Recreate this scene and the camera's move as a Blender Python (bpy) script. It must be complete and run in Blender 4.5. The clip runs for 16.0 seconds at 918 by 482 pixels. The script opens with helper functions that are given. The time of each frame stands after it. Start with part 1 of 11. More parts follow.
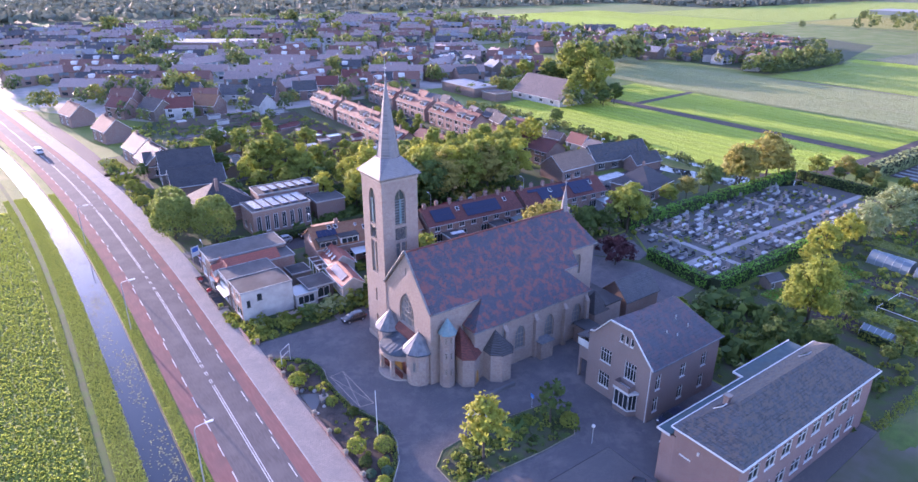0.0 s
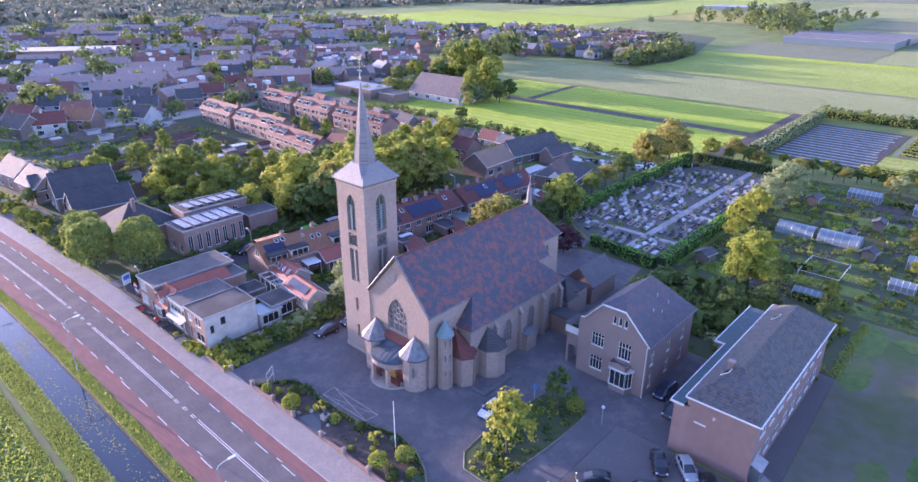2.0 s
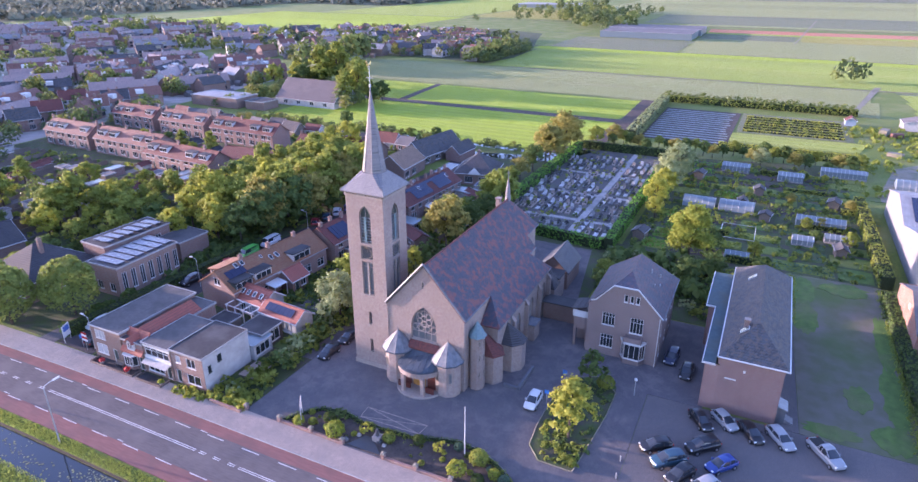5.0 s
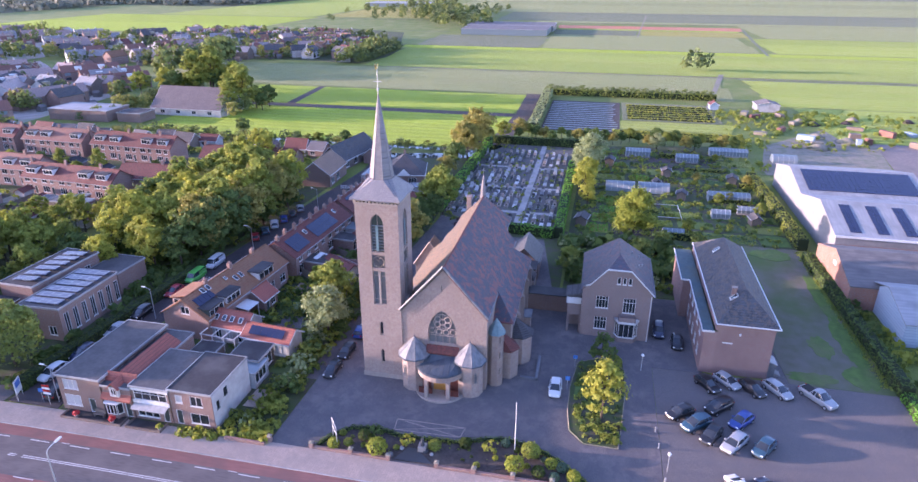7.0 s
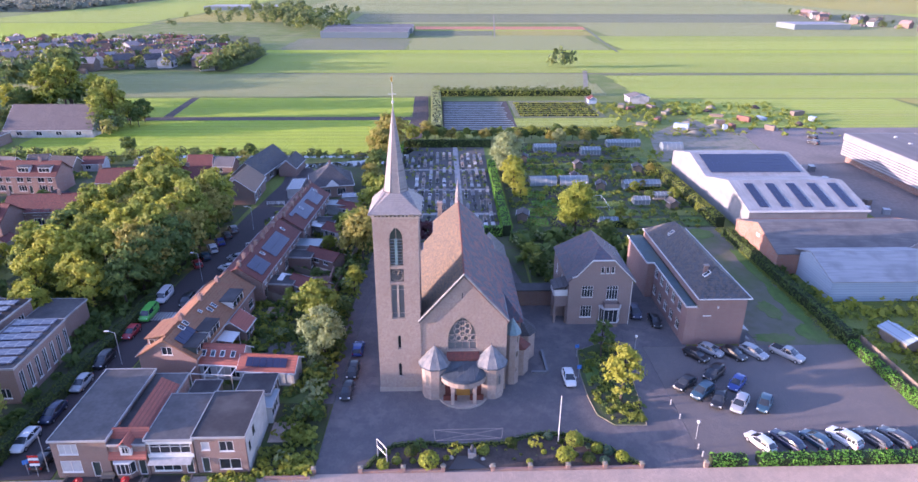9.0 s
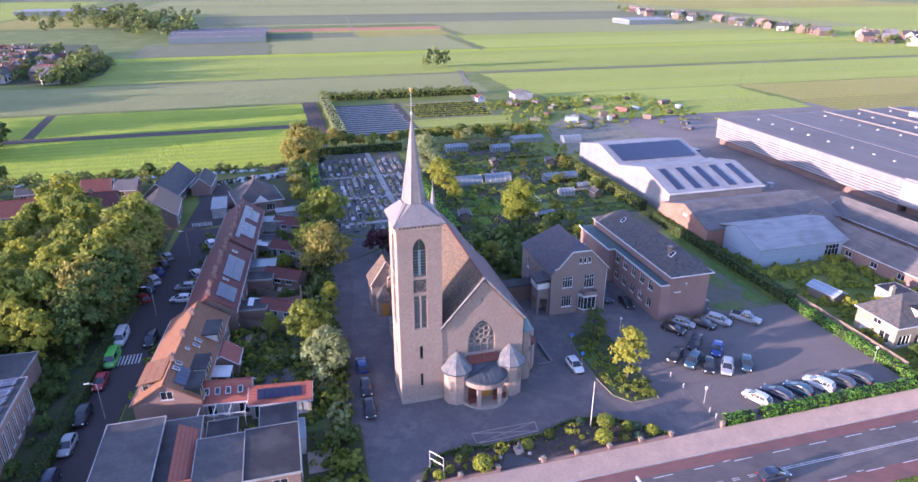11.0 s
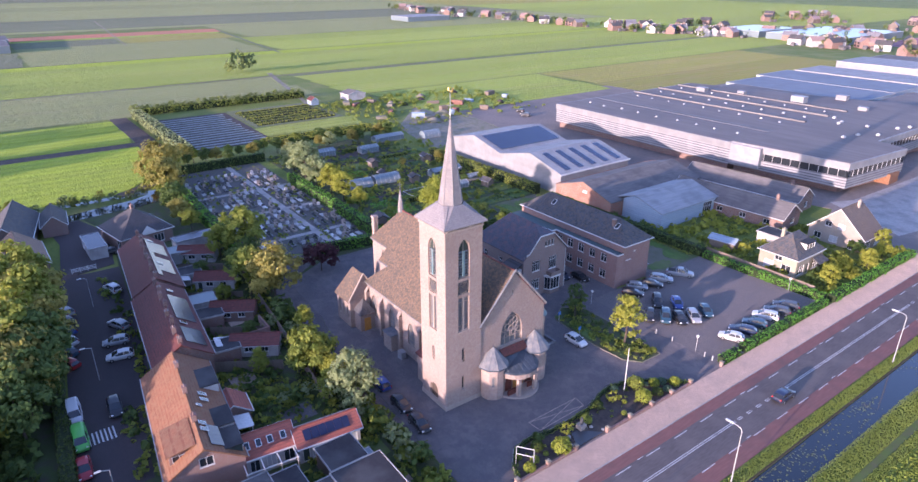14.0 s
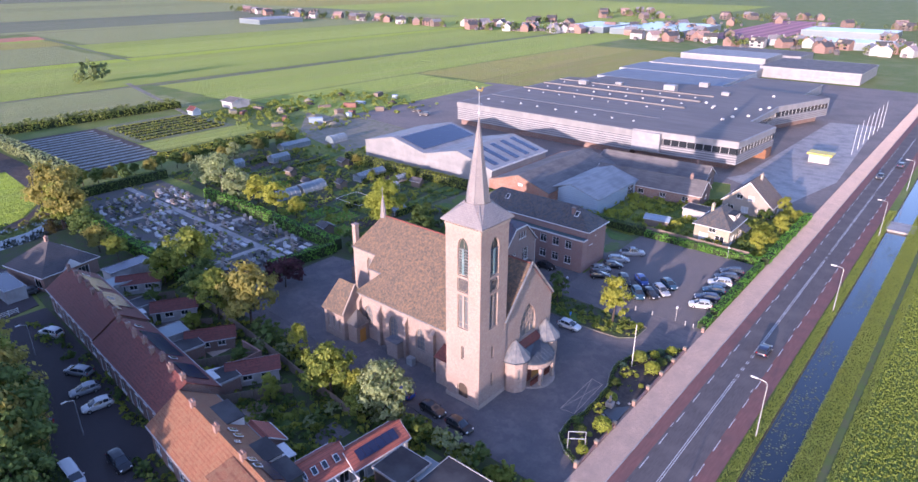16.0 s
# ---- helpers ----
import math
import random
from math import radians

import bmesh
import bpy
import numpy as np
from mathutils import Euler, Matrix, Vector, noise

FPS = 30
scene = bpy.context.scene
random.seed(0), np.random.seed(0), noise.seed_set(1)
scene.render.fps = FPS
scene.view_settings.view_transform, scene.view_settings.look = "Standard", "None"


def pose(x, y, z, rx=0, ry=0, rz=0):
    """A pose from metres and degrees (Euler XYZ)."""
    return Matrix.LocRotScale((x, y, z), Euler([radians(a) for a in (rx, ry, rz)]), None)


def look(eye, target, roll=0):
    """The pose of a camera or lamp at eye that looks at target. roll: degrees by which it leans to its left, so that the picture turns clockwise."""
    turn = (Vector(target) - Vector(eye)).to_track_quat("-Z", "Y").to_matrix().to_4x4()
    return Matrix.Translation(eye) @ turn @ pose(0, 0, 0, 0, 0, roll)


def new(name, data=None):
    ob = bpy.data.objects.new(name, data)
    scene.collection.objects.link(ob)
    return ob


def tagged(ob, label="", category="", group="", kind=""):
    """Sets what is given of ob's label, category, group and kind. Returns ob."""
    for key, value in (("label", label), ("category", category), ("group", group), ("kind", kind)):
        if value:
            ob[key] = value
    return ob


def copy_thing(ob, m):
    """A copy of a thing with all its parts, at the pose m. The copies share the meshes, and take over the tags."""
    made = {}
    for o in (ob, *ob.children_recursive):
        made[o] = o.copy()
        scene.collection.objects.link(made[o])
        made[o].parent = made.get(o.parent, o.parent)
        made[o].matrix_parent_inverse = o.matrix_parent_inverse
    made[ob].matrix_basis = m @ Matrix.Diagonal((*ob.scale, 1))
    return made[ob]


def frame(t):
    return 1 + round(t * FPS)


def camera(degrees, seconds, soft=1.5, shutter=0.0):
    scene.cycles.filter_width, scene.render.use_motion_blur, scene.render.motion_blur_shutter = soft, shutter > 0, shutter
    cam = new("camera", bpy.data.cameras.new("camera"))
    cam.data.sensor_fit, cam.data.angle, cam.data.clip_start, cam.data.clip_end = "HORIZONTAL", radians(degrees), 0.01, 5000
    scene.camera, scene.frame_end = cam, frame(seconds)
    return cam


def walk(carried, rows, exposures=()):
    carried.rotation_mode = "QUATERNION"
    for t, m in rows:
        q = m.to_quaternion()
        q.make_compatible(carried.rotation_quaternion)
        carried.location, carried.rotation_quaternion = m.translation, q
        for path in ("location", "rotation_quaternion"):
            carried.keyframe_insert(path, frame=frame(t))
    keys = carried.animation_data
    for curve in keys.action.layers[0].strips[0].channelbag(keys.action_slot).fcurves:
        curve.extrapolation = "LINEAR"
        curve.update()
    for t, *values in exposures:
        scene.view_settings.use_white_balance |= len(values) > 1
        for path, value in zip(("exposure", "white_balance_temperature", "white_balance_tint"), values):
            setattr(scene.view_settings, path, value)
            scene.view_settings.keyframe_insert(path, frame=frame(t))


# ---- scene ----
from mathutils import geometry

cam = camera(71.41, 16.0)
# seconds, eye x y z, yaw, pitch, roll
PATH = [
    (0.0, -41.059, -69.190, 54.021, -35.571, -23.023, -0.234),
    (0.5, -44.114, -66.826, 53.943, -39.199, -23.024, -0.189),
    (1.0, -47.035, -64.302, 53.915, -42.702, -22.999, -0.157),
    (1.5, -49.834, -61.612, 53.911, -45.565, -22.973, -0.139),
    (2.0, -52.601, -58.719, 53.912, -47.771, -22.967, -0.124),
    (2.5, -55.280, -55.757, 53.940, -49.835, -22.960, -0.105),
    (3.0, -57.916, -52.597, 53.980, -52.256, -22.972, -0.081),
    (3.5, -60.406, -49.199, 54.056, -55.126, -22.972, -0.061),
    (4.0, -62.764, -45.766, 54.174, -57.948, -22.968, -0.035),
    (6.5, -72.943, -23.254, 54.508, -74.216, -22.982, -0.170),
    (7.0, -74.155, -18.072, 54.513, -77.726, -23.017, -0.159),
    (7.5, -75.208, -12.919, 54.605, -81.253, -23.015, -0.163),
    (8.0, -76.001, -7.720, 54.820, -84.607, -22.993, -0.183),
    (8.5, -76.527, -2.434, 55.174, -88.083, -22.974, -0.209),
    (9.0, -76.883, 2.950, 55.644, -91.587, -22.906, -0.195),
    (11.5, -73.093, 29.177, 56.978, -108.875, -22.944, -0.134),
    (12.0, -71.043, 34.268, 56.900, -112.412, -22.941, -0.162),
    (12.5, -68.788, 39.344, 56.802, -115.819, -22.954, -0.172),
    (13.0, -66.145, 44.187, 56.755, -119.270, -22.957, -0.154),
    (13.5, -63.264, 48.884, 56.705, -122.751, -22.972, -0.133),
    (14.0, -60.158, 53.460, 56.648, -126.203, -22.982, -0.112),
    (14.5, -56.839, 57.761, 56.581, -129.620, -22.961, -0.100),
    (15.0, -53.249, 61.893, 56.487, -133.077, -22.940, -0.087),
    (15.5, -49.395, 65.849, 56.451, -136.474, -22.925, -0.076),
    (16.0, -45.358, 69.599, 56.504, -139.966, -22.903, -0.074),
]
walk(cam, [(t, pose(x, y, z, 90 + pitch, roll, yaw)) for t, x, y, z, yaw, pitch, roll in PATH],
     [(0, 2.95, 5850, 51), (6, 2.86, 6000, 49), (11.5, 2.64, 6080, 47), (16, 2.31, 5930, 43)])


# ---- light ----
SUN_DIR = Vector((-0.13, 0.99, 0.128)).normalized()      # towards the low evening sun
world = bpy.data.worlds.new("sky")
scene.world = world
world.use_nodes = True
wt = world.node_tree
sky = wt.nodes.new("ShaderNodeTexSky")
sky.sky_type = "NISHITA"
sky.sun_disc = False
sky.sun_elevation = radians(9.0)
sky.sun_rotation = math.atan2(SUN_DIR.x, SUN_DIR.y)
sky.air_density, sky.dust_density, sky.ozone_density = 1.0, 0.6, 2.5
wt.nodes["Background"].inputs["Strength"].default_value = 0.132
wt.links.new(sky.outputs[0], wt.nodes["Background"].inputs["Color"])
sun = new("sun", bpy.data.lights.new("sun", "SUN"))
sun.data.energy, sun.data.angle, sun.data.color = 2.1, radians(0.6), (1.0, 0.85, 0.62)
sun.matrix_world = look(SUN_DIR * 300, (0, 0, 0))


# ---- materials ----
def mat(name, a, b=None, scale=1.0, rough=0.85, metal=0.0, big=None, big_scale=0.15, bump=0.0, bump_scale=None, spec=0.3, stretch=(1, 1, 1), tint=0.0):
    """Two-tone grain from a to b, larger stains towards big, fine relief; tint: variation from object to object."""
    m = bpy.data.materials.new(name)
    m.use_nodes = True
    nt = m.node_tree
    n, l = nt.nodes, nt.links
    p = n["Principled BSDF"]
    p.inputs["Roughness"].default_value = rough
    p.inputs["Metallic"].default_value = metal
    p.inputs["Specular IOR Level"].default_value = spec
    tc = n.new("ShaderNodeTexCoord")
    mp = n.new("ShaderNodeMapping")
    mp.inputs["Scale"].default_value = stretch
    l.new(tc.outputs["Object"], mp.inputs["Vector"])
    nz = n.new("ShaderNodeTexNoise")
    nz.inputs["Scale"].default_value = scale
    nz.inputs["Detail"].default_value = 5
    l.new(mp.outputs[0], nz.inputs["Vector"])
    mx = n.new("ShaderNodeMix")
    mx.data_type = "RGBA"
    b = b or tuple(c * 0.75 for c in a)
    mx.inputs[6].default_value, mx.inputs[7].default_value = (*a, 1), (*b, 1)
    rr = n.new("ShaderNodeMapRange")
    rr.inputs[1].default_value, rr.inputs[2].default_value = 0.35, 0.65
    l.new(nz.outputs[0], rr.inputs[0])
    l.new(rr.outputs[0], mx.inputs[0])
    out = mx.outputs[2]
    nb = n.new("ShaderNodeTexNoise")
    nb.inputs["Scale"].default_value = big_scale
    nb.inputs["Detail"].default_value = 4
    l.new(tc.outputs["Object"], nb.inputs["Vector"])
    rb = n.new("ShaderNodeMapRange")
    rb.inputs[1].default_value, rb.inputs[2].default_value = 0.45, 0.72
    l.new(nb.outputs[0], rb.inputs[0])
    m2 = n.new("ShaderNodeMix")
    m2.data_type = "RGBA"
    m2.inputs[7].default_value = (*(big or tuple(c * 0.7 for c in a)), 1)
    l.new(out, m2.inputs[6])
    l.new(rb.outputs[0], m2.inputs[0])
    out = m2.outputs[2]
    if tint:
        oi = n.new("ShaderNodeObjectInfo")
        hs = n.new("ShaderNodeHueSaturation")
        mr = n.new("ShaderNodeMapRange")
        mr.inputs[3].default_value, mr.inputs[4].default_value = 1 - tint, 1 + tint
        l.new(oi.outputs["Random"], mr.inputs[0])
        l.new(mr.outputs[0], hs.inputs["Value"])
        l.new(out, hs.inputs["Color"])
        out = hs.outputs[0]
    l.new(out, p.inputs["Base Color"])
    if bump:
        bn = n.new("ShaderNodeBump")
        bn.inputs["Strength"].default_value = bump
        bn.inputs["Distance"].default_value = 0.1
        if bump_scale:
            nn = n.new("ShaderNodeTexNoise")
            nn.inputs["Scale"].default_value = bump_scale
            nn.inputs["Detail"].default_value = 3
            l.new(mp.outputs[0], nn.inputs["Vector"])
            l.new(nn.outputs[0], bn.inputs["Height"])
        else:
            l.new(nz.outputs[0], bn.inputs["Height"])
        l.new(bn.outputs[0], p.inputs["Normal"])
    return m


def courses(name, a, b, mortar, bw, bh, gap, rough=0.85, big=None, flat=False, bump=0.4, patch=0.5, spec=0.3, slope=1.0, patch_scale=0.35, blotch=None, blotch_scale=1.3):
    """Bricks, tiles or slabs laid in courses; every piece takes its own tone between a and b. flat: laid on the ground."""
    m = bpy.data.materials.new(name)
    m.use_nodes = True
    nt = m.node_tree
    n, l = nt.nodes, nt.links
    p = n["Principled BSDF"]
    p.inputs["Diffuse Roughness"].default_value = 0.8 if flat else 0.0
    p.inputs["Roughness"].default_value = rough
    p.inputs["Specular IOR Level"].default_value = spec
    tc = n.new("ShaderNodeTexCoord")
    vec = tc.outputs["Object"]
    if not flat:
        sx = n.new("ShaderNodeSeparateXYZ")
        l.new(vec, sx.inputs[0])
        ad = n.new("ShaderNodeMath")
        l.new(sx.outputs[0], ad.inputs[0])
        l.new(sx.outputs[1], ad.inputs[1])
        ml = n.new("ShaderNodeMath")
        ml.operation = "MULTIPLY"
        ml.inputs[1].default_value = slope
        l.new(sx.outputs[2], ml.inputs[0])
        cx = n.new("ShaderNodeCombineXYZ")
        l.new(ad.outputs[0], cx.inputs[0])
        l.new(ml.outputs[0], cx.inputs[1])
        vec = cx.outputs[0]
    br = n.new("ShaderNodeTexBrick")
    br.inputs["Color1"].default_value, br.inputs["Color2"].default_value, br.inputs["Mortar"].default_value = (*a, 1), (*b, 1), (*mortar, 1)
    br.inputs["Scale"].default_value = 1.0
    br.inputs["Mortar Size"].default_value = gap
    br.inputs["Brick Width"].default_value, br.inputs["Row Height"].default_value = bw, bh
    l.new(vec, br.inputs["Vector"])
    nb = n.new("ShaderNodeTexNoise")
    nb.inputs["Scale"].default_value = patch_scale
    nb.inputs["Detail"].default_value = 6
    nb.inputs["Roughness"].default_value = 0.65
    l.new(tc.outputs["Object"], nb.inputs["Vector"])
    rb = n.new("ShaderNodeMapRange")
    rb.inputs[1].default_value, rb.inputs[2].default_value = 0.42, 0.68
    rb.inputs[4].default_value = patch
    l.new(nb.outputs[0], rb.inputs[0])
    m2 = n.new("ShaderNodeMix")
    m2.data_type = "RGBA"
    m2.inputs[7].default_value = (*(big or tuple(c * 0.7 for c in b)), 1)
    l.new(br.outputs["Color"], m2.inputs[6])
    l.new(rb.outputs[0], m2.inputs[0])
    if blotch:
        n3 = n.new("ShaderNodeTexNoise")
        n3.inputs["Scale"].default_value = blotch_scale
        n3.inputs["Detail"].default_value = 4
        n3.inputs["Roughness"].default_value = 0.7
        l.new(tc.outputs["Object"], n3.inputs["Vector"])
        r3 = n.new("ShaderNodeMapRange")
        r3.inputs[1].default_value, r3.inputs[2].default_value = 0.47, 0.6
        r3.inputs[4].default_value = 0.85
        l.new(n3.outputs[0], r3.inputs[0])
        m3 = n.new("ShaderNodeMix")
        m3.data_type = "RGBA"
        m3.inputs[7].default_value = (*blotch, 1)
        l.new(m2.outputs[2], m3.inputs[6])
        l.new(r3.outputs[0], m3.inputs[0])
        m2 = m3
    oi = n.new("ShaderNodeObjectInfo")
    hs = n.new("ShaderNodeHueSaturation")
    mr = n.new("ShaderNodeMapRange")
    mr.inputs[3].default_value, mr.inputs[4].default_value = 0.88, 1.1
    l.new(oi.outputs["Random"], mr.inputs[0])
    l.new(mr.outputs[0], hs.inputs["Value"])
    l.new(m2.outputs[2], hs.inputs["Color"])
    l.new(hs.outputs[0], p.inputs["Base Color"])
    bn = n.new("ShaderNodeBump")
    bn.inputs["Strength"].default_value = bump
    bn.inputs["Distance"].default_value = 0.03
    l.new(br.outputs["Fac"], bn.inputs["Height"])
    bn.invert = True
    l.new(bn.outputs[0], p.inputs["Normal"])
    return m


def leaf(name, a, b, c, through_light=0.42):
    """Foliage: every leaf clump takes its own green between a and b, every plant leans towards c."""
    m = bpy.data.materials.new(name)
    m.use_nodes = True
    nt = m.node_tree
    n, l = nt.nodes, nt.links
    p = n["Principled BSDF"]
    p.inputs["Roughness"].default_value = 0.7
    p.inputs["Specular IOR Level"].default_value = 0.2
    g = n.new("ShaderNodeNewGeometry")
    mx = n.new("ShaderNodeMix")
    mx.data_type = "RGBA"
    mx.inputs[6].default_value, mx.inputs[7].default_value = (*a, 1), (*b, 1)
    l.new(g.outputs["Random Per Island"], mx.inputs[0])
    oi = n.new("ShaderNodeObjectInfo")
    ml = n.new("ShaderNodeMath")
    ml.operation = "MULTIPLY"
    ml.inputs[1].default_value = 0.6
    l.new(oi.outputs["Random"], ml.inputs[0])
    m2 = n.new("ShaderNodeMix")
    m2.data_type = "RGBA"
    m2.inputs[7].default_value = (*c, 1)
    l.new(mx.outputs[2], m2.inputs[6])
    l.new(ml.outputs[0], m2.inputs[0])
    l.new(m2.outputs[2], p.inputs["Base Color"])
    tr = n.new("ShaderNodeBsdfTranslucent")
    l.new(m2.outputs[2], tr.inputs["Color"])
    ms = n.new("ShaderNodeMixShader")
    ms.inputs[0].default_value = through_light
    l.new(p.outputs[0], ms.inputs[1])
    l.new(tr.outputs[0], ms.inputs[2])
    l.new(ms.outputs[0], n["Material Output"].inputs["Surface"])
    return m


def plain(name, c, rough=0.5, metal=0.0, spec=0.5, tinted=False, coat=0.0):
    """A smooth made surface; tinted: the colour comes from the object."""
    m = bpy.data.materials.new(name)
    m.use_nodes = True
    n, l = m.node_tree.nodes, m.node_tree.links
    p = n["Principled BSDF"]
    p.inputs["Roughness"].default_value = rough
    p.inputs["Metallic"].default_value = metal
    p.inputs["Specular IOR Level"].default_value = spec
    p.inputs["Coat Weight"].default_value = coat
    p.inputs["Base Color"].default_value = (*c, 1)
    if tinted:
        oi = n.new("ShaderNodeObjectInfo")
        l.new(oi.outputs["Color"], p.inputs["Base Color"])
    else:
        tc = n.new("ShaderNodeTexCoord")
        nz = n.new("ShaderNodeTexNoise")
        nz.inputs["Scale"].default_value = 2.0
        nz.inputs["Detail"].default_value = 6
        l.new(tc.outputs["Object"], nz.inputs["Vector"])
        mr = n.new("ShaderNodeMapRange")
        mr.inputs[3].default_value, mr.inputs[4].default_value = 0.78, 1.12
        l.new(nz.outputs[0], mr.inputs[0])
        hs = n.new("ShaderNodeHueSaturation")
        hs.inputs["Color"].default_value = (*c, 1)
        l.new(mr.outputs[0], hs.inputs["Value"])
        l.new(hs.outputs[0], p.inputs["Base Color"])
    return m


def field(name, a, b, c, across="y", period=0.75, depth=0.4):
    """Crop or meadow with rows; across: the axis the rows run along."""
    m = bpy.data.materials.new(name)
    m.use_nodes = True
    n, l = m.node_tree.nodes, m.node_tree.links
    p = n["Principled BSDF"]
    p.inputs["Roughness"].default_value = 0.9
    p.inputs["Specular IOR Level"].default_value = 0.15
    tc = n.new("ShaderNodeTexCoord")
    wv = n.new("ShaderNodeTexWave")
    wv.bands_direction = "X" if across == "y" else "Y"
    wv.inputs["Scale"].default_value = 0.314 / period
    wv.inputs["Distortion"].default_value = 1.2
    wv.inputs["Detail"].default_value = 2
    wv.inputs["Detail Scale"].default_value = 0.4
    l.new(tc.outputs["Object"], wv.inputs["Vector"])
    nz = n.new("ShaderNodeTexNoise")
    nz.inputs["Scale"].default_value = 2.5
    nz.inputs["Detail"].default_value = 6
    l.new(tc.outputs["Object"], nz.inputs["Vector"])
    mp = n.new("ShaderNodeMapping")
    mp.inputs["Scale"].default_value = (1, 0.12, 1) if across == "y" else (0.12, 1, 1)
    l.new(tc.outputs["Object"], mp.inputs["Vector"])
    nb = n.new("ShaderNodeTexNoise")
    nb.inputs["Scale"].default_value = 0.12
    nb.inputs["Detail"].default_value = 5
    l.new(mp.outputs[0], nb.inputs["Vector"])
    mx = n.new("ShaderNodeMix")
    mx.data_type = "RGBA"
    mx.inputs[6].default_value, mx.inputs[7].default_value = (*a, 1), (*b, 1)
    l.new(nz.outputs[0], mx.inputs[0])
    rb = n.new("ShaderNodeMapRange")
    rb.inputs[1].default_value, rb.inputs[2].default_value = 0.4, 0.7
    l.new(nb.outputs[0], rb.inputs[0])
    m2 = n.new("ShaderNodeMix")
    m2.data_type = "RGBA"
    m2.inputs[7].default_value = (*c, 1)
    l.new(mx.outputs[2], m2.inputs[6])
    l.new(rb.outputs[0], m2.inputs[0])
    mr = n.new("ShaderNodeMapRange")
    mr.inputs[3].default_value, mr.inputs[4].default_value = 1 - depth, 1.1
    l.new(wv.outputs[0], mr.inputs[0])
    hs = n.new("ShaderNodeHueSaturation")
    oi = n.new("ShaderNodeObjectInfo")                # every meadow has a tone of its own
    vr = n.new("ShaderNodeMapRange")
    vr.inputs[3].default_value, vr.inputs[4].default_value = 0.86, 1.1
    l.new(oi.outputs["Random"], vr.inputs[0])
    vm = n.new("ShaderNodeMath")
    vm.operation = "MULTIPLY"
    l.new(mr.outputs[0], vm.inputs[0])
    l.new(vr.outputs[0], vm.inputs[1])
    l.new(vm.outputs[0], hs.inputs["Value"])
    l.new(m2.outputs[2], hs.inputs["Color"])
    l.new(hs.outputs[0], p.inputs["Base Color"])
    nf_ = n.new("ShaderNodeTexNoise")                 # standing blades lean every way and catch low light
    nf_.inputs["Scale"].default_value = 3.5
    nf_.inputs["Detail"].default_value = 3
    l.new(tc.outputs["Object"], nf_.inputs["Vector"])
    sb = n.new("ShaderNodeVectorMath")
    sb.operation = "SUBTRACT"
    sb.inputs[1].default_value = (0.5, 0.5, 0.5)
    l.new(nf_.outputs["Color"], sb.inputs[0])
    sc = n.new("ShaderNodeVectorMath")
    sc.operation = "MULTIPLY"
    sc.inputs[1].default_value = (3.5, 3.5, 0.5)
    l.new(sb.outputs[0], sc.inputs[0])
    ad = n.new("ShaderNodeVectorMath")
    ad.inputs[1].default_value = (0, 0, 0.7)
    l.new(sc.outputs[0], ad.inputs[0])
    nm = n.new("ShaderNodeVectorMath")
    nm.operation = "NORMALIZE"
    l.new(ad.outputs[0], nm.inputs[0])
    l.new(nm.outputs[0], p.inputs["Normal"])
    p.inputs["Sheen Weight"].default_value = 0.28
    p.inputs["Sheen Roughness"].default_value = 0.45
    p.inputs["Sheen Tint"].default_value = (min(1.0, b[0] * 2.5), min(1.0, b[1] * 2.5), min(1.0, b[2] * 2.5 + 0.16), 1)
    return m


BRICK = courses("buff_brick", (0.338, 0.250, 0.212), (0.270, 0.196, 0.166), (0.297, 0.253, 0.225), 0.22, 0.065, 0.012, big=(0.225, 0.170, 0.147), bump=0.4, patch=0.55, blotch=(0.252, 0.184, 0.156), blotch_scale=2.6)
STONE = mat("dressed_stone", (0.35, 0.285, 0.245), (0.29, 0.235, 0.2), 3, 0.8, big=(0.23, 0.19, 0.165), bump=0.2)
CHURCH_TILE = courses("mottled_roof_tile", (0.078, 0.066, 0.08), (0.055, 0.06, 0.08), (0.036, 0.034, 0.04), 0.34, 0.3, 0.016, 0.7, big=(0.056, 0.062, 0.082), bump=0.7, patch=0.8, slope=1.2, patch_scale=0.5, blotch=(0.2, 0.07, 0.06), blotch_scale=0.95)
# Sun-facing slope's tile: browner, less mottled, with the warm light in its colour.
TILE_BROWN = courses("brown_roof_tile", (0.145, 0.105, 0.076), (0.075, 0.064, 0.054), (0.06, 0.052, 0.046), 0.3, 0.22, 0.012, 0.85, big=(0.06, 0.056, 0.05), bump=0.6, patch=0.8, slope=1.2, patch_scale=1.1, blotch=(0.18, 0.112, 0.068), blotch_scale=2.6)
SLATE = courses("grey_slate", (0.091, 0.091, 0.101), (0.063, 0.064, 0.073), (0.028, 0.028, 0.032), 0.35, 0.25, 0.02, 0.55, big=(0.105, 0.095, 0.087), bump=0.5)
LEAD = mat("weathered_lead", (0.14, 0.15, 0.165), (0.09, 0.1, 0.115), 2.5, 0.55, 0.0, big=(0.2, 0.19, 0.185), big_scale=0.9, stretch=(1, 1, 0.35))
SPIRE = courses("pale_spire_slate", (0.225, 0.205, 0.205), (0.175, 0.162, 0.168), (0.12, 0.11, 0.11), 0.3, 0.22, 0.015, 0.6, big=(0.25, 0.23, 0.22), bump=0.3, patch=0.4)
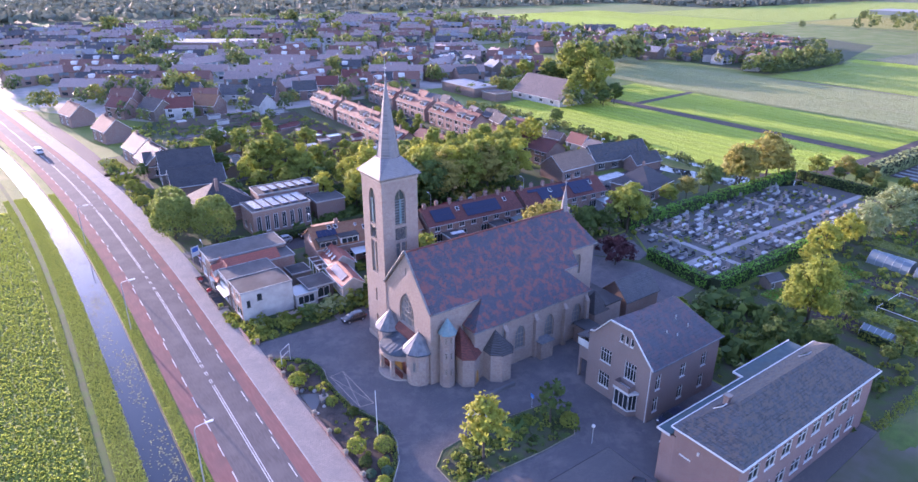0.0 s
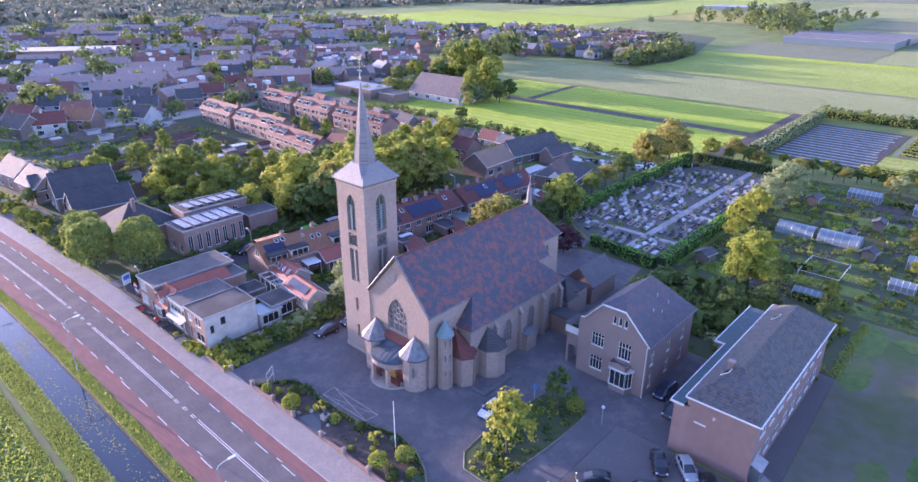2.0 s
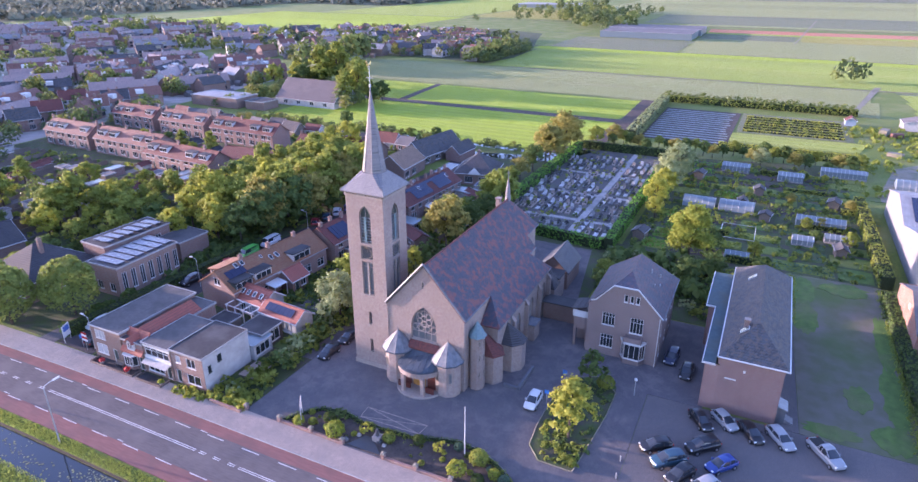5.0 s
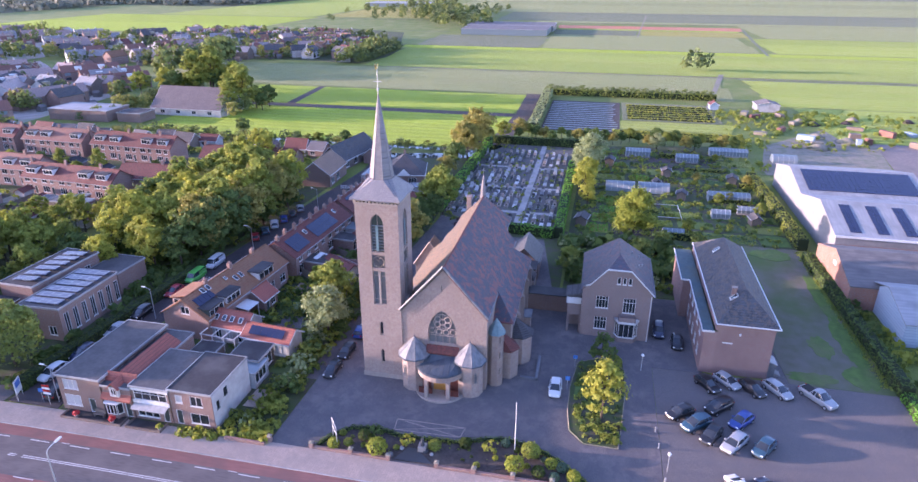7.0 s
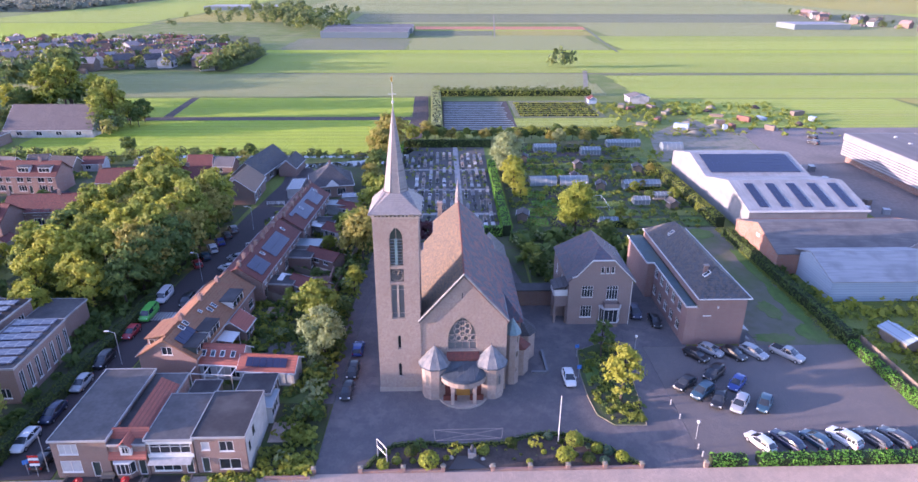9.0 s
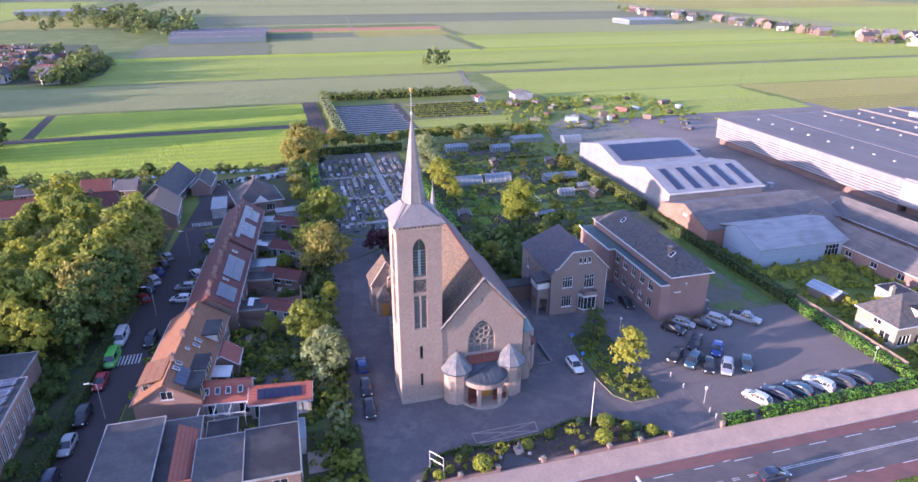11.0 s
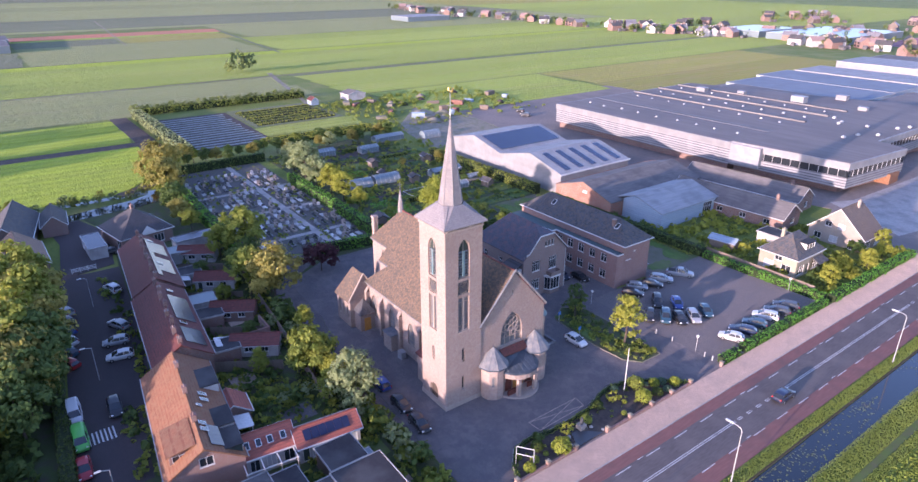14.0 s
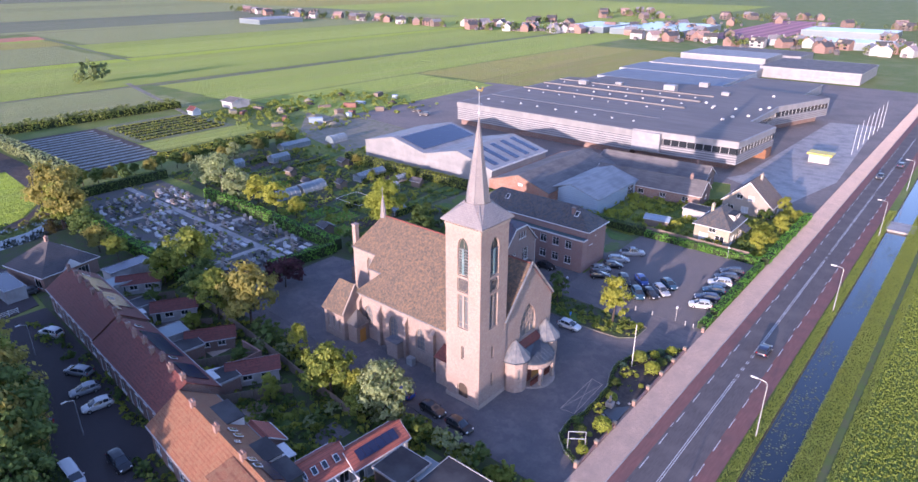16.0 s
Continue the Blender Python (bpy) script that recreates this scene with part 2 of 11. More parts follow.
BRICK_RED = courses("red_brown_brick", (0.24, 0.122, 0.1), (0.175, 0.092, 0.08), (0.25, 0.21, 0.18), 0.22, 0.065, 0.012, big=(0.17, 0.1, 0.085), bump=0.2, patch=0.4)
BRICK_BROWN = courses("brown_brick", (0.25, 0.142, 0.112), (0.19, 0.108, 0.088), (0.23, 0.185, 0.155), 0.22, 0.065, 0.012, big=(0.155, 0.103, 0.088), bump=0.2, patch=0.4)
BRICK_DARK = courses("dark_brick", (0.15, 0.105, 0.085), (0.12, 0.085, 0.075), (0.17, 0.15, 0.13), 0.22, 0.065, 0.012, bump=0.2, patch=0.4)
BRICK_PINK = courses("pink_brown_brick", (0.27, 0.15, 0.12), (0.205, 0.113, 0.092), (0.25, 0.19, 0.165), 0.22, 0.065, 0.012, big=(0.18, 0.108, 0.092), bump=0.2, patch=0.4)
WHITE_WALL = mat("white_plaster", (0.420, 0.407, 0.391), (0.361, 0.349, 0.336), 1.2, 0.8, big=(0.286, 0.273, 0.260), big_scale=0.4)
TILE_ORANGE = courses("orange_pantile", (0.255, 0.124, 0.066), (0.2, 0.098, 0.054), (0.16, 0.063, 0.036), 0.24, 0.24, 0.03, 0.75, big=(0.27, 0.105, 0.055), bump=0.5, patch=0.5, blotch=(0.225, 0.12, 0.066), blotch_scale=1.6)
TILE_RED = courses("red_brown_pantile", (0.175, 0.051, 0.04), (0.125, 0.039, 0.033), (0.08, 0.032, 0.026), 0.24, 0.24, 0.03, 0.75, big=(0.115, 0.05, 0.042), bump=0.6, patch=0.6, blotch=(0.17, 0.052, 0.042), blotch_scale=2.4)
TILE_DARK = courses("dark_pantile", (0.085, 0.08, 0.085), (0.06, 0.058, 0.065), (0.03, 0.03, 0.03), 0.24, 0.24, 0.03, 0.8, big=(0.1, 0.085, 0.08), bump=0.8, patch=0.5)
TILE_GREY = courses("grey_lichened_tile", (0.095, 0.095, 0.102), (0.05, 0.053, 0.06), (0.03, 0.03, 0.032), 0.3, 0.3, 0.03, 0.75, big=(0.07, 0.082, 0.095), bump=0.9, patch=0.75, patch_scale=0.6, slope=1.3, blotch=(0.115, 0.092, 0.075), blotch_scale=1.7)
BITUMEN = mat("bitumen_roofing", (0.037, 0.034, 0.036), (0.029, 0.027, 0.029), 2.0, 0.8, big=(0.074, 0.071, 0.070), big_scale=0.22, bump=0.15)
BITUMEN_PALE = mat("pale_bitumen_roofing", (0.093, 0.086, 0.084), (0.071, 0.067, 0.067), 2.0, 0.85, big=(0.053, 0.050, 0.051), big_scale=0.35, bump=0.15)
ASPHALT = mat("asphalt", (0.13, 0.11, 0.104), (0.102, 0.088, 0.084), 6, 0.85, big=(0.15, 0.126, 0.116), big_scale=0.25, bump=0.1, stretch=(1, 0.12, 1), spec=0.07)
RED_ASPHALT = mat("red_asphalt", (0.225, 0.108, 0.092), (0.185, 0.09, 0.079), 4, 0.85, big=(0.16, 0.09, 0.08), big_scale=0.3, bump=0.1, stretch=(1, 0.12, 1), spec=0.07)
PAVING = courses("concrete_slab_paving", (0.48, 0.34, 0.265), (0.4, 0.29, 0.228), (0.27, 0.21, 0.175), 0.3, 0.3, 0.012, flat=True, big=(0.26, 0.215, 0.185), bump=0.2)
YARD = courses("brick_paved_yard", (0.135, 0.118, 0.117), (0.098, 0.088, 0.093), (0.072, 0.07, 0.07), 0.21, 0.105, 0.012, flat=True, big=(0.19, 0.155, 0.145), bump=0.2, patch=0.75, patch_scale=0.22, blotch=(0.1, 0.088, 0.092), blotch_scale=0.6)
PARK_PAVE = courses("car_park_paving", (0.18, 0.15, 0.14), (0.13, 0.112, 0.11), (0.08, 0.075, 0.07), 0.21, 0.105, 0.012, flat=True, big=(0.11, 0.1, 0.1), bump=0.2, patch=0.7)
STREET = courses("brick_street", (0.08, 0.058, 0.058), (0.06, 0.048, 0.05), (0.038, 0.034, 0.035), 0.21, 0.105, 0.012, flat=True, big=(0.055, 0.046, 0.044), bump=0.2, patch=0.6)
CONCRETE = mat("concrete", (0.36, 0.325, 0.3), (0.29, 0.262, 0.245), 1.5, 0.85, big=(0.2, 0.19, 0.18), big_scale=0.25, bump=0.1)
GRAVEL = mat("gravel", (0.26, 0.22, 0.17), (0.165, 0.145, 0.11), 5, 0.95, big=(0.12, 0.135, 0.07), big_scale=0.4, bump=0.4)
SOIL = mat("dark_soil", (0.075, 0.055, 0.048), (0.045, 0.035, 0.03), 4, 0.95, big=(0.1, 0.075, 0.06), big_scale=0.6, bump=0.8)
GRASS = mat("rough_grass", (0.14, 0.18, 0.03), (0.09, 0.125, 0.024), 1.6, 0.9, big=(0.19, 0.19, 0.06), big_scale=0.06, bump=0.9, bump_scale=6)
LAWN = mat("mown_grass", (0.085, 0.15, 0.03), (0.062, 0.11, 0.024), 0.9, 0.9, big=(0.12, 0.125, 0.055), big_scale=0.16, bump=0.6, bump_scale=8)
WORN = mat("worn_ground", (0.14, 0.122, 0.095), (0.108, 0.106, 0.064), 0.4, 0.95, big=(0.068, 0.11, 0.025), big_scale=0.07, bump=0.4)
GARDEN = mat("garden_ground", (0.055, 0.085, 0.022), (0.07, 0.06, 0.045), 0.6, 0.95, big=(0.045, 0.07, 0.02), big_scale=0.12, bump=0.8, bump_scale=4)
WATER = plain("ditch_water", (0.012, 0.017, 0.022), 0.05, spec=0.5)
GLASS = plain("window_glass", (0.025, 0.03, 0.036), 0.06, spec=0.7)
GLASS_OLD = plain("leaded_glass", (0.11, 0.118, 0.125), 0.3, spec=0.6)
CURTAIN = plain("curtained_window", (0.4, 0.41, 0.42), 0.15, spec=0.6)
GREENHOUSE = plain("greenhouse_glazing", (0.15, 0.19, 0.205), 0.3, spec=0.5)
WHITE = mat("white_paint", (0.62, 0.61, 0.59), (0.54, 0.53, 0.515), 3, 0.5, big=(0.44, 0.425, 0.41))
DARK_PAINT = plain("dark_green_paint", (0.03, 0.045, 0.04), 0.5)
DOOR_RED = mat("red_brown_door", (0.15, 0.045, 0.032), (0.11, 0.035, 0.028), 4, 0.5)
DOOR_WOOD = mat("varnished_wood", (0.45, 0.22, 0.05), (0.35, 0.16, 0.04), 5, 0.5, stretch=(4, 4, 0.5))
DARK_WOOD = mat("dark_wood", (0.07, 0.05, 0.04), (0.05, 0.038, 0.03), 3, 0.7, stretch=(4, 4, 0.5))
FENCE_WOOD = mat("weathered_fence_wood", (0.2, 0.155, 0.12), (0.14, 0.11, 0.09), 3, 0.85, stretch=(4, 4, 0.5))
COPPER = plain("orange_brown_board", (0.3, 0.12, 0.07), 0.7)
METAL = mat("galvanised_metal", (0.42, 0.42, 0.42), (0.34, 0.34, 0.34), 2, 0.5, 0.4)
CLOCK_METAL = plain("tarnished_clock_metal", (0.16, 0.14, 0.12), 0.6, 0.3)
GOLD = plain("gilded_metal", (0.75, 0.5, 0.16), 0.35, 0.8)
BARK = mat("bark", (0.085, 0.065, 0.05), (0.055, 0.042, 0.033), 5, 0.95, bump=0.5, stretch=(3, 3, 0.6))
CLAD_WHITE = courses("white_profiled_cladding", (0.215, 0.213, 0.22), (0.193, 0.192, 0.198), (0.197, 0.197, 0.205), 40, 0.9, 0.05, 0.5, big=(0.353, 0.344, 0.336), bump=0.4, patch=0.4)
CLAD_BLUE = courses("pale_blue_cladding", (0.27, 0.34, 0.4), (0.24, 0.31, 0.37), (0.17, 0.21, 0.25), 40, 0.5, 0.04, 0.45, big=(0.3, 0.34, 0.37), bump=0.4, patch=0.4)
SHEET_WHITE = mat("white_roof_sheet", (0.281, 0.281, 0.285), (0.221, 0.225, 0.230), 1.0, 0.8, big=(0.187, 0.187, 0.191), big_scale=0.3, stretch=(0.170, 2.125, 0.850))
SHEET_GREY = mat("fibre_cement_sheet", (0.15, 0.135, 0.13), (0.115, 0.105, 0.102), 1.2, 0.9, big=(0.085, 0.08, 0.08), big_scale=0.3, stretch=(0.3, 2, 1), bump=0.2)
SOLAR = plain("solar_cell", (0.016, 0.02, 0.05), 0.2, spec=0.5)
PAINT = plain("car_paint", (0.1, 0.1, 0.1), 0.3, 0.0, 0.5, tinted=True, coat=0.25)
TYRE = plain("tyre_rubber", (0.018, 0.018, 0.018), 0.85)
RIM = plain("wheel_rim", (0.45, 0.45, 0.46), 0.35, 0.7)
LAMP_GLASS = plain("clear_lamp", (0.75, 0.75, 0.72), 0.15)
TAIL_RED = plain("red_lamp", (0.4, 0.02, 0.015), 0.25)
MARBLE = mat("pale_gravestone", (0.45, 0.44, 0.43), (0.36, 0.35, 0.34), 3, 0.45, big=(0.234, 0.226, 0.226), tint=0.3)
GRANITE = mat("dark_gravestone", (0.12, 0.12, 0.125), (0.085, 0.085, 0.09), 6, 0.3, tint=0.4)
FOIL = mat("white_crop_fleece", (0.24, 0.25, 0.25), (0.15, 0.165, 0.15), 1.6, 0.6, big=(0.1, 0.12, 0.08), big_scale=0.5)
LEAF_MID = leaf("mid_green_leaf", (0.15, 0.205, 0.036), (0.31, 0.335, 0.068), (0.2, 0.235, 0.044), 0.5)
LEAF_DARK = leaf("dark_green_leaf", (0.059, 0.107, 0.033), (0.148, 0.206, 0.049), (0.082, 0.132, 0.036))
LEAF_YELLOW = leaf("yellow_green_leaf", (0.27, 0.3, 0.04), (0.4, 0.4, 0.07), (0.3, 0.31, 0.05), 0.5)
LEAF_PALE = leaf("pale_grey_green_leaf", (0.2, 0.26, 0.11), (0.32, 0.36, 0.17), (0.22, 0.25, 0.11))
LEAF_BROWN = leaf("olive_brown_leaf", (0.23, 0.22, 0.055), (0.36, 0.31, 0.08), (0.26, 0.245, 0.065), 0.5)
LEAF_PURPLE = leaf("purple_leaf", (0.068, 0.027, 0.033), (0.105, 0.042, 0.045), (0.075, 0.033, 0.038))
# This far leaf is lightened too, for haze held in its colour.
LEAF_FAR = leaf("far_green_leaf", (0.126, 0.162, 0.043), (0.180, 0.210, 0.060), (0.144, 0.180, 0.048), 0.3)
LEAF_FAR_DARK = leaf("far_dark_leaf", (0.075, 0.106, 0.043), (0.112, 0.150, 0.053), (0.088, 0.119, 0.045), 0.3)
LEAF_FAR_GOLD = leaf("far_yellow_green_leaf", (0.17, 0.175, 0.04), (0.215, 0.21, 0.05), (0.18, 0.18, 0.042), 0.3)
# Far woods: paler and greyer than leaf, distance haze put into the colour.
LEAF_WOOD = leaf("hazy_far_wood_leaf", (0.125, 0.140, 0.106), (0.156, 0.173, 0.125), (0.138, 0.152, 0.112), 0.3)
LEAF_HEDGE = leaf("clipped_hedge_leaf", (0.095, 0.270, 0.034), (0.162, 0.365, 0.054), (0.115, 0.304, 0.038))
F_CROP = field("leafy_crop", (0.125, 0.164, 0.020), (0.176, 0.204, 0.031), (0.148, 0.156, 0.031), "y", 0.75, 0.38)
F_BRIGHT = field("bright_meadow", (0.168, 0.240, 0.010), (0.204, 0.258, 0.013), (0.168, 0.209, 0.020), "y", 5.0, 0.13)
F_PALE = field("pale_meadow", (0.165, 0.182, 0.058), (0.15, 0.168, 0.05), (0.182, 0.18, 0.07), "y", 5.0, 0.13)
F_MID = field("green_meadow", (0.165, 0.222, 0.024), (0.186, 0.23, 0.029), (0.202, 0.222, 0.042), "y", 5.0, 0.13)
F_OLIVE = field("olive_meadow", (0.211, 0.194, 0.034), (0.177, 0.180, 0.028), (0.227, 0.180, 0.051), "y", 5.0, 0.13)
F_RED = field("red_stubble", (0.328, 0.133, 0.062), (0.281, 0.117, 0.062), (0.257, 0.148, 0.070), "y", 4.0, 0.1)
F_DARK = field("dark_arable_and_shadow", (0.101, 0.125, 0.047), (0.117, 0.117, 0.058), (0.090, 0.117, 0.043), "y", 2.0, 0.2)
F_TULIP = field("pink_flower_rows", (0.3, 0.16, 0.18), (0.26, 0.13, 0.15), (0.22, 0.16, 0.12), "y", 12.0, 0.4)

FACTORY_ROOF = mat("factory_bitumen", (0.179, 0.154, 0.144), (0.148, 0.129, 0.122), 0.8, 0.9, big=(0.129, 0.114, 0.110), big_scale=0.06, stretch=(0.078, 0.770, 0.740))
FACTORY_STRIPE = mat("pale_roof_strip", (0.170, 0.157, 0.153), (0.140, 0.132, 0.129), 1.5, 0.85, big=(0.119, 0.111, 0.111))
CLAD_STRIPE = courses("striped_cladding", (0.237, 0.237, 0.247), (0.198, 0.198, 0.207), (0.079, 0.079, 0.087), 300, 0.75, 0.17, 0.5, big=(0.285, 0.277, 0.277), bump=0.8, patch=0.3)
CREAM = mat("cream_plaster", (0.314, 0.275, 0.201), (0.278, 0.239, 0.177), 1.5, 0.8, big=(0.230, 0.198, 0.148))
# Village ground lightened in colour to stand in for distance haze.
VILLAGE_GROUND = mat("village_streets_and_gardens", (0.374, 0.312, 0.281), (0.281, 0.250, 0.218), 0.25, 0.9, big=(0.156, 0.196, 0.070), big_scale=0.05, bump=0.2)

TILE_BRIGHT = courses("bright_red_tile", (0.38, 0.105, 0.07), (0.3, 0.085, 0.06), (0.18, 0.06, 0.045), 0.24, 0.24, 0.03, 0.7, big=(0.26, 0.1, 0.07), bump=0.35)
EDGE = mat("grey_roof_edging", (0.36, 0.35, 0.34), (0.28, 0.275, 0.27), 2.0, 0.6, big=(0.2, 0.2, 0.2))
ROOF_PANEL = courses("panelled_solar_glass", (0.05, 0.065, 0.11), (0.04, 0.055, 0.095), (0.25, 0.26, 0.27), 1.0, 1.6, 0.05, 0.4, flat=True, bump=0.1, patch=0.3, spec=0.6)
WORKS_YARD = mat("dusty_paved_yard", (0.225, 0.178, 0.155), (0.175, 0.14, 0.124), 1.0, 0.9, big=(0.135, 0.115, 0.105), big_scale=0.08, bump=0.1)
LEAF_GOLD = leaf("golden_conifer_leaf", (0.15, 0.195, 0.028), (0.35, 0.37, 0.05), (0.2, 0.24, 0.036))
LEAF_LIME = leaf("lime_leaf", (0.15, 0.2, 0.045), (0.24, 0.28, 0.07), (0.18, 0.22, 0.05))
LEAF_BLUE = leaf("blue_green_leaf", (0.07, 0.13, 0.08), (0.12, 0.19, 0.12), (0.09, 0.15, 0.09))
LEAF_OLIVE = leaf("olive_clipped_leaf", (0.05, 0.085, 0.018), (0.1, 0.13, 0.03), (0.06, 0.09, 0.02))

ROAD_PAINT = mat("worn_road_paint", (0.55, 0.53, 0.51), (0.42, 0.4, 0.39), 3.0, 0.7, big=(0.32, 0.3, 0.29), big_scale=0.8)
BANK = mat("bare_bank_track", (0.1, 0.1, 0.045), (0.085, 0.11, 0.03), 1.0, 0.95, big=(0.085, 0.13, 0.025), big_scale=0.3, bump=0.4)
# Tiles for far roofs only, lightened: haze mixed into both base colours.
TILE_HAZY = courses("hazed_brown_tile", (0.360, 0.222, 0.180), (0.276, 0.174, 0.150), (0.168, 0.114, 0.096), 0.3, 0.3, 0.03, 0.5, big=(0.252, 0.180, 0.156), bump=0.35, patch=0.6, spec=0.7)
TILE_PALE = courses("hazed_grey_tile", (0.250, 0.231, 0.225), (0.188, 0.175, 0.175), (0.112, 0.106, 0.106), 0.3, 0.3, 0.03, 0.5, big=(0.213, 0.188, 0.175), bump=0.35, patch=0.6, spec=0.7)
TILE_WORN = courses("worn_red_tile", (0.235, 0.1, 0.072), (0.18, 0.08, 0.06), (0.121, 0.061, 0.046), 0.24, 0.24, 0.03, 0.75, big=(0.187, 0.099, 0.077), bump=0.35, patch=0.6)
COPPER = mat("weathered_copper", (0.12, 0.2, 0.215), (0.09, 0.15, 0.17), 2.5, 0.6, big=(0.16, 0.2, 0.2), big_scale=0.9)
BRICK_MAUVE = courses("mauve_brick", (0.29, 0.195, 0.172), (0.225, 0.15, 0.134), (0.25, 0.21, 0.19), 0.22, 0.065, 0.012, big=(0.2, 0.148, 0.135), bump=0.2, patch=0.45)
BRICK_ROSE = courses("rose_brick", (0.275, 0.155, 0.135), (0.215, 0.118, 0.105), (0.25, 0.19, 0.17), 0.22, 0.065, 0.012, big=(0.19, 0.115, 0.104), bump=0.2, patch=0.45)
DARK_LEAD = mat("dark_lead_sheet", (0.062, 0.08, 0.1), (0.045, 0.06, 0.078), 1.5, 0.5, big=(0.09, 0.1, 0.115))
GRAVE_GROUND = mat("graveyard_gravel", (0.12, 0.106, 0.098), (0.08, 0.074, 0.07), 3, 0.95, big=(0.09, 0.1, 0.06), big_scale=0.25, bump=0.3)


# ---- mesh helpers ----
class Mesh:
    """Gathers faces for one part."""

    def __init__(self):
        self.v, self.f = [], []

    def poly(self, pts):
        i = len(self.v)
        self.v += [tuple(p) for p in pts]
        self.f.append(tuple(range(i, i + len(pts))))
        return self

    def box(self, x0, x1, y0, y1, z0, z1):
        i = len(self.v)
        self.v += [(x, y, z) for z in (z0, z1) for x, y in ((x0, y0), (x1, y0), (x1, y1), (x0, y1))]
        self.f += [tuple(i + k for k in q) for q in ((3, 2, 1, 0), (4, 5, 6, 7), (0, 1, 5, 4), (1, 2, 6, 5), (2, 3, 7, 6), (3, 0, 4, 7))]
        return self

    def slab(self, pts, thick):
        """A polygon with its thickness straight below it."""
        i, n = len(self.v), len(pts)
        self.v += [tuple(p) for p in pts] + [(p[0], p[1], p[2] - thick) for p in pts]
        self.f.append(tuple(range(i, i + n)))
        self.f.append(tuple(range(i + 2 * n - 1, i + n - 1, -1)))
        self.f += [(i + k, i + n + k, i + n + (k + 1) % n, i + (k + 1) % n) for k in range(n)]
        return self

    def prism(self, pts, z0, z1):
        return self.slab([(x, y, z1) for x, y in pts], z1 - z0)

    def cone(self, cx, cy, z0, z1, r0, r1, n=8, turn=0.0, a0=0.0, a1=2 * math.pi):
        i = len(self.v)
        ring = [turn + a0 + (a1 - a0) * k / n for k in range(n)]
        self.v += [(cx + r0 * math.cos(a), cy + r0 * math.sin(a), z0) for a in ring]
        if r1 <= 0:
            self.v.append((cx, cy, z1))
            self.f += [(i + k, i + (k + 1) % n, i + n) for k in range(n)]
        else:
            self.v += [(cx + r1 * math.cos(a), cy + r1 * math.sin(a), z1) for a in ring]
            self.f += [(i + k, i + (k + 1) % n, i + n + (k + 1) % n, i + n + k) for k in range(n)]
            self.f.append(tuple(range(i + n, i + 2 * n)))
        self.f.append(tuple(range(i + n - 1, i - 1, -1)))
        return self

    def tube(self, a, b, r0, r1=None, n=6):
        a, b = Vector(a), Vector(b)
        r1 = r0 if r1 is None else r1
        q = (b - a).to_track_quat("Z", "Y")
        i = len(self.v)
        for c, r in ((a, r0), (b, r1)):
            self.v += [tuple(c + q @ Vector((r * math.cos(6.2832 * k / n), r * math.sin(6.2832 * k / n), 0))) for k in range(n)]
        self.f += [(i + k, i + (k + 1) % n, i + n + (k + 1) % n, i + n + k) for k in range(n)]
        self.f += [tuple(range(i + n, i + 2 * n)), tuple(range(i + n - 1, i - 1, -1))]
        return self

    def bar(self, o, u, n, a0, a1, h0, h1, d0, d1):
        """A bar in a wall's own axes: along u, up, and in depth behind the outer face."""
        i = len(self.v)
        for d in (d0, d1):
            self.v += [tuple(o + u * a + Vector((0, 0, h)) - n * d) for a, h in ((a0, h0), (a1, h0), (a1, h1), (a0, h1))]
        self.f += [tuple(i + k for k in q) for q in ((0, 1, 2, 3), (7, 6, 5, 4), (4, 5, 1, 0), (5, 6, 2, 1), (6, 7, 3, 2), (7, 4, 0, 3))]
        return self

    def data(self, name, material, smooth=False):
        me = bpy.data.meshes.new(name)
        if len(self.v) < 4000:                       # join corners that meet
            seen, idx, vs = {}, [], []
            for p in self.v:
                k = (round(p[0], 4), round(p[1], 4), round(p[2], 4))
                if k not in seen:
                    seen[k] = len(vs)
                    vs.append(p)
                idx.append(seen[k])
            fs = [tuple(dict.fromkeys(idx[k] for k in f)) for f in self.f]
            me.from_pydata(vs, [], [f for f in fs if len(f) > 2])
            me.validate()
        else:
            me.from_pydata(self.v, [], self.f)
        if material:
            me.materials.append(material)
        if smooth:
            me.polygons.foreach_set("use_smooth", [True] * len(me.polygons))
        me.update()
        return me


def thing(name, m=None, label="", category="", group="", kind=""):
    ob = new(name)
    ob.empty_display_size = 0.2
    ob.matrix_world = m or Matrix()
    return tagged(ob, label, category, group, kind)


def part(name, mesh, material, parent, label="", smooth=False):
    ob = new(name, mesh.data(name, material, smooth) if isinstance(mesh, Mesh) else mesh)
    ob.parent = parent
    if label:
        ob["label"] = label
    return ob


def stuff(name, groups, label, category):
    """One object for what nobody could count; groups of (mesh, material)."""
    me = bpy.data.meshes.new(name)
    v, f, mi = [], [], []
    for k, (m, material) in enumerate(groups):
        i = len(v)
        v += m.v
        f += [tuple(i + j for j in q) for q in m.f]
        mi += [k] * len(m.f)
        me.materials.append(material)
    me.from_pydata(v, [], f)
    me.polygons.foreach_set("material_index", mi)
    me.update()
    return tagged(new(name, me), label, category, kind="stuff")


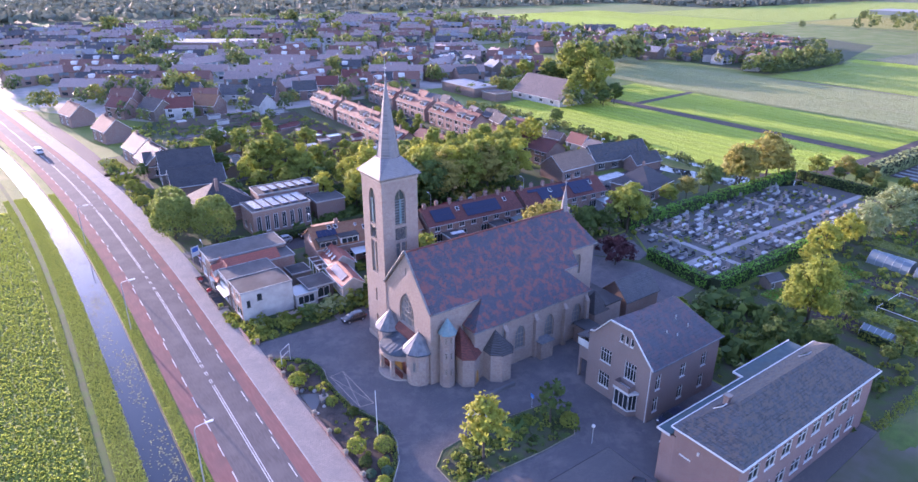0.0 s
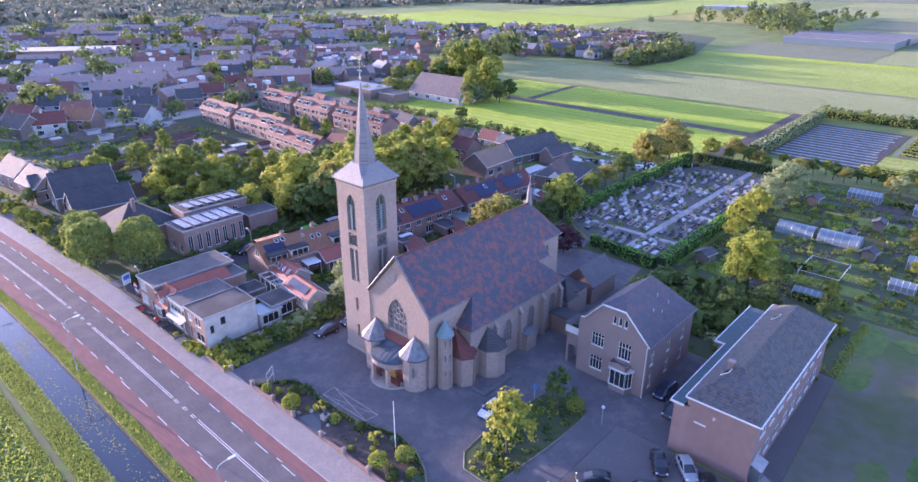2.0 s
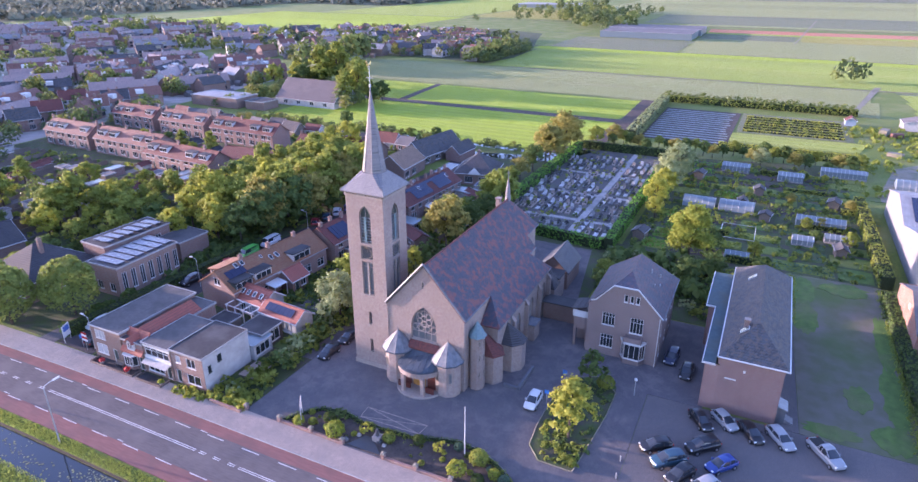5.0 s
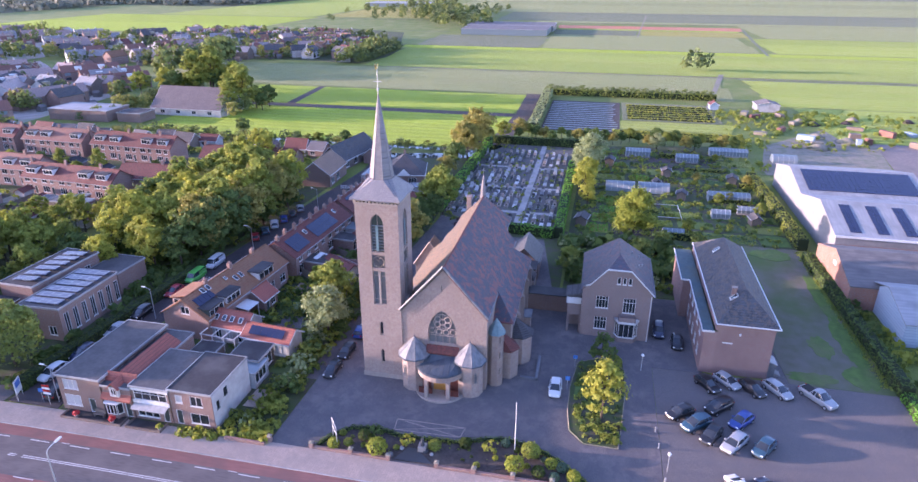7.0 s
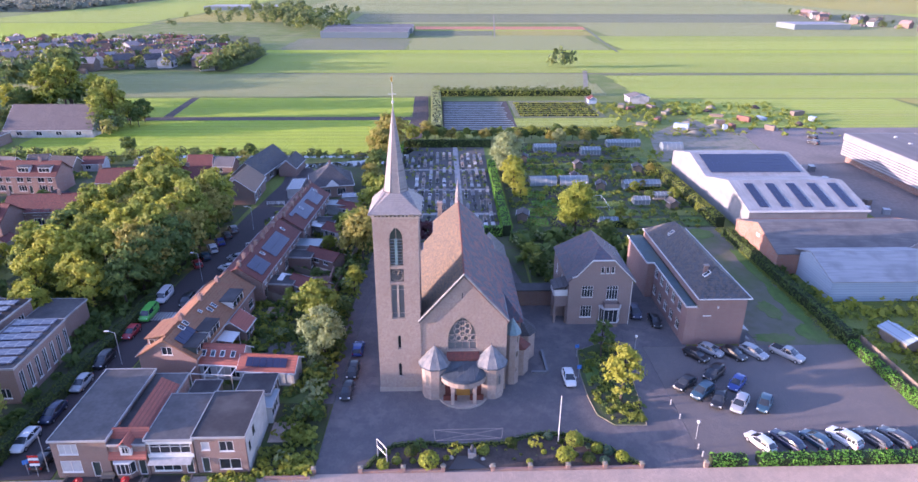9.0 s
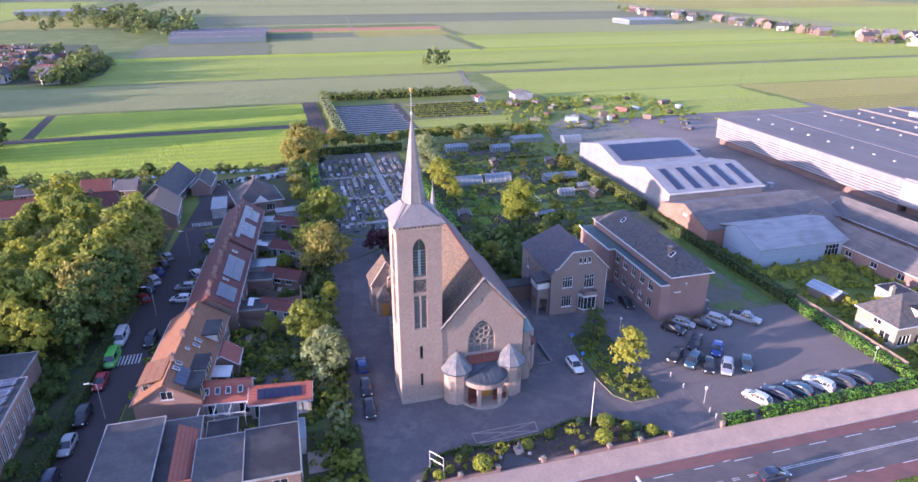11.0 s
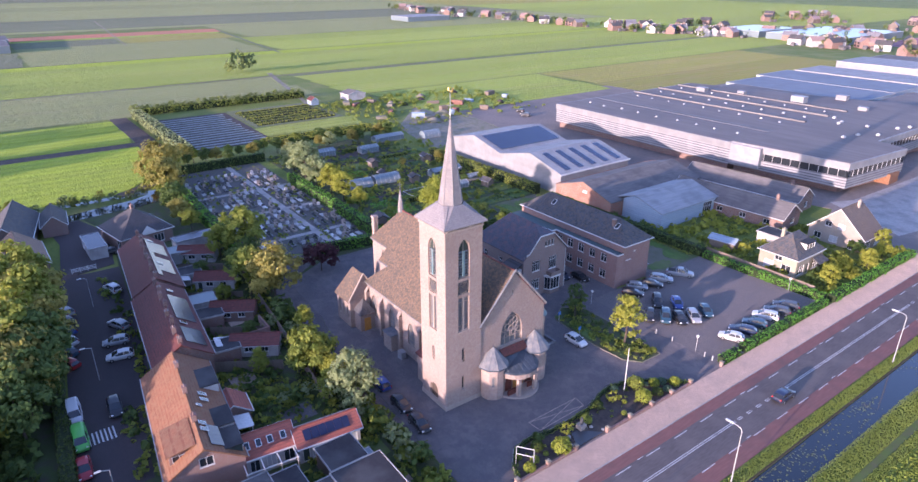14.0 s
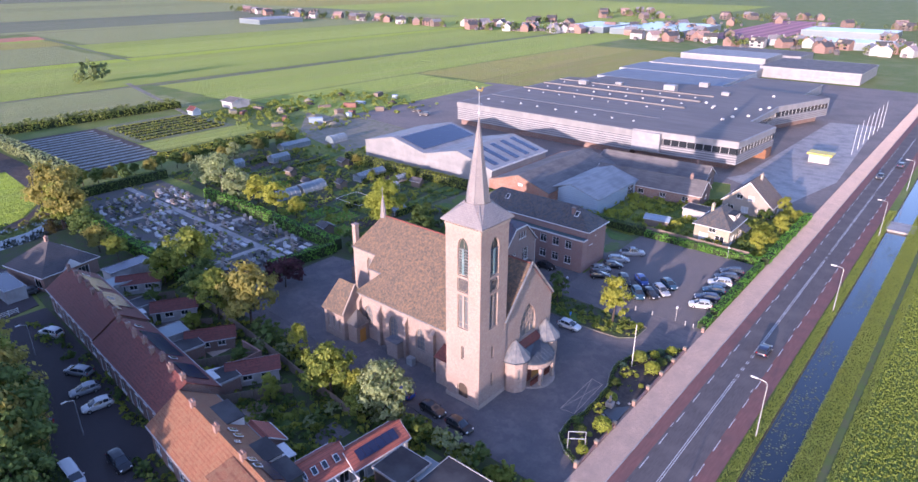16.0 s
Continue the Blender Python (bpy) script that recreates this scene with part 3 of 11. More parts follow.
def lone(name, mesh, material, label, category, m=None, group="", kind="", smooth=False):
    ob = new(name, mesh.data(name, material, smooth))
    if m:
        ob.matrix_world = m
    return tagged(ob, label, category, group, kind)


def arch(a, h, w, ht, n=6):
    """A pointed arch, anticlockwise from its lower left corner."""
    s = ht - w * 0.87
    pts = [(a, h), (a + w, h), (a + w, h + s)]
    pts += [(a + w * math.cos(t), h + s + w * math.sin(t)) for t in [math.pi / 3 * k / n for k in range(1, n)]]
    pts.append((a + w / 2, h + ht))
    pts += [(a + w - w * math.cos(t), h + s + w * math.sin(t)) for t in [math.pi / 3 * k / n for k in range(n - 1, 0, -1)]]
    pts.append((a, h + s))
    return pts


def rect(a, h, w, ht):
    return [(a, h), (a + w, h), (a + w, h + ht), (a, h + ht)]


def roundtop(a, h, w, ht, n=8):
    s = ht - w / 2
    return [(a, h), (a + w, h)] + [(a + w / 2 + w / 2 * math.cos(math.pi * k / n), h + s + w / 2 * math.sin(math.pi * k / n)) for k in range(n + 1)]


def wall(mesh, o, u, n, outline, holes=(), depth=0.22):
    """The outer face of a wall with openings cut through it and their reveals."""
    o, u, n = Vector(o), Vector(u), Vector(n)
    loops = [outline] + [h[::-1] for h in holes]
    vecs = [[Vector((a, b, 0)) for a, b in lp] for lp in loops]
    flat = [p for lp in loops for p in lp]
    i = len(mesh.v)
    mesh.v += [tuple(o + u * a + Vector((0, 0, b))) for a, b in flat]
    side = u.cross(Vector((0, 0, 1))).dot(n) > 0
    if holes:
        for t in geometry.tessellate_polygon(vecs):
            p = [flat[k] for k in t]
            area = (p[1][0] - p[0][0]) * (p[2][1] - p[0][1]) - (p[2][0] - p[0][0]) * (p[1][1] - p[0][1])
            t = tuple(t) if (area > 0) == side else tuple(t)[::-1]
            mesh.f.append(tuple(i + k for k in t))
    else:
        k = list(range(i, i + len(flat)))
        mesh.f.append(tuple(k if side else k[::-1]))
    for h in holes:
        for k in range(len(h)):
            (a0, b0), (a1, b1) = h[k], h[(k + 1) % len(h)]
            q = [o + u * a0 + Vector((0, 0, b0)), o + u * a1 + Vector((0, 0, b1))]
            q = [q[0], q[1], q[1] - n * depth, q[0] - n * depth]
            mesh.poly(q if side else q[::-1])


def window(parent, o, u, n, hole, kind="cross", frame_mat=None, glass=None, name="window", sill=True, depth=0.14, bars=None, label=""):
    """A frame set into an opening, with its pane and sill."""
    o, u, n = Vector(o), Vector(u), Vector(n)
    a0, a1 = min(p[0] for p in hole), max(p[0] for p in hole)
    h0, h1 = min(p[1] for p in hole), max(p[1] for p in hole)
    w, ht = a1 - a0, h1 - h0
    ca, ch = (a0 + a1) / 2, (h0 + h1) / 2
    t = 0.07
    fr = Mesh()
    k = len(hole)
    inner = [(ca + (a - ca) * (1 - 2 * t / w), ch + (h - ch) * (1 - 2 * t / ht)) for a, h in hole]
    for j in range(k):
        p, q, r, s = hole[j], hole[(j + 1) % k], inner[(j + 1) % k], inner[j]
        front = [o + u * x + Vector((0, 0, z)) - n * (depth - 0.08) for x, z in (p, q, r, s)]
        fr.poly(front)
        fr.poly([front[2], front[3], front[3] - n * 0.09, front[2] - n * 0.09])
    for b in bars if bars is not None else {"cross": [("v", 0.5), ("h", 0.68)], "two": [("v", 0.5)], "three": [("v", 0.33), ("v", 0.67)], "four": [("v", 0.25), ("v", 0.5), ("v", 0.75), ("h", 0.7)], "one": [], "lead": [("v", 0.33), ("v", 0.67), ("h", 0.2), ("h", 0.4), ("h", 0.6)]}[kind]:
        if b[0] == "v":
            top = h1 - t
            if k > 4:
                top = h0 + ht - abs(b[1] - 0.5) * w * 0.9 - t
            fr.bar(o, u, n, a0 + w * b[1] - 0.03, a0 + w * b[1] + 0.03, h0 + t, top, depth - 0.06, depth + 0.01)
        else:
            fr.bar(o, u, n, a0 + t * 0.5, a1 - t * 0.5, h0 + ht * b[1] - 0.03, h0 + ht * b[1] + 0.03, depth - 0.055, depth + 0.01)
    if sill:
        fr.bar(o, u, n, a0 - 0.06, a1 + 0.06, h0 - 0.07, h0 + 0.004, -0.06, depth - 0.05)
    f = part(name, fr, frame_mat or WHITE, parent, label)
    pane = Mesh()
    pane.poly([o + u * x + Vector((0, 0, z)) - n * depth for x, z in hole])
    pane.poly([o + u * x + Vector((0, 0, z)) - n * (depth + 0.02) for x, z in hole][::-1])
    part("pane", pane, glass or GLASS, f)
    return f


def leaves(mesh, centres, normals, size, rng, loose=0.6):
    """Small crossed leaf quads at the centres, facing roughly along the normals."""
    n = len(centres)
    d = normals + rng.normal(0, loose, (n, 3))
    d /= np.linalg.norm(d, axis=1)[:, None] + 1e-9
    h = np.cross(d, rng.normal(0, 1, (n, 3)))
    h /= np.linalg.norm(h, axis=1)[:, None] + 1e-9
    k = np.cross(d, h)
    s = (size * rng.uniform(0.6, 1.35, n))[:, None]
    e = rng.uniform(0.55, 0.9, n)[:, None]
    q = np.stack([centres - h * s, centres - k * s * e, centres + h * s, centres + k * s * e], 1).reshape(-1, 3)
    i = len(mesh.v)
    mesh.v += [tuple(p) for p in q.tolist()]
    mesh.f += [(i + 4 * j, i + 4 * j + 1, i + 4 * j + 2, i + 4 * j + 3) for j in range(n)]


def crown(rng, w, h, z0, shape="round", clumps=26, per=90, size=0.28):
    """A crown of leaf clumps gathered on several limbs' masses, with an uneven outline and gaps; w its width, h its height, from z0 up."""
    m = Mesh()
    if shape == "dome":                              # a dense rounded crown with a lumpy skin
        n = clumps * per
        d = rng.normal(0, 1, (n, 3))
        d[:, 2] = np.abs(d[:, 2]) * 1.15 - 0.45
        d /= np.linalg.norm(d, axis=1)[:, None]
        k = rng.normal(0, 1, (40, 3))
        k /= np.linalg.norm(k, axis=1)[:, None]
        lump = (d @ k.T).max(axis=1)                 # near a lump's middle: farther out
        out = 0.66 + 0.4 * np.clip((lump - 0.82) / 0.18, 0, 1) ** 0.7
        leaves(m, np.array((0, 0, z0 + h * 0.42)) + d * np.array((w / 2, w / 2, h * 0.58)) * (out * rng.uniform(0.86, 1.03, n))[:, None], d, size, rng, 0.7)
        return m
    if shape == "ball":                              # a clipped shrub: one dense, slightly dented skin of leaves
        n = clumps * per
        d = rng.normal(0, 1, (n, 3))
        d[:, 2] = np.abs(d[:, 2]) * 1.1 - 0.3
        d /= np.linalg.norm(d, axis=1)[:, None]
        dent = 1 + 0.07 * np.sin(d[:, 0] * 5 + 1) * np.cos(d[:, 1] * 6) + rng.normal(0, 0.05, n)
        leaves(m, np.array((0, 0, z0 + h * 0.45)) + d * np.array((w / 2, w / 2, h * 0.55)) * dent[:, None], d, size, rng, 0.5)
        return m
    lobes = []
    count = {"round": 9, "tall": 9, "cone": 11}.get(shape, 8)
    for c in range(count):
        t = (c + 0.5) / count
        a = c * 2.39996 + rng.uniform(-0.4, 0.4)
        if shape == "tall":
            rad, r, z = 0.17 * math.sin(math.pi * min(0.92, 0.2 + 0.75 * t)), 0.3 - 0.16 * t, 0.14 + 0.72 * t
        elif shape == "cone":
            rad, r, z = 0.24 * (1 - t), 0.3 * (1 - t) + 0.07, 0.1 + 0.82 * t
        else:
            rad, r, z = 0.27 * math.sqrt(max(0.02, 1 - (1.9 * t - 0.75) ** 2)), 0.24 - 0.05 * abs(t - 0.5), 0.2 + 0.6 * t
        lobes.append((np.array((math.cos(a) * rad * w, math.sin(a) * rad * w, z0 + h * z)), w * r * rng.uniform(0.8, 1.2)))
    for c in range(clumps):
        ctr, lr = lobes[c % count]
        d = rng.normal(0, 1, 3)
        d[2] = abs(d[2]) * 0.9 - 0.25
        out = ctr.copy()
        out[2] = 0
        d += out / (np.linalg.norm(out) + 0.2 * w) * 0.8
        d /= np.linalg.norm(d)
        p = ctr + d * lr * rng.uniform(0.72, 1.12)
        p[2] = min(max(p[2], z0 + 0.04 * h), z0 + h * 0.985)
        n = max(6, int(per * rng.uniform(0.6, 1.4)))
        cr = w * rng.uniform(0.055, 0.1)
        q = rng.normal(0, 0.55, (n, 3)) * np.array((1, 1, 0.62)) * cr
        nor = d * 0.9 + np.array((0, 0, 0.45)) + q / cr * 0.5
        leaves(m, p + q, nor, size, rng, 0.55)
    return m


def trunk(rng, h, r, w, top):
    m = Mesh()
    p, q = Vector((0, 0, -0.1)), Vector((rng.uniform(-0.1, 0.1), rng.uniform(-0.1, 0.1), h * 0.5))
    e = Vector((rng.uniform(-0.3, 0.3), rng.uniform(-0.3, 0.3), top * 0.9))
    m.tube(p, q, r, r * 0.75, 8).tube(q, e, r * 0.75, r * 0.2, 7)
    for k in range(6):
        a = k * 1.05 + rng.uniform(-0.3, 0.3)
        s = q.lerp(e, rng.uniform(0.0, 0.5))
        t = s + Vector((math.cos(a) * w * 0.33, math.sin(a) * w * 0.33, (top - s.z) * rng.uniform(0.35, 0.7)))
        m.tube(s, t, r * 0.35, r * 0.08, 5)
    return m


def tree(name, m, rng, w, h, clear, leaf_mat, shape="round", clumps=26, per=90, size=0.28, label="", category="tree", group=""):
    """A tree on its place: width and height of the crown's envelope, clear stem below."""
    t = thing(name, m, label, category, group)
    if clear > 0:
        part("trunk", trunk(rng, clear + (h - clear) * 0.4, max(0.1, h * 0.022), w, h), BARK, t)
    part("crown", crown(rng, w, h - clear, clear, shape, clumps, per, size), leaf_mat, t)
    return t


def put(proto, x, y, z=0.0, turn=0.0, s=1.0, sz=None):
    """A copy of a thing at another place, turned and scaled."""
    return copy_thing(proto, pose(x, y, z, 0, 0, turn) @ Matrix.Diagonal((s, s, sz or s, 1)))


def hedge(name, x0, y0, x1, y1, w, h, leaf_mat, label, rng, density=14, size=0.16, z=0.0):
    """A clipped hedge between two points: a solid core and a skin of leaves."""
    a, b = Vector((x0, y0, 0)), Vector((x1, y1, 0))
    length = (b - a).length
    t = thing(name, Matrix.Translation((x0, y0, z)) @ Euler((0, 0, math.atan2(y1 - y0, x1 - x0))).to_matrix().to_4x4(), label, "hedge")
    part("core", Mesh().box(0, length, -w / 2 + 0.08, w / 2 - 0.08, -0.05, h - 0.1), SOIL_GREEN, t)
    n = int(length * (w + 2 * h) * density)
    s = rng.uniform(0, w + 2 * h, n)
    x = rng.uniform(0, length, n)
    bulge = 0.09 * np.sin(x * 1.3) + 0.06 * np.sin(x * 3.1 + 1)
    top = (s > h) & (s < h + w)
    y = np.where(top, s - h - w / 2, np.where(s <= h, -w / 2 - bulge, w / 2 + bulge))
    zz = np.where(top, h + bulge, np.where(s <= h, s, s - h - w))
    nor = np.stack([np.zeros(n), np.where(top, 0, np.sign(y)), np.where(top, 1.0, 0.2)], 1)
    mm = Mesh()
    leaves(mm, np.stack([x, y, zz], 1) + rng.normal(0, 0.05, (n, 3)), nor, size, rng)
    part("foliage", mm, leaf_mat, t)
    return t


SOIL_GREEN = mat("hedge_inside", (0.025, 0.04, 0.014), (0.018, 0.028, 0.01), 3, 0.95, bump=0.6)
RNG = np.random.default_rng(7)
Z = Vector((0, 0, 1))


# ---- ground, ditch and road ----
def bend(y):
    """How far the road has swung aside, beyond the village houses."""
    if y < 30:
        return 0.0
    if y < 165:
        return -0.00048 * (y - 30) ** 2
    return -8.75 - 0.13 * (min(y, 900) - 165)


STATIONS = [-4500, -2500, -1200, -700, -400, -250, -180, -120, -80, -40, -20, 0, 20, 30, 40, 50, 58, 66, 75, 85, 95, 105, 115, 125, 135, 145, 155, 165, 175, 185, 200, 230, 270, 330, 420, 600, 900, 1500, 4500]


def strip(mesh, xa, xb, z, y0, y1, thick=0.12):
    """A band of the road, following its bend."""
    ys = [y0] + [y for y in STATIONS if y0 < y < y1] + [y1]
    for a, b in zip(ys[:-1], ys[1:]):
        mesh.slab([(xa + bend(a), a, z), (xb + bend(a), a, z), (xb + bend(b), b, z), (xa + bend(b), b, z)], thick)
    return mesh


cols = [(-4500, 0), (-1500, 0), (-500, 0), (-150, 0), (-60, 0), (-41.5, 0), (-39.5, -0.04), (-37.5, -0.12), (-36.4, -0.75), (-33.2, -0.75), (-32.5, -0.1), (-31.2, 0), (-16, 0), (60, 0), (250, 0), (700, 0), (1500, 0), (4500, 0)]
g = Mesh()
for y in STATIONS:
    for x, z in cols:
        g.v.append((x + (bend(y) if x < 0 else bend(y) * max(0, 1 - x / 60)), y, z - 0.06))
for r in range(len(STATIONS) - 1):
    for c in range(len(cols) - 1):
        i = r * len(cols) + c
        g.f.append((i, i + 1, i + 1 + len(cols), i + len(cols)))
lone("ground", g, GRASS, "rough green grass ground reaching to the horizon", "ground", kind="structure")
lone("water", strip(Mesh(), -37.6, -32.3, -0.42, -1200, 420, 0.02), WATER, "still dark ditch water beside the road", "ditch", kind="structure")
lone("crop_field", strip(Mesh(), -160, -42.0, 0.02, -900, 420, 0.06), F_CROP, "green leafy crop field in rows beyond the ditch", "field", kind="structure")

road = thing("road", None, "grey asphalt road with red cycle lanes and white lines", "road", kind="structure")
part("carriageway", strip(Mesh(), -28.5, -22.42, 0.02, -1200, 600), ASPHALT, road)
part("cycle_lane", strip(Mesh(), -22.42, -20.75, 0.02, -1200, 600), RED_ASPHALT, road, "red asphalt cycle lane")
part("cycle_lane", strip(Mesh(), -30.75, -28.5, 0.02, -1200, 600), RED_ASPHALT, road, "red asphalt cycle lane")
pavement = thing("pavement", None, "pale concrete slab pavement beside the road", "pavement", kind="structure")
part("slabs", strip(Mesh(), -20.6, -16.9, 0.1, -700, 330, 0.2), PAVING, pavement)
part("kerb", strip(Mesh(), -20.75, -20.6, 0.11, -700, 330, 0.2), CONCRETE, pavement, "grey concrete kerb")
dash = Mesh().box(-0.06, 0.06, -1.35, 1.35, 0, 0.006).data("lane_marking", ROAD_PAINT)
short = Mesh().box(-0.05, 0.05, -0.55, 0.55, 0, 0.006).data("lane_marking", ROAD_PAINT)
solid = Mesh().box(-0.05, 0.05, -5, 5, 0, 0.006).data("lane_marking", ROAD_PAINT)


def marking(data, x, y):
    ob = new("lane_marking", data)
    ob.matrix_world = pose(x + bend(y), y, 0.022, 0, 0, math.degrees(math.atan2(bend(y - 1) - bend(y + 1), 2)))
    ob.parent = road
    return ob


for k in range(-28, 36):
    marking(dash, -22.75, -33.4 + 5.72 * k)
    marking(dash, -28.62, -2.3 + 5.72 * k)
    if k % 4 == 1:
        marking(short, -22.5, -31.2 + 5.72 * k)
        marking(short, -28.34, -0.2 + 5.72 * k)
# double centre line: long solid stretches with short dashes between them
SOLID = [(-215, -172), (-165, -138), (-130, -81), (-75, -28), (-18.8, 11.6), (18.6, 46.6), (58, 98), (106, 150), (158, 210), (218, 262)]
for (y0, y1), nxt in zip(SOLID, SOLID[1:] + [(None, None)]):
    n = max(1, round((y1 - y0) / 10))
    for j in range(n):
        yc = y0 + (y1 - y0) * (j + 0.5) / n
        for dx in (-0.13, 0.13):
            marking(solid, -25.5 + dx, yc).scale = (1, (y1 - y0) / n / 10, 1)
    if nxt[0] is not None:
        m = int((nxt[0] - y1) / 2.3)
        for j in range(m):
            for dx in (-0.13, 0.13):
                marking(short, -25.5 + dx, y1 + (nxt[0] - y1) * (j + 0.5) / m)


def sheet(name, pts, z, material, label, category, kind="structure", thick=0.08):
    return lone(name, Mesh().slab([(x, y, z) for x, y in pts], thick), material, label, category, kind=kind)


sheet("church_yard", [(-16.9, -29.2), (-16.9, 18.6), (-3.3, 18.2), (10, 17.4), (25, 16.3), (34, 14.5), (50, 14), (56, 4), (56, -9), (33, -12.6), (33, -36.4), (10.45, -36.4), (10.45, -29.2)], 0.03, YARD, "dark brick-paved church yard", "yard")
sheet("car_park", [(-16.5, -62.6), (-16.5, -29.25), (10.4, -29.25), (10.4, -62.6)], 0.022, PARK_PAVE, "worn paved car park with patched asphalt", "car park")
sheet("school_yard", [(10.45, -48.2), (10.45, -45.1), (40.5, -45.1), (40.5, -47.2)], 0.025, PARK_PAVE, "paved strip beside the school building", "yard")
sheet("worn_field", [(10.45, -62.5), (10.45, -48.25), (40.5, -47.25), (62, -46), (62, -62)], 0.018, WORN, "worn grass field with bare patches", "field")
for q, (cx, cy, rx, ry) in enumerate(((44, -49.2, 6, 2.2), (55, -48.6, 6, 2.6), (12.6, -52, 1.6, 3.6), (24, -60.2, 9, 1.8), (40, -60.6, 10, 1.6), (22, -55.6, 3.4, 1.8), (14, -59, 3, 2.6), (58, -56, 3, 4.5))):
    pts = [(cx + rx * math.cos(math.tau * k / 36) * RNG.uniform(0.75, 1.12), cy + ry * math.sin(math.tau * k / 36) * RNG.uniform(0.75, 1.12)) for k in range(36)]
    sheet("grass_patch", pts, 0.03 + 0.005 * q, LAWN, "patch of green grass in the worn field", "grass", thick=0.06 + 0.005 * q)
sheet("street", [(-16.9, 49.5), (-16.9, 57.5), (10, 56.2), (40, 53.4), (74, 50.6), (79, 50), (78, 44.8), (40, 47.6), (10, 50), (-4, 50.5)], 0.03, STREET, "brick-paved side street between terraces and trees", "street")
sheet("side_gardens", [(-16.8, 18.7), (-16.8, 49.2), (-4, 50.2), (10, 49.7), (40, 47.3), (78, 44.4), (78, 18), (25, 16.5), (10, 17.5), (-3.3, 18.3)], 0.012, GARDEN, "planted back gardens behind the terraces", "gardens")
sheet("office_garden", [(-16.8, 57.7), (-16.8, 92), (20, 92), (34, 88), (84, 80), (84, 51.5), (40, 53.7), (10, 56.5)], 0.01, GARDEN, "dark planted ground behind the street hedge", "gardens")
sheet("front_yards", [(10, 50.3), (40, 47.9), (78, 45.1), (78, 39.5), (50, 41.3), (26, 44), (26, 46), (10, 47.6)], 0.022, STREET, "paved front yards with parked cars", "yard")
sheet("alley", [(-3.2, 18.25), (10, 17.45), (25, 16.35), (34, 14.55), (50, 14.05), (57, 5), (61, 6), (66, 16.5), (40, 18.4), (10, 19.6), (-3.2, 20)], 0.02, YARD, "brick-paved alley behind the church", "alley")
sheet("hedge_strip", [(50, 14), (69, 17.5), (60, 5), (58, -14), (33, -14), (33, -12.6), (56, -9), (56, 4)], 0.008, GARDEN, "dark planted strip beside the graveyard", "gardens")
sheet("street_end", [(78, 50), (79, 44.7), (80, 40), (100, 38), (118, 44), (116, 50), (98, 48)], 0.028, STREET, "paved end of the side street", "street")
sheet("bungalow_garden", [(78, 18), (78, 39.5), (99, 37.5), (118, 43), (118, 20)], 0.009, GARDEN, "dark garden round the bungalow", "gardens")
sheet("canal", [(113, 60), (112.6, 44), (113.4, 38), (114.4, 28.8), (116.5, 22), (123.6, 16), (133, 12), (137.4, 13.6), (126.4, 20.5), (121, 28.6), (119.4, 37.5), (117.8, 43.4), (117.8, 60)], 0.034, WATER, "narrow canal beside the meadow", "ditch")
sheet("allotments", [(57, -14.8), (57, -9.5), (62, -12.6), (62, -55), (33.4, -46), (33.4, -14.5)], 0.01, GARDEN, "overgrown gardens behind the houses", "gardens")
sheet("allotment_field", [(62.1, -62), (62.1, -14), (140, -15), (150, -60)], 0.012, GARDEN, "green allotment gardens with beds", "gardens")
# fields behind the village, each a little higher than the ground
FIELDS = [
    (188, 230, 16, 152, F_BRIGHT, 2), (234, 306, -78, 225, F_PALE, 2), (311, 412, -640, 128, F_MID, 4), (412.6, 430, -640, 134, F_BRIGHT, 1),
    (432, 520, 31, 128, F_DARK, 2), (432, 548, -128, 29, F_PALE, 2), (432, 545, -640, -138, F_MID, 3),
    # F_DARK block at x 550: a shadow on the meadow, put in as colour.
    (550, 600, -46, 30, F_DARK, 1), (550, 600, -142, -50, F_OLIVE, 1), (602, 616, -142, 30, F_MID, 1), (618, 655, -150, 30, F_RED, 1),
    (547, 690, -640, -154, F_PALE, 2), (692, 715, -640, 60, F_PALE, 1), (717, 880, -640, 110, F_DARK, 3), (717, 905, 180, 330, F_OLIVE, 3),
    (880, 1400, -640, 230, F_PALE, 5), (480, 700, 330, 620, F_BRIGHT, 2), (710, 1400, 340, 555, F_MID, 3),
    # Narrow F_DARK strip at x 300.6: an embankment's shadow line drawn as a field.
    (228, 300, -640, -92, F_MID, 3), (300.6, 304.5, -640, -90, F_DARK, 1),
    (300, 900, -1200, -645, F_MID, 5), (905, 1500, -1200, -645, F_OLIVE, 4), (1405, 2500, -1500, 1500, F_DARK, 1),
    (165, 226, -210, -100, F_MID, 2), (140, 226, -420, -215, F_OLIVE, 2),
]
for x0, x1, y0, y1, fm, n in FIELDS:
    cuts = [x0] + [x0 + (x1 - x0) * (k + RNG.uniform(-0.25, 0.25)) / n for k in range(1, n)] + [x1]
    for k in range(n):
        a, b = cuts[k] + (0.25 if k else 0), cuts[k + 1] - (0.25 if k < n - 1 else 0)
        sheet("meadow", [(a, y0), (b, y0 - 3), (b, y1), (a, y1 - 2)], 0.04, fm, "flat green farmland meadow", "field")
sheet("field_path", [(307.2, 110), (308.8, 110), (308.8, -230), (307.2, -230)], 0.06, GRAVEL, "pale path between meadows", "path")
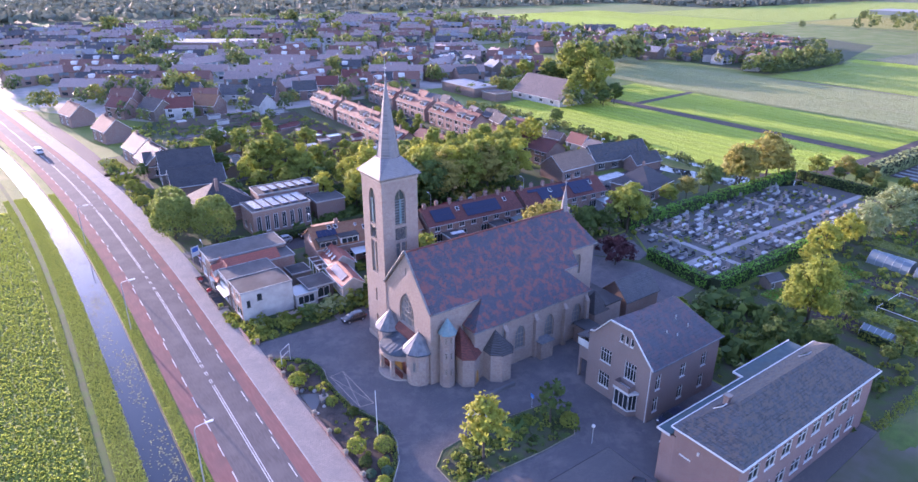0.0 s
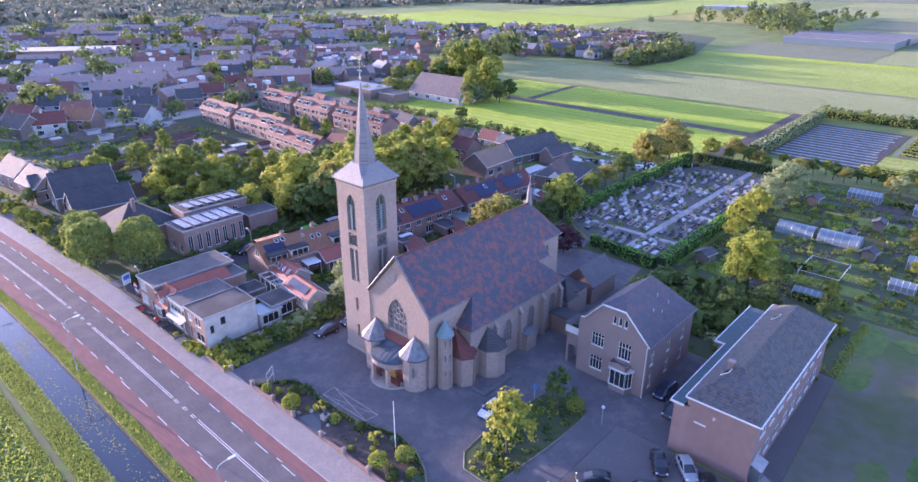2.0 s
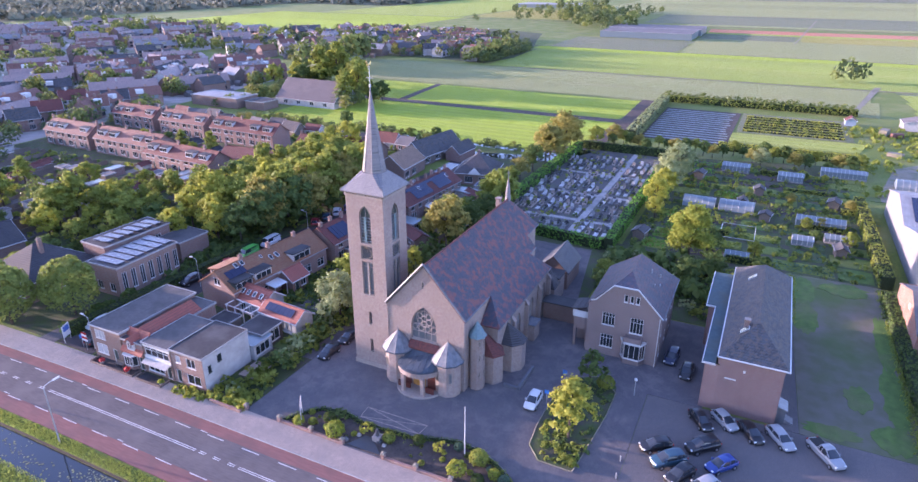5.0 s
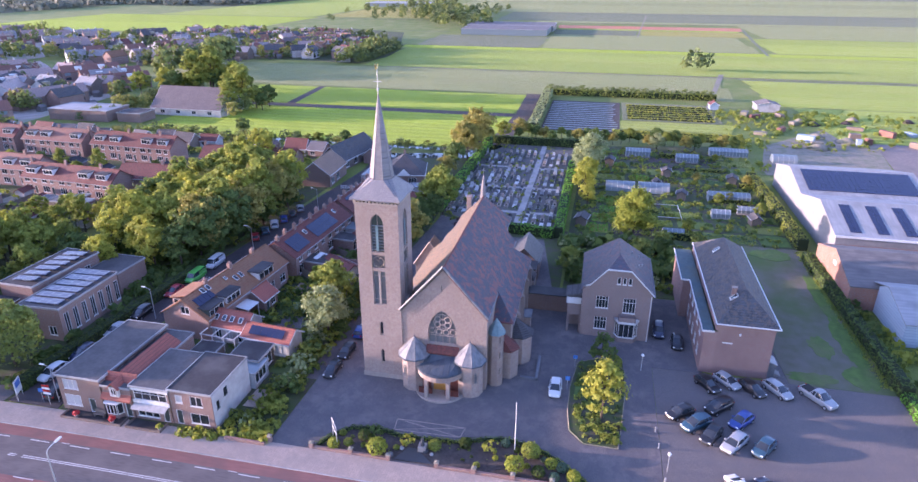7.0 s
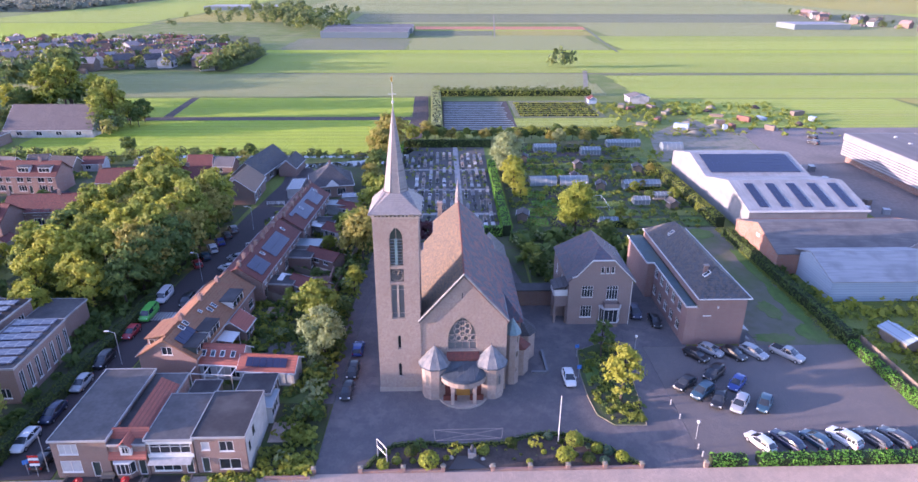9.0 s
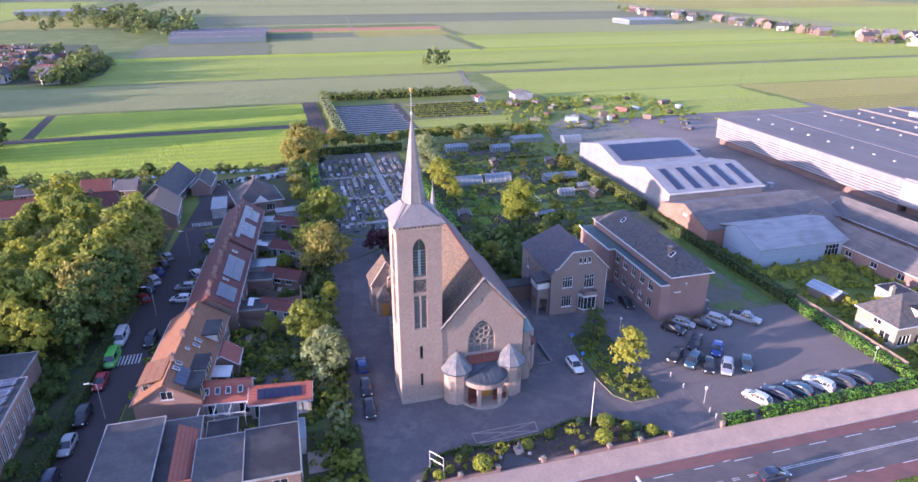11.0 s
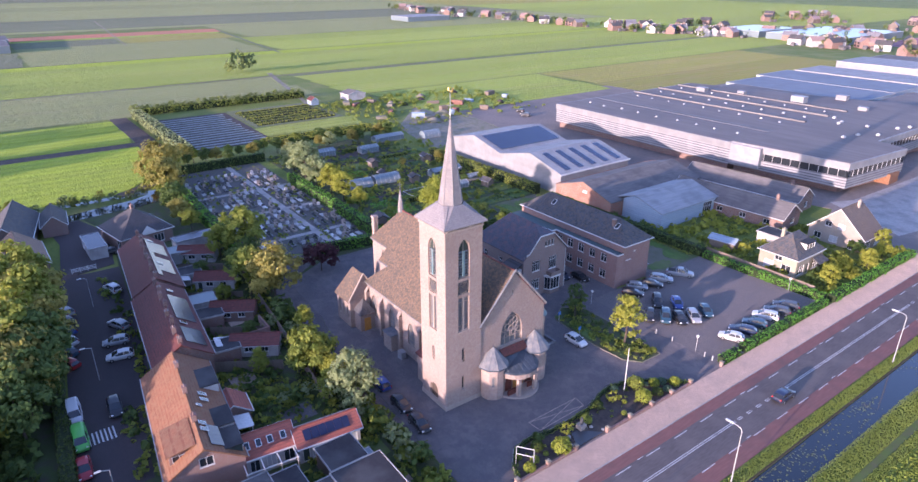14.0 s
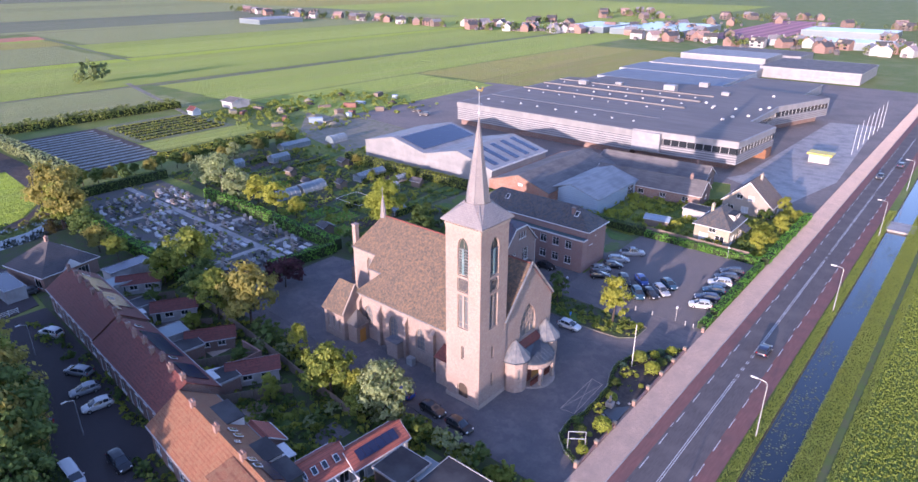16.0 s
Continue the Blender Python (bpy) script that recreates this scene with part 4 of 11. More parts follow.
sheet("field_path", [(530, -47), (532, -46), (840, -69), (840, -70.4)], 0.062, GRAVEL, "pale path between meadows", "path")
sheet("field_ditch", [(415, -131), (416.5, -129), (526, -139), (642, -151), (642, -154), (526, -142)], 0.062, F_DARK, "narrow reed-filled field ditch", "ditch")
sheet("meadow", [(129, 31), (133, 25.5), (141, 20), (152, 17), (180.8, 15), (180.8, 150), (129, 148)], 0.04, F_BRIGHT, "flat bright green farmland meadow", "field")
sheet("farm_track", [(181, 14.8), (187.0, 14.8), (187.0, 160), (181, 160)], 0.05, SOIL, "dark bare farm track between meadows", "track")
sheet("farm_track", [(125.0, 31), (128.6, 31.5), (132.6, 25), (140.6, 19.4), (152, 16.6), (187.4, 14.7), (234, 15.5), (234, 9), (187.7, 8), (152, 10), (138, 14.5), (129, 21.5)], 0.05, SOIL, "dark bare farm track between meadows", "track")
sheet("farm_track", [(187.7, 113), (187.7, 117), (231.5, 120.5), (231.5, 117)], 0.055, SOIL, "dark bare farm track between meadows", "track")
sheet("field_path", [(190, -58), (193, -60), (320, -86.5), (320, -83.5)], 0.06, GRAVEL, "pale gravel path to the fields", "path")
for x in (431, 549, 691, 902):
    sheet("field_ditch", [(x - 0.9, -900), (x + 0.9, -900), (x + 0.9, 330), (x - 0.9, 330)], 0.055, SOIL if x in (431, 691) else F_DARK, "narrow water-filled field ditch", "ditch")
sheet("moat", [(124.2, 16), (127, 14), (127.5, 60), (128.5, 130), (126, 130), (125, 60)], -0.02, WATER, "narrow water beside the meadow", "ditch")
sheet("village_ground", [(4, 196), (60, 190), (118, 196), (215, 205), (215, 345), (420, 350), (430, 640), (-200, 640), (-70, 300)], 0.005, VILLAGE_GROUND, "paved streets and small gardens of the village", "village ground")
sheet("village_ground", [(-8, 84), (56, 96), (118, 60), (118, 195), (60, 189), (2, 195), (-14, 150)], 0.006, GARDEN, "back gardens between the terraces", "gardens")
sheet("wood_floor", [(900, 560), (1500, 560), (1500, 1300), (900, 1300)], 0.03, GARDEN, "dark ground under the far woods", "ground")
sheet("wood_floor", [(-260, 760), (900, 760), (900, 1250), (-400, 1250)], 0.03, GARDEN, "dark ground under the far woods", "ground")
sheet("factory_forecourt", [(11, -121), (-10, -110), (-15.2, -137), (-11, -229), (5, -225), (7, -160), (8, -128)], 0.03, CONCRETE, "pale concrete factory forecourt", "yard")
sheet("factory_yard", [(-16.8, -100), (-16.8, -330), (180, -330), (168, -112), (122, -104), (60, -104), (8, -116), (4, -104)], 0.015, WORKS_YARD, "worn paved factory yard", "yard")
sheet("works_yard", [(118, -66), (126, -104), (166, -112), (196, -140), (188, -104), (154, -74)], 0.02, GRAVEL, "gravel works yard", "yard")


# ---- church ----
church = thing("church", None, "tall buff brick church with mottled tiled roof and pointed spire", "church")
FX = -0.4                         # plane of the west front
ux, uy = Vector((1, 0, 0)), Vector((0, 1, 0))


def slope_z(y):
    return 18.2 - 1.135 * abs(y)


# nave, west front and choir
nave = Mesh()
rose = arch(6.3, 6.7, 4.0, 5.3)
slit = rect(8.2, 14.7, 0.26, 1.1)
wall(nave, (FX, -8.1 + 2.1, 0), uy, -ux, [(0, 0), (12, 0), (12, 11.3), (6.2, 18.5), (0, 11.3)], [[(a - 2.1, h) for a, h in rose], [(a - 2.1, h) for a, h in slit]], 0.4)
for s in (-1, 1):
    wall(nave, (FX, 6 * s, 0), ux, uy * s, rect(0, 0, 8.7, 11.2))
    holes = [arch(x - 0.95, 2.3, 1.9, 4.0) for x in (8.4, 14.2, 20.0)]
    wall(nave, (5.2, 8.6 * s, 0), ux, uy * s, rect(0, 0, 22.2, 8.3), holes, 0.35)
    wall(nave, (5.2, 6 * s, 0), uy * s, -ux, rect(0, 0, 2.6, 8.2))
    wall(nave, (27.4, 4.1 * s, 0), uy * s, ux, [(0, 0), (4.5, 0), (4.5, 8.2), (1.9, 8.2), (1.9, 11.2), (0, 13.2)])
    wall(nave, (24.2, 6.0 * s, 0), ux, uy * s, rect(0, 7.8, 3.2, 3.4))
    hole = arch(1.3, 8.4, 1.3, 3.6)
    wall(nave, (27.4, 4.1 * s, 0), ux, uy * s, rect(0, 0, 5.4, 13.1), [hole], 0.3)
    window(church, (27.4, 4.1 * s, 0), ux, uy * s, hole, "lead", STONE, GLASS_OLD, depth=0.28)
    for h in holes:
        window(church, (5.2, 8.6 * s, 0), ux, uy * s, h, "lead", STONE, GLASS_OLD, depth=0.3, label="pointed leaded window in a stone frame")
wall(nave, (32.8, -4.1, 0), uy, ux, rect(0, 0, 8.2, 13.1))
part("nave_wall", nave, BRICK, church)
for s in (-1, 1):
    roof = Mesh()
    path = [(FX - 0.15, 0), (29.8, 0), (33.1, 4.5), (27.4, 4.5), (27.4, 6.15), (24.4, 6.15), (27.7, 9.0), (4.9, 9.0), (8.2, 6.15), (FX - 0.15, 6.15)]
    pts = [(x, y * s, slope_z(y) + 0.12) for x, y in path]
    roof.slab(pts if s < 0 else pts[::-1], 0.22)
    tri = [(8.25, 6.15 * s, slope_z(6.15) + 0.1), (4.9, 9.02 * s, slope_z(9) + 0.1), (4.9, 6.0 * s, slope_z(9) + 0.1)]
    roof.slab(tri, 0.15)
    roof.slab([(24.35, 6.15 * s, slope_z(6.15) + 0.1), (27.7, 9.02 * s, slope_z(9) + 0.1), (27.7, 6.0 * s, slope_z(9) + 0.1)], 0.15)
    roof.slab([(29.8, 0, 18.32), (33.1, 4.5 * s, slope_z(4.5) + 0.12), (33.1, 0, slope_z(4.5) + 0.12)], 0.15)
    part("nave_roof", roof, CHURCH_TILE if s < 0 else TILE_BROWN, church, "mottled red and blue-grey tiled slope" if s < 0 else "brown tiled slope facing the sun")
trimm = Mesh()
for s in (-1, 1):
    trimm.tube((FX - 0.2, 0, 18.6), (FX - 0.2, 6.2 * s, 11.5), 0.16, n=4)
    trimm.box(4.7, 27.9, 8.95 * s - 0.09, 8.95 * s + 0.09, 7.86, 8.04)
    trimm.box(FX, 7.6, 6.2 * s - 0.09, 6.2 * s + 0.09, 11.15, 11.32)
    trimm.box(24.4, 27.4, 6.2 * s - 0.09, 6.2 * s + 0.09, 11.15, 11.32)
    trimm.box(27.4, 33.2, 4.5 * s - 0.09, 4.5 * s + 0.09, 13.05, 13.2)
part("eaves_gutter", trimm, LEAD, church, "grey lead gutter")
part("ridge", Mesh().tube((FX, 0, 18.36), (29.8, 0, 18.36), 0.14, n=6), TILE_RED, church, "red ridge tiles")
window(church, (FX, -6, 0), uy, -ux, [(a - 2.1, h) for a, h in rose], "lead", STONE, GLASS_OLD, depth=0.35, bars=[("v", 0.25), ("v", 0.5), ("v", 0.75), ("h", 0.22), ("h", 0.44)], label="large pointed tracery window")
rings = Mesh()
for cy, cz, r in [(0.2, 10.05, 1.28), (0.2, 10.05, 0.42)] + [(0.2 + 0.84 * math.cos(math.tau * q / 6 + 0.52), 10.05 + 0.84 * math.sin(math.tau * q / 6 + 0.52), 0.4) for q in range(6)] + [(-1.3, 8.6, 0.4), (-0.3, 8.5, 0.4), (0.7, 8.5, 0.4), (1.7, 8.6, 0.4)]:
    for k in range(12):
        a, b = math.tau * k / 12, math.tau * (k + 1) / 12
        rings.tube((FX + 0.2, cy + r * math.cos(a), cz + r * math.sin(a)), (FX + 0.2, cy + r * math.cos(b), cz + r * math.sin(b)), 0.05, n=4)
part("tracery", rings, STONE, church, "carved stone tracery")
window(church, (FX, -6, 0), uy, -ux, [(a - 2.1, h) for a, h in slit], "one", STONE, GLASS, sill=False)
for s in (-1, 1):
    for x in (10.6, 16.4, 22.3, 27.0):
        part("buttress", Mesh().box(x - 0.3, x + 0.3, min(8.62 * s, 9.25 * s), max(8.62 * s, 9.25 * s), 0, 6.4).slab([(x - 0.32, 8.62 * s, 7.2), (x + 0.32, 8.62 * s, 7.2), (x + 0.32, 9.28 * s, 6.42), (x - 0.32, 9.28 * s, 6.42)][:: (1 if s < 0 else -1)], 0.1), BRICK, church)
part("downpipe", Mesh().tube((10.2, -8.75, 0.1), (10.2, -8.75, 7.9), 0.06), METAL, church, "pale downpipe")
for s, x in ((-1, 17.6), (1, 18.2)):
    part("confessional", Mesh().box(x - 1.2, x + 1.2, min(8.62 * s, 10.3 * s), max(8.62 * s, 10.3 * s), 0, 2.8), BRICK, church)
    part("confessional_roof", Mesh().box(x - 1.35, x + 1.35, min(8.62 * s, 10.45 * s), max(8.62 * s, 10.45 * s), 2.8, 2.95), LEAD, church, "flat lead roof")
# ridge turret
fl = Mesh().cone(29.7, 0.1, 18.0, 19.5, 0.55, 0.42, 8).cone(29.7, 0.1, 19.5, 22.3, 0.45, 0.02, 8)
part("ridge_turret", fl, SPIRE, church, "slim pale ridge turret")
part("cross", Mesh().box(29.67, 29.73, 0.07, 0.13, 22.2, 23.4).box(29.67, 29.73, -0.2, 0.4, 22.85, 22.92), METAL, church)
part("chimney", Mesh().box(33.0, 33.8, 2.9, 3.7, 0, 16.6).box(32.9, 33.9, 2.8, 3.8, 16.6, 16.85), BRICK, church, "tall brick chimney")

# tower
TX0, TX1, TY0, TY1 = -0.5, 5.4, 5.95, 11.85
TC = ((TX0 + TX1) / 2, (TY0 + TY1) / 2)
tw = Mesh()
sides = [((TX0, TY0, 0), uy, -ux), ((TX0, TY1, 0), ux, uy), ((TX1, TY0, 0), uy, ux), ((TX0, TY0, 0), ux, -uy)]
for k, (o, u, n) in enumerate(sides):
    bel = arch(2.05, 19.8, 1.8, 5.5)
    clk = rect(2.0, 17.4, 1.9, 2.0)
    twn = rect(2.05, 11.9, 1.8, 5.1)
    s1, s2 = roundtop(2.72, 7.1, 0.5, 2.1), roundtop(2.72, 2.5, 0.5, 2.2)
    hs = [bel, clk, twn] + ([s1, s2] if k == 0 else [s1] if k == 1 else [])
    door = roundtop(2.0, 0.05, 1.9, 3.1)
    if k == 1:
        hs.append(door)
    wall(tw, o, u, n, rect(0, 0, 5.9, 26.8), hs, 0.35)
    b = window(church, o, u, n, bel, "two", STONE, DARK_PAINT, name="belfry_opening", depth=0.3, bars=[("v", 0.5)])
    lv = Mesh()
    for j in range(9):
        lv.bar(Vector(o), Vector(u), Vector(n), 2.15, 3.75, 20.1 + j * 0.42, 20.25 + j * 0.42, 0.1, 0.3)
    part("louvre", lv, LEAD, b, "grey louvre boards")
    part("louvre_board", Mesh().bar(Vector(o), Vector(u), Vector(n), 2.8, 3.15, 20.0, 23.7, 0.04, 0.1), COPPER, b, "orange-red vertical board")
    c = window(church, o, u, n, clk, "one", STONE, SLATE, name="clock_face", depth=0.2, sill=False, label="square pierced clock panel")
    dial = Mesh()
    ctr = Vector(o) + u * 2.95 + Z * 18.4 - n * 0.1
    for j in range(20):
        a, a2 = math.tau * j / 20, math.tau * (j + 1) / 20
        dial.tube(ctr + (u * math.cos(a) + Z * math.sin(a)) * 0.8, ctr + (u * math.cos(a2) + Z * math.sin(a2)) * 0.8, 0.05, n=4)
    for j in range(12):
        a = math.tau * j / 12
        dial.tube(ctr + (u * math.cos(a) + Z * math.sin(a)) * 0.6, ctr + (u * math.cos(a) + Z * math.sin(a)) * 0.8, 0.045, n=4)
    dial.tube(ctr, ctr + (u * 0.35 + Z * 0.35), 0.04, n=4).tube(ctr, ctr + (u * -0.2 + Z * 0.6), 0.035, n=4)
    part("dial", dial, CLOCK_METAL, c, "openwork metal clock dial with two pointers")
    t2 = window(church, o, u, n, twn, "two", STONE, GLASS_OLD, depth=0.3, bars=[("v", 0.5), ("h", 0.15), ("h", 0.85)], label="tall twin tower window")
    part("mullion", Mesh().bar(Vector(o), Vector(u), Vector(n), 2.82, 3.08, 11.9, 17.0, 0.1, 0.28), STONE, t2)
    if k < 2:
        window(church, o, u, n, s1, "one", STONE, GLASS, depth=0.25)
    if k == 0:
        window(church, o, u, n, s2, "one", STONE, GLASS, depth=0.25)
    if k == 1:
        window(church, o, u, n, door, "one", STONE, DARK_WOOD, name="door", depth=0.25, sill=False, label="dark wooden tower door")
part("tower_wall", tw, BRICK, church)
cor = Mesh()
cor.box(TX0 - 0.12, TX1 + 0.12, TY0 - 0.12, TY1 + 0.12, 26.55, 26.8)
cor.box(TX0 - 0.22, TX1 + 0.22, TY0 - 0.22, TY1 + 0.22, 27.05, 27.25)
part("cornice", cor, STONE, church, "stepped stone cornice")
corb = Mesh().box(-0.11, 0.11, -0.12, 0.12, 0, 0.27).data("corbel", STONE)
for j in range(12):
    for x, y in ((TX0 - 0.1, TY0 + 0.2 + j * 0.5), (TX1 + 0.1, TY0 + 0.2 + j * 0.5), (TX0 + 0.2 + j * 0.5, TY0 - 0.1), (TX0 + 0.2 + j * 0.5, TY1 + 0.1)):
        cb = part("corbel", corb, None, church)
        cb.location = (x, y, 26.79)
part("plinth", Mesh().box(TX0 - 0.1, TX1 + 0.1, TY0 - 0.08, TY1 + 0.1, 0, 0.7), STONE, church)
sp = Mesh()
e = 3.4
base = [(-e, -e), (e, -e), (e, e), (-e, e)]
r8 = 1.75
octo = [(r8 * math.cos(math.pi / 8 + k * math.pi / 4), r8 * math.sin(math.pi / 8 + k * math.pi / 4)) for k in range(8)]
ZB, ZO, ZT = 27.25, 29.5, 40.2
P3 = lambda p, z: (TC[0] + p[0], TC[1] + p[1], z)
# octagon corners 0 and 7 face +x, 1 and 2 face +y, 3 and 4 face -x, 5 and 6 face -y
sp.poly([P3(base[1], ZB), P3(base[2], ZB), P3(octo[0], ZO), P3(octo[7], ZO)])
sp.poly([P3(base[2], ZB), P3(base[3], ZB), P3(octo[2], ZO), P3(octo[1], ZO)])
sp.poly([P3(base[3], ZB), P3(base[0], ZB), P3(octo[4], ZO), P3(octo[3], ZO)])
sp.poly([P3(base[0], ZB), P3(base[1], ZB), P3(octo[6], ZO), P3(octo[5], ZO)])
for c, i in ((2, 0), (3, 2), (0, 4), (1, 6)):
    sp.poly([P3(base[c], ZB), P3(octo[i + 1], ZO), P3(octo[i], ZO)])
sp.box(TC[0] - e, TC[0] + e, TC[1] - e, TC[1] + e, ZB - 0.12, ZB + 0.001)
part("spire_skirt", sp, SPIRE, church, "pale slated skirt roof of the spire")
part("spire", Mesh().cone(TC[0], TC[1], ZO - 0.02, ZT, 1.62, 0.06, 8, math.pi / 8), SPIRE, church, "tall octagonal slated spire")
hips = Mesh()
for c, i in ((2, 0), (3, 2), (0, 4), (1, 6)):
    m0 = ((octo[i][0] + octo[i + 1][0]) / 2, (octo[i][1] + octo[i + 1][1]) / 2)
    hips.tube(P3(base[c], ZB + 0.03), P3(m0, ZO + 0.03), 0.07, n=5)
for k in range(8):
    hips.tube((TC[0] + 1.62 * math.cos(math.pi / 8 + k * math.pi / 4), TC[1] + 1.62 * math.sin(math.pi / 8 + k * math.pi / 4), ZO), (TC[0], TC[1], ZT), 0.045, 0.02, n=4)
part("lead_hip", hips, LEAD, church, "lead hip rolls")
fin = Mesh().tube((TC[0], TC[1], ZT - 0.1), (TC[0], TC[1], 43.3), 0.05, 0.04).cone(TC[0], TC[1], 40.6, 40.9, 0.16, 0.16, 8).box(TC[0] - 0.03, TC[0] + 0.03, TC[1] - 0.5, TC[1] + 0.5, 41.7, 41.78)
part("finial", fin, METAL, church, "iron finial cross")
part("weathercock", Mesh().tube((TC[0] - 0.4, TC[1], 43.4), (TC[0] + 0.3, TC[1], 43.45), 0.14, 0.1).tube((TC[0] + 0.25, TC[1], 43.45), (TC[0] + 0.42, TC[1], 43.8), 0.09, 0.06).tube((TC[0] - 0.35, TC[1], 43.4), (TC[0] - 0.6, TC[1], 43.85), 0.06, 0.14), GOLD, church, "gilded weathercock")

# west porch between two round turrets
for cy in (4.05, -3.85):
    tur = Mesh().cone(-1.0, cy, 0, 5.3, 1.85, 1.85, 10, 0.31)
    t = part("turret", tur, BRICK, church)
    part("turret_roof", Mesh().cone(-1.0, cy, 5.3, 7.85, 2.28, 0.04, 10, 0.31).cone(-1.0, cy, 5.12, 5.3, 2.15, 2.28, 10, 0.31), LEAD, church, "pale conical lead turret roof")
    ribs = Mesh()
    for k in range(10):
        a = 0.31 + math.tau * k / 10
        ribs.tube((-1.0 + 2.26 * math.cos(a), cy + 2.26 * math.sin(a), 5.31), (-1.0, cy, 7.88), 0.04, 0.02, n=4)
    part("roof_rib", ribs, LEAD, church, "lead rolls on the turret roof")
    part("finial", Mesh().cone(-1.0, cy, 7.8, 8.25, 0.08, 0.02, 6), DARK_LEAD, church)
    eav = Mesh()
    for k in range(10):
        a, b = 0.31 + math.tau * k / 10, 0.31 + math.tau * (k + 1) / 10
        eav.tube((-1.0 + 2.3 * math.cos(a), cy + 2.3 * math.sin(a), 5.2), (-1.0 + 2.3 * math.cos(b), cy + 2.3 * math.sin(b), 5.2), 0.09, n=5)
    part("gutter", eav, DARK_LEAD, church, "dark gutter under the turret roof")
    for a in (math.pi * 0.8, math.pi * 1.2):
        o = Vector((-1.0 + 1.8 * math.cos(a), cy + 1.8 * math.sin(a), 0))
        n = Vector((math.cos(a), math.sin(a), 0))
        u = Vector((-n.y, n.x, 0))
        window(church, o, u, n, roundtop(-0.25, 2.3, 0.5, 1.7), "one", STONE, GLASS_OLD, depth=-0.02, sill=False)
N, R = 14, 3.75
arc = [(-0.9 - R * math.sin(math.pi * k / N) * 0.98, 0.1 + 3.5 * math.cos(math.pi * k / N)) for k in range(2, N - 1)]
part("porch_roof", Mesh().slab([(-0.5, 3.1, 5.75), (-0.5, -2.9, 5.75)] + [(x, y, 4.15) for x, y in arc[::-1]], 0.3), DARK_LEAD, church, "curved dark lead porch roof")
part("porch_top", Mesh().slab([(FX - 0.02, 2.4, 6.5), (-1.3, 2.4, 5.75), (-1.3, -2.2, 5.75), (FX - 0.02, -2.2, 6.5)], 0.25), TILE_RED, church, "brown tiled lean-to")
pribs = Mesh()
for x, y in arc:
    pribs.tube((x, y, 4.17), (-0.55, 0.1 + (y - 0.1) * 0.82, 5.77), 0.03, n=4)
part("roof_rib", pribs, DARK_LEAD, church, "lead rolls on the porch roof")
bm = Mesh()
for (x0, y0), (x1, y1) in zip(arc[:-1], arc[1:]):
    bm.slab([(x0, y0, 3.88), (x1, y1, 3.88), (x1 + 0.4, y1, 3.88), (x0 + 0.4, y0, 3.88)][::-1], 0.75)
part("porch_beam", bm, BRICK, church)
pg = Mesh()
for (x0, y0), (x1, y1) in zip(arc[:-1], arc[1:]):
    pg.tube((x0 - 0.06, y0, 4.0), (x1 - 0.06, y1, 4.0), 0.08, n=5)
part("gutter", pg, DARK_LEAD, church, "dark gutter round the porch roof")
part("porch_step", Mesh().prism([(x - 0.35, y * 1.05) for x, y in arc] + [(-0.5, -3.3), (-0.5, 3.4)], 0.02, 0.32), STONE, church, "curved stone step")
for k in (0, 3, 5, len(arc) - 6, len(arc) - 4, len(arc) - 1):
    x, y = arc[min(k, len(arc) - 1)]
    if k in (3, 5, len(arc) - 6, len(arc) - 4) and k != 5:
        part("column", Mesh().box(x - 0.06, x + 0.46, y - 0.25, y + 0.25, 0.3, 2.95).box(x - 0.12, x + 0.52, y - 0.31, y + 0.31, 2.95, 3.13), BRICK, church, "brick porch pier")
for cy, hw in ((0.1, 0.95), (2.1, 0.7), (-1.9, 0.7)):
    part("door", Mesh().box(-2.15, -2.0, cy - hw, cy + hw, 0.32, 2.95), DOOR_WOOD if cy == 0.1 else DOOR_RED, church, "varnished wooden door" if cy == 0.1 else "red-brown wooden door")
part("porch_wall", Mesh().box(-2.0, FX - 0.02, -2.9, 3.1, 0, 4.1), BRICK, church)
part("parapet", Mesh().box(-3.3, -3.05, 1.0, 2.9, 0.3, 1.15).box(-3.3, -3.05, -2.7, -0.8, 0.3, 1.15), DOOR_RED, church, "red-brown porch gate")
# stair turret and south chapels
part("stair_turret", Mesh().cone(1.7, -7.0, 0, 8.4, 1.12, 1.05, 8, math.pi / 8), BRICK, church)
part("stair_turret_roof", Mesh().cone(1.7, -7.0, 8.4, 10.6, 1.36, 0.03, 8, math.pi / 8), COPPER, church, "blue-green conical roof")
for z in (2.0, 4.6, 7.0):
    for a in (math.pi * 1.25, math.pi * 1.5):
        n = Vector((math.cos(a), math.sin(a), 0))
        window(church, Vector((1.7, -7.0, 0)) + n * 1.0, Vector((-n.y, n.x, 0)), n, rect(-0.12, z, 0.24, 0.9), "one", STONE, GLASS, depth=-0.03, sill=False)
ch = Mesh().prism([(2.9, -6.0), (2.9, -9.0), (4.2, -9.9), (5.9, -9.0), (5.9, -6.0)], 0, 4.7)
part("chapel_wall", ch, BRICK, church)
ap = (4.4, -6.1, 8.0)
pr = [(2.7, -6.1), (2.7, -9.1), (4.2, -10.15), (6.1, -9.1), (6.1, -6.1)]
cr = Mesh()
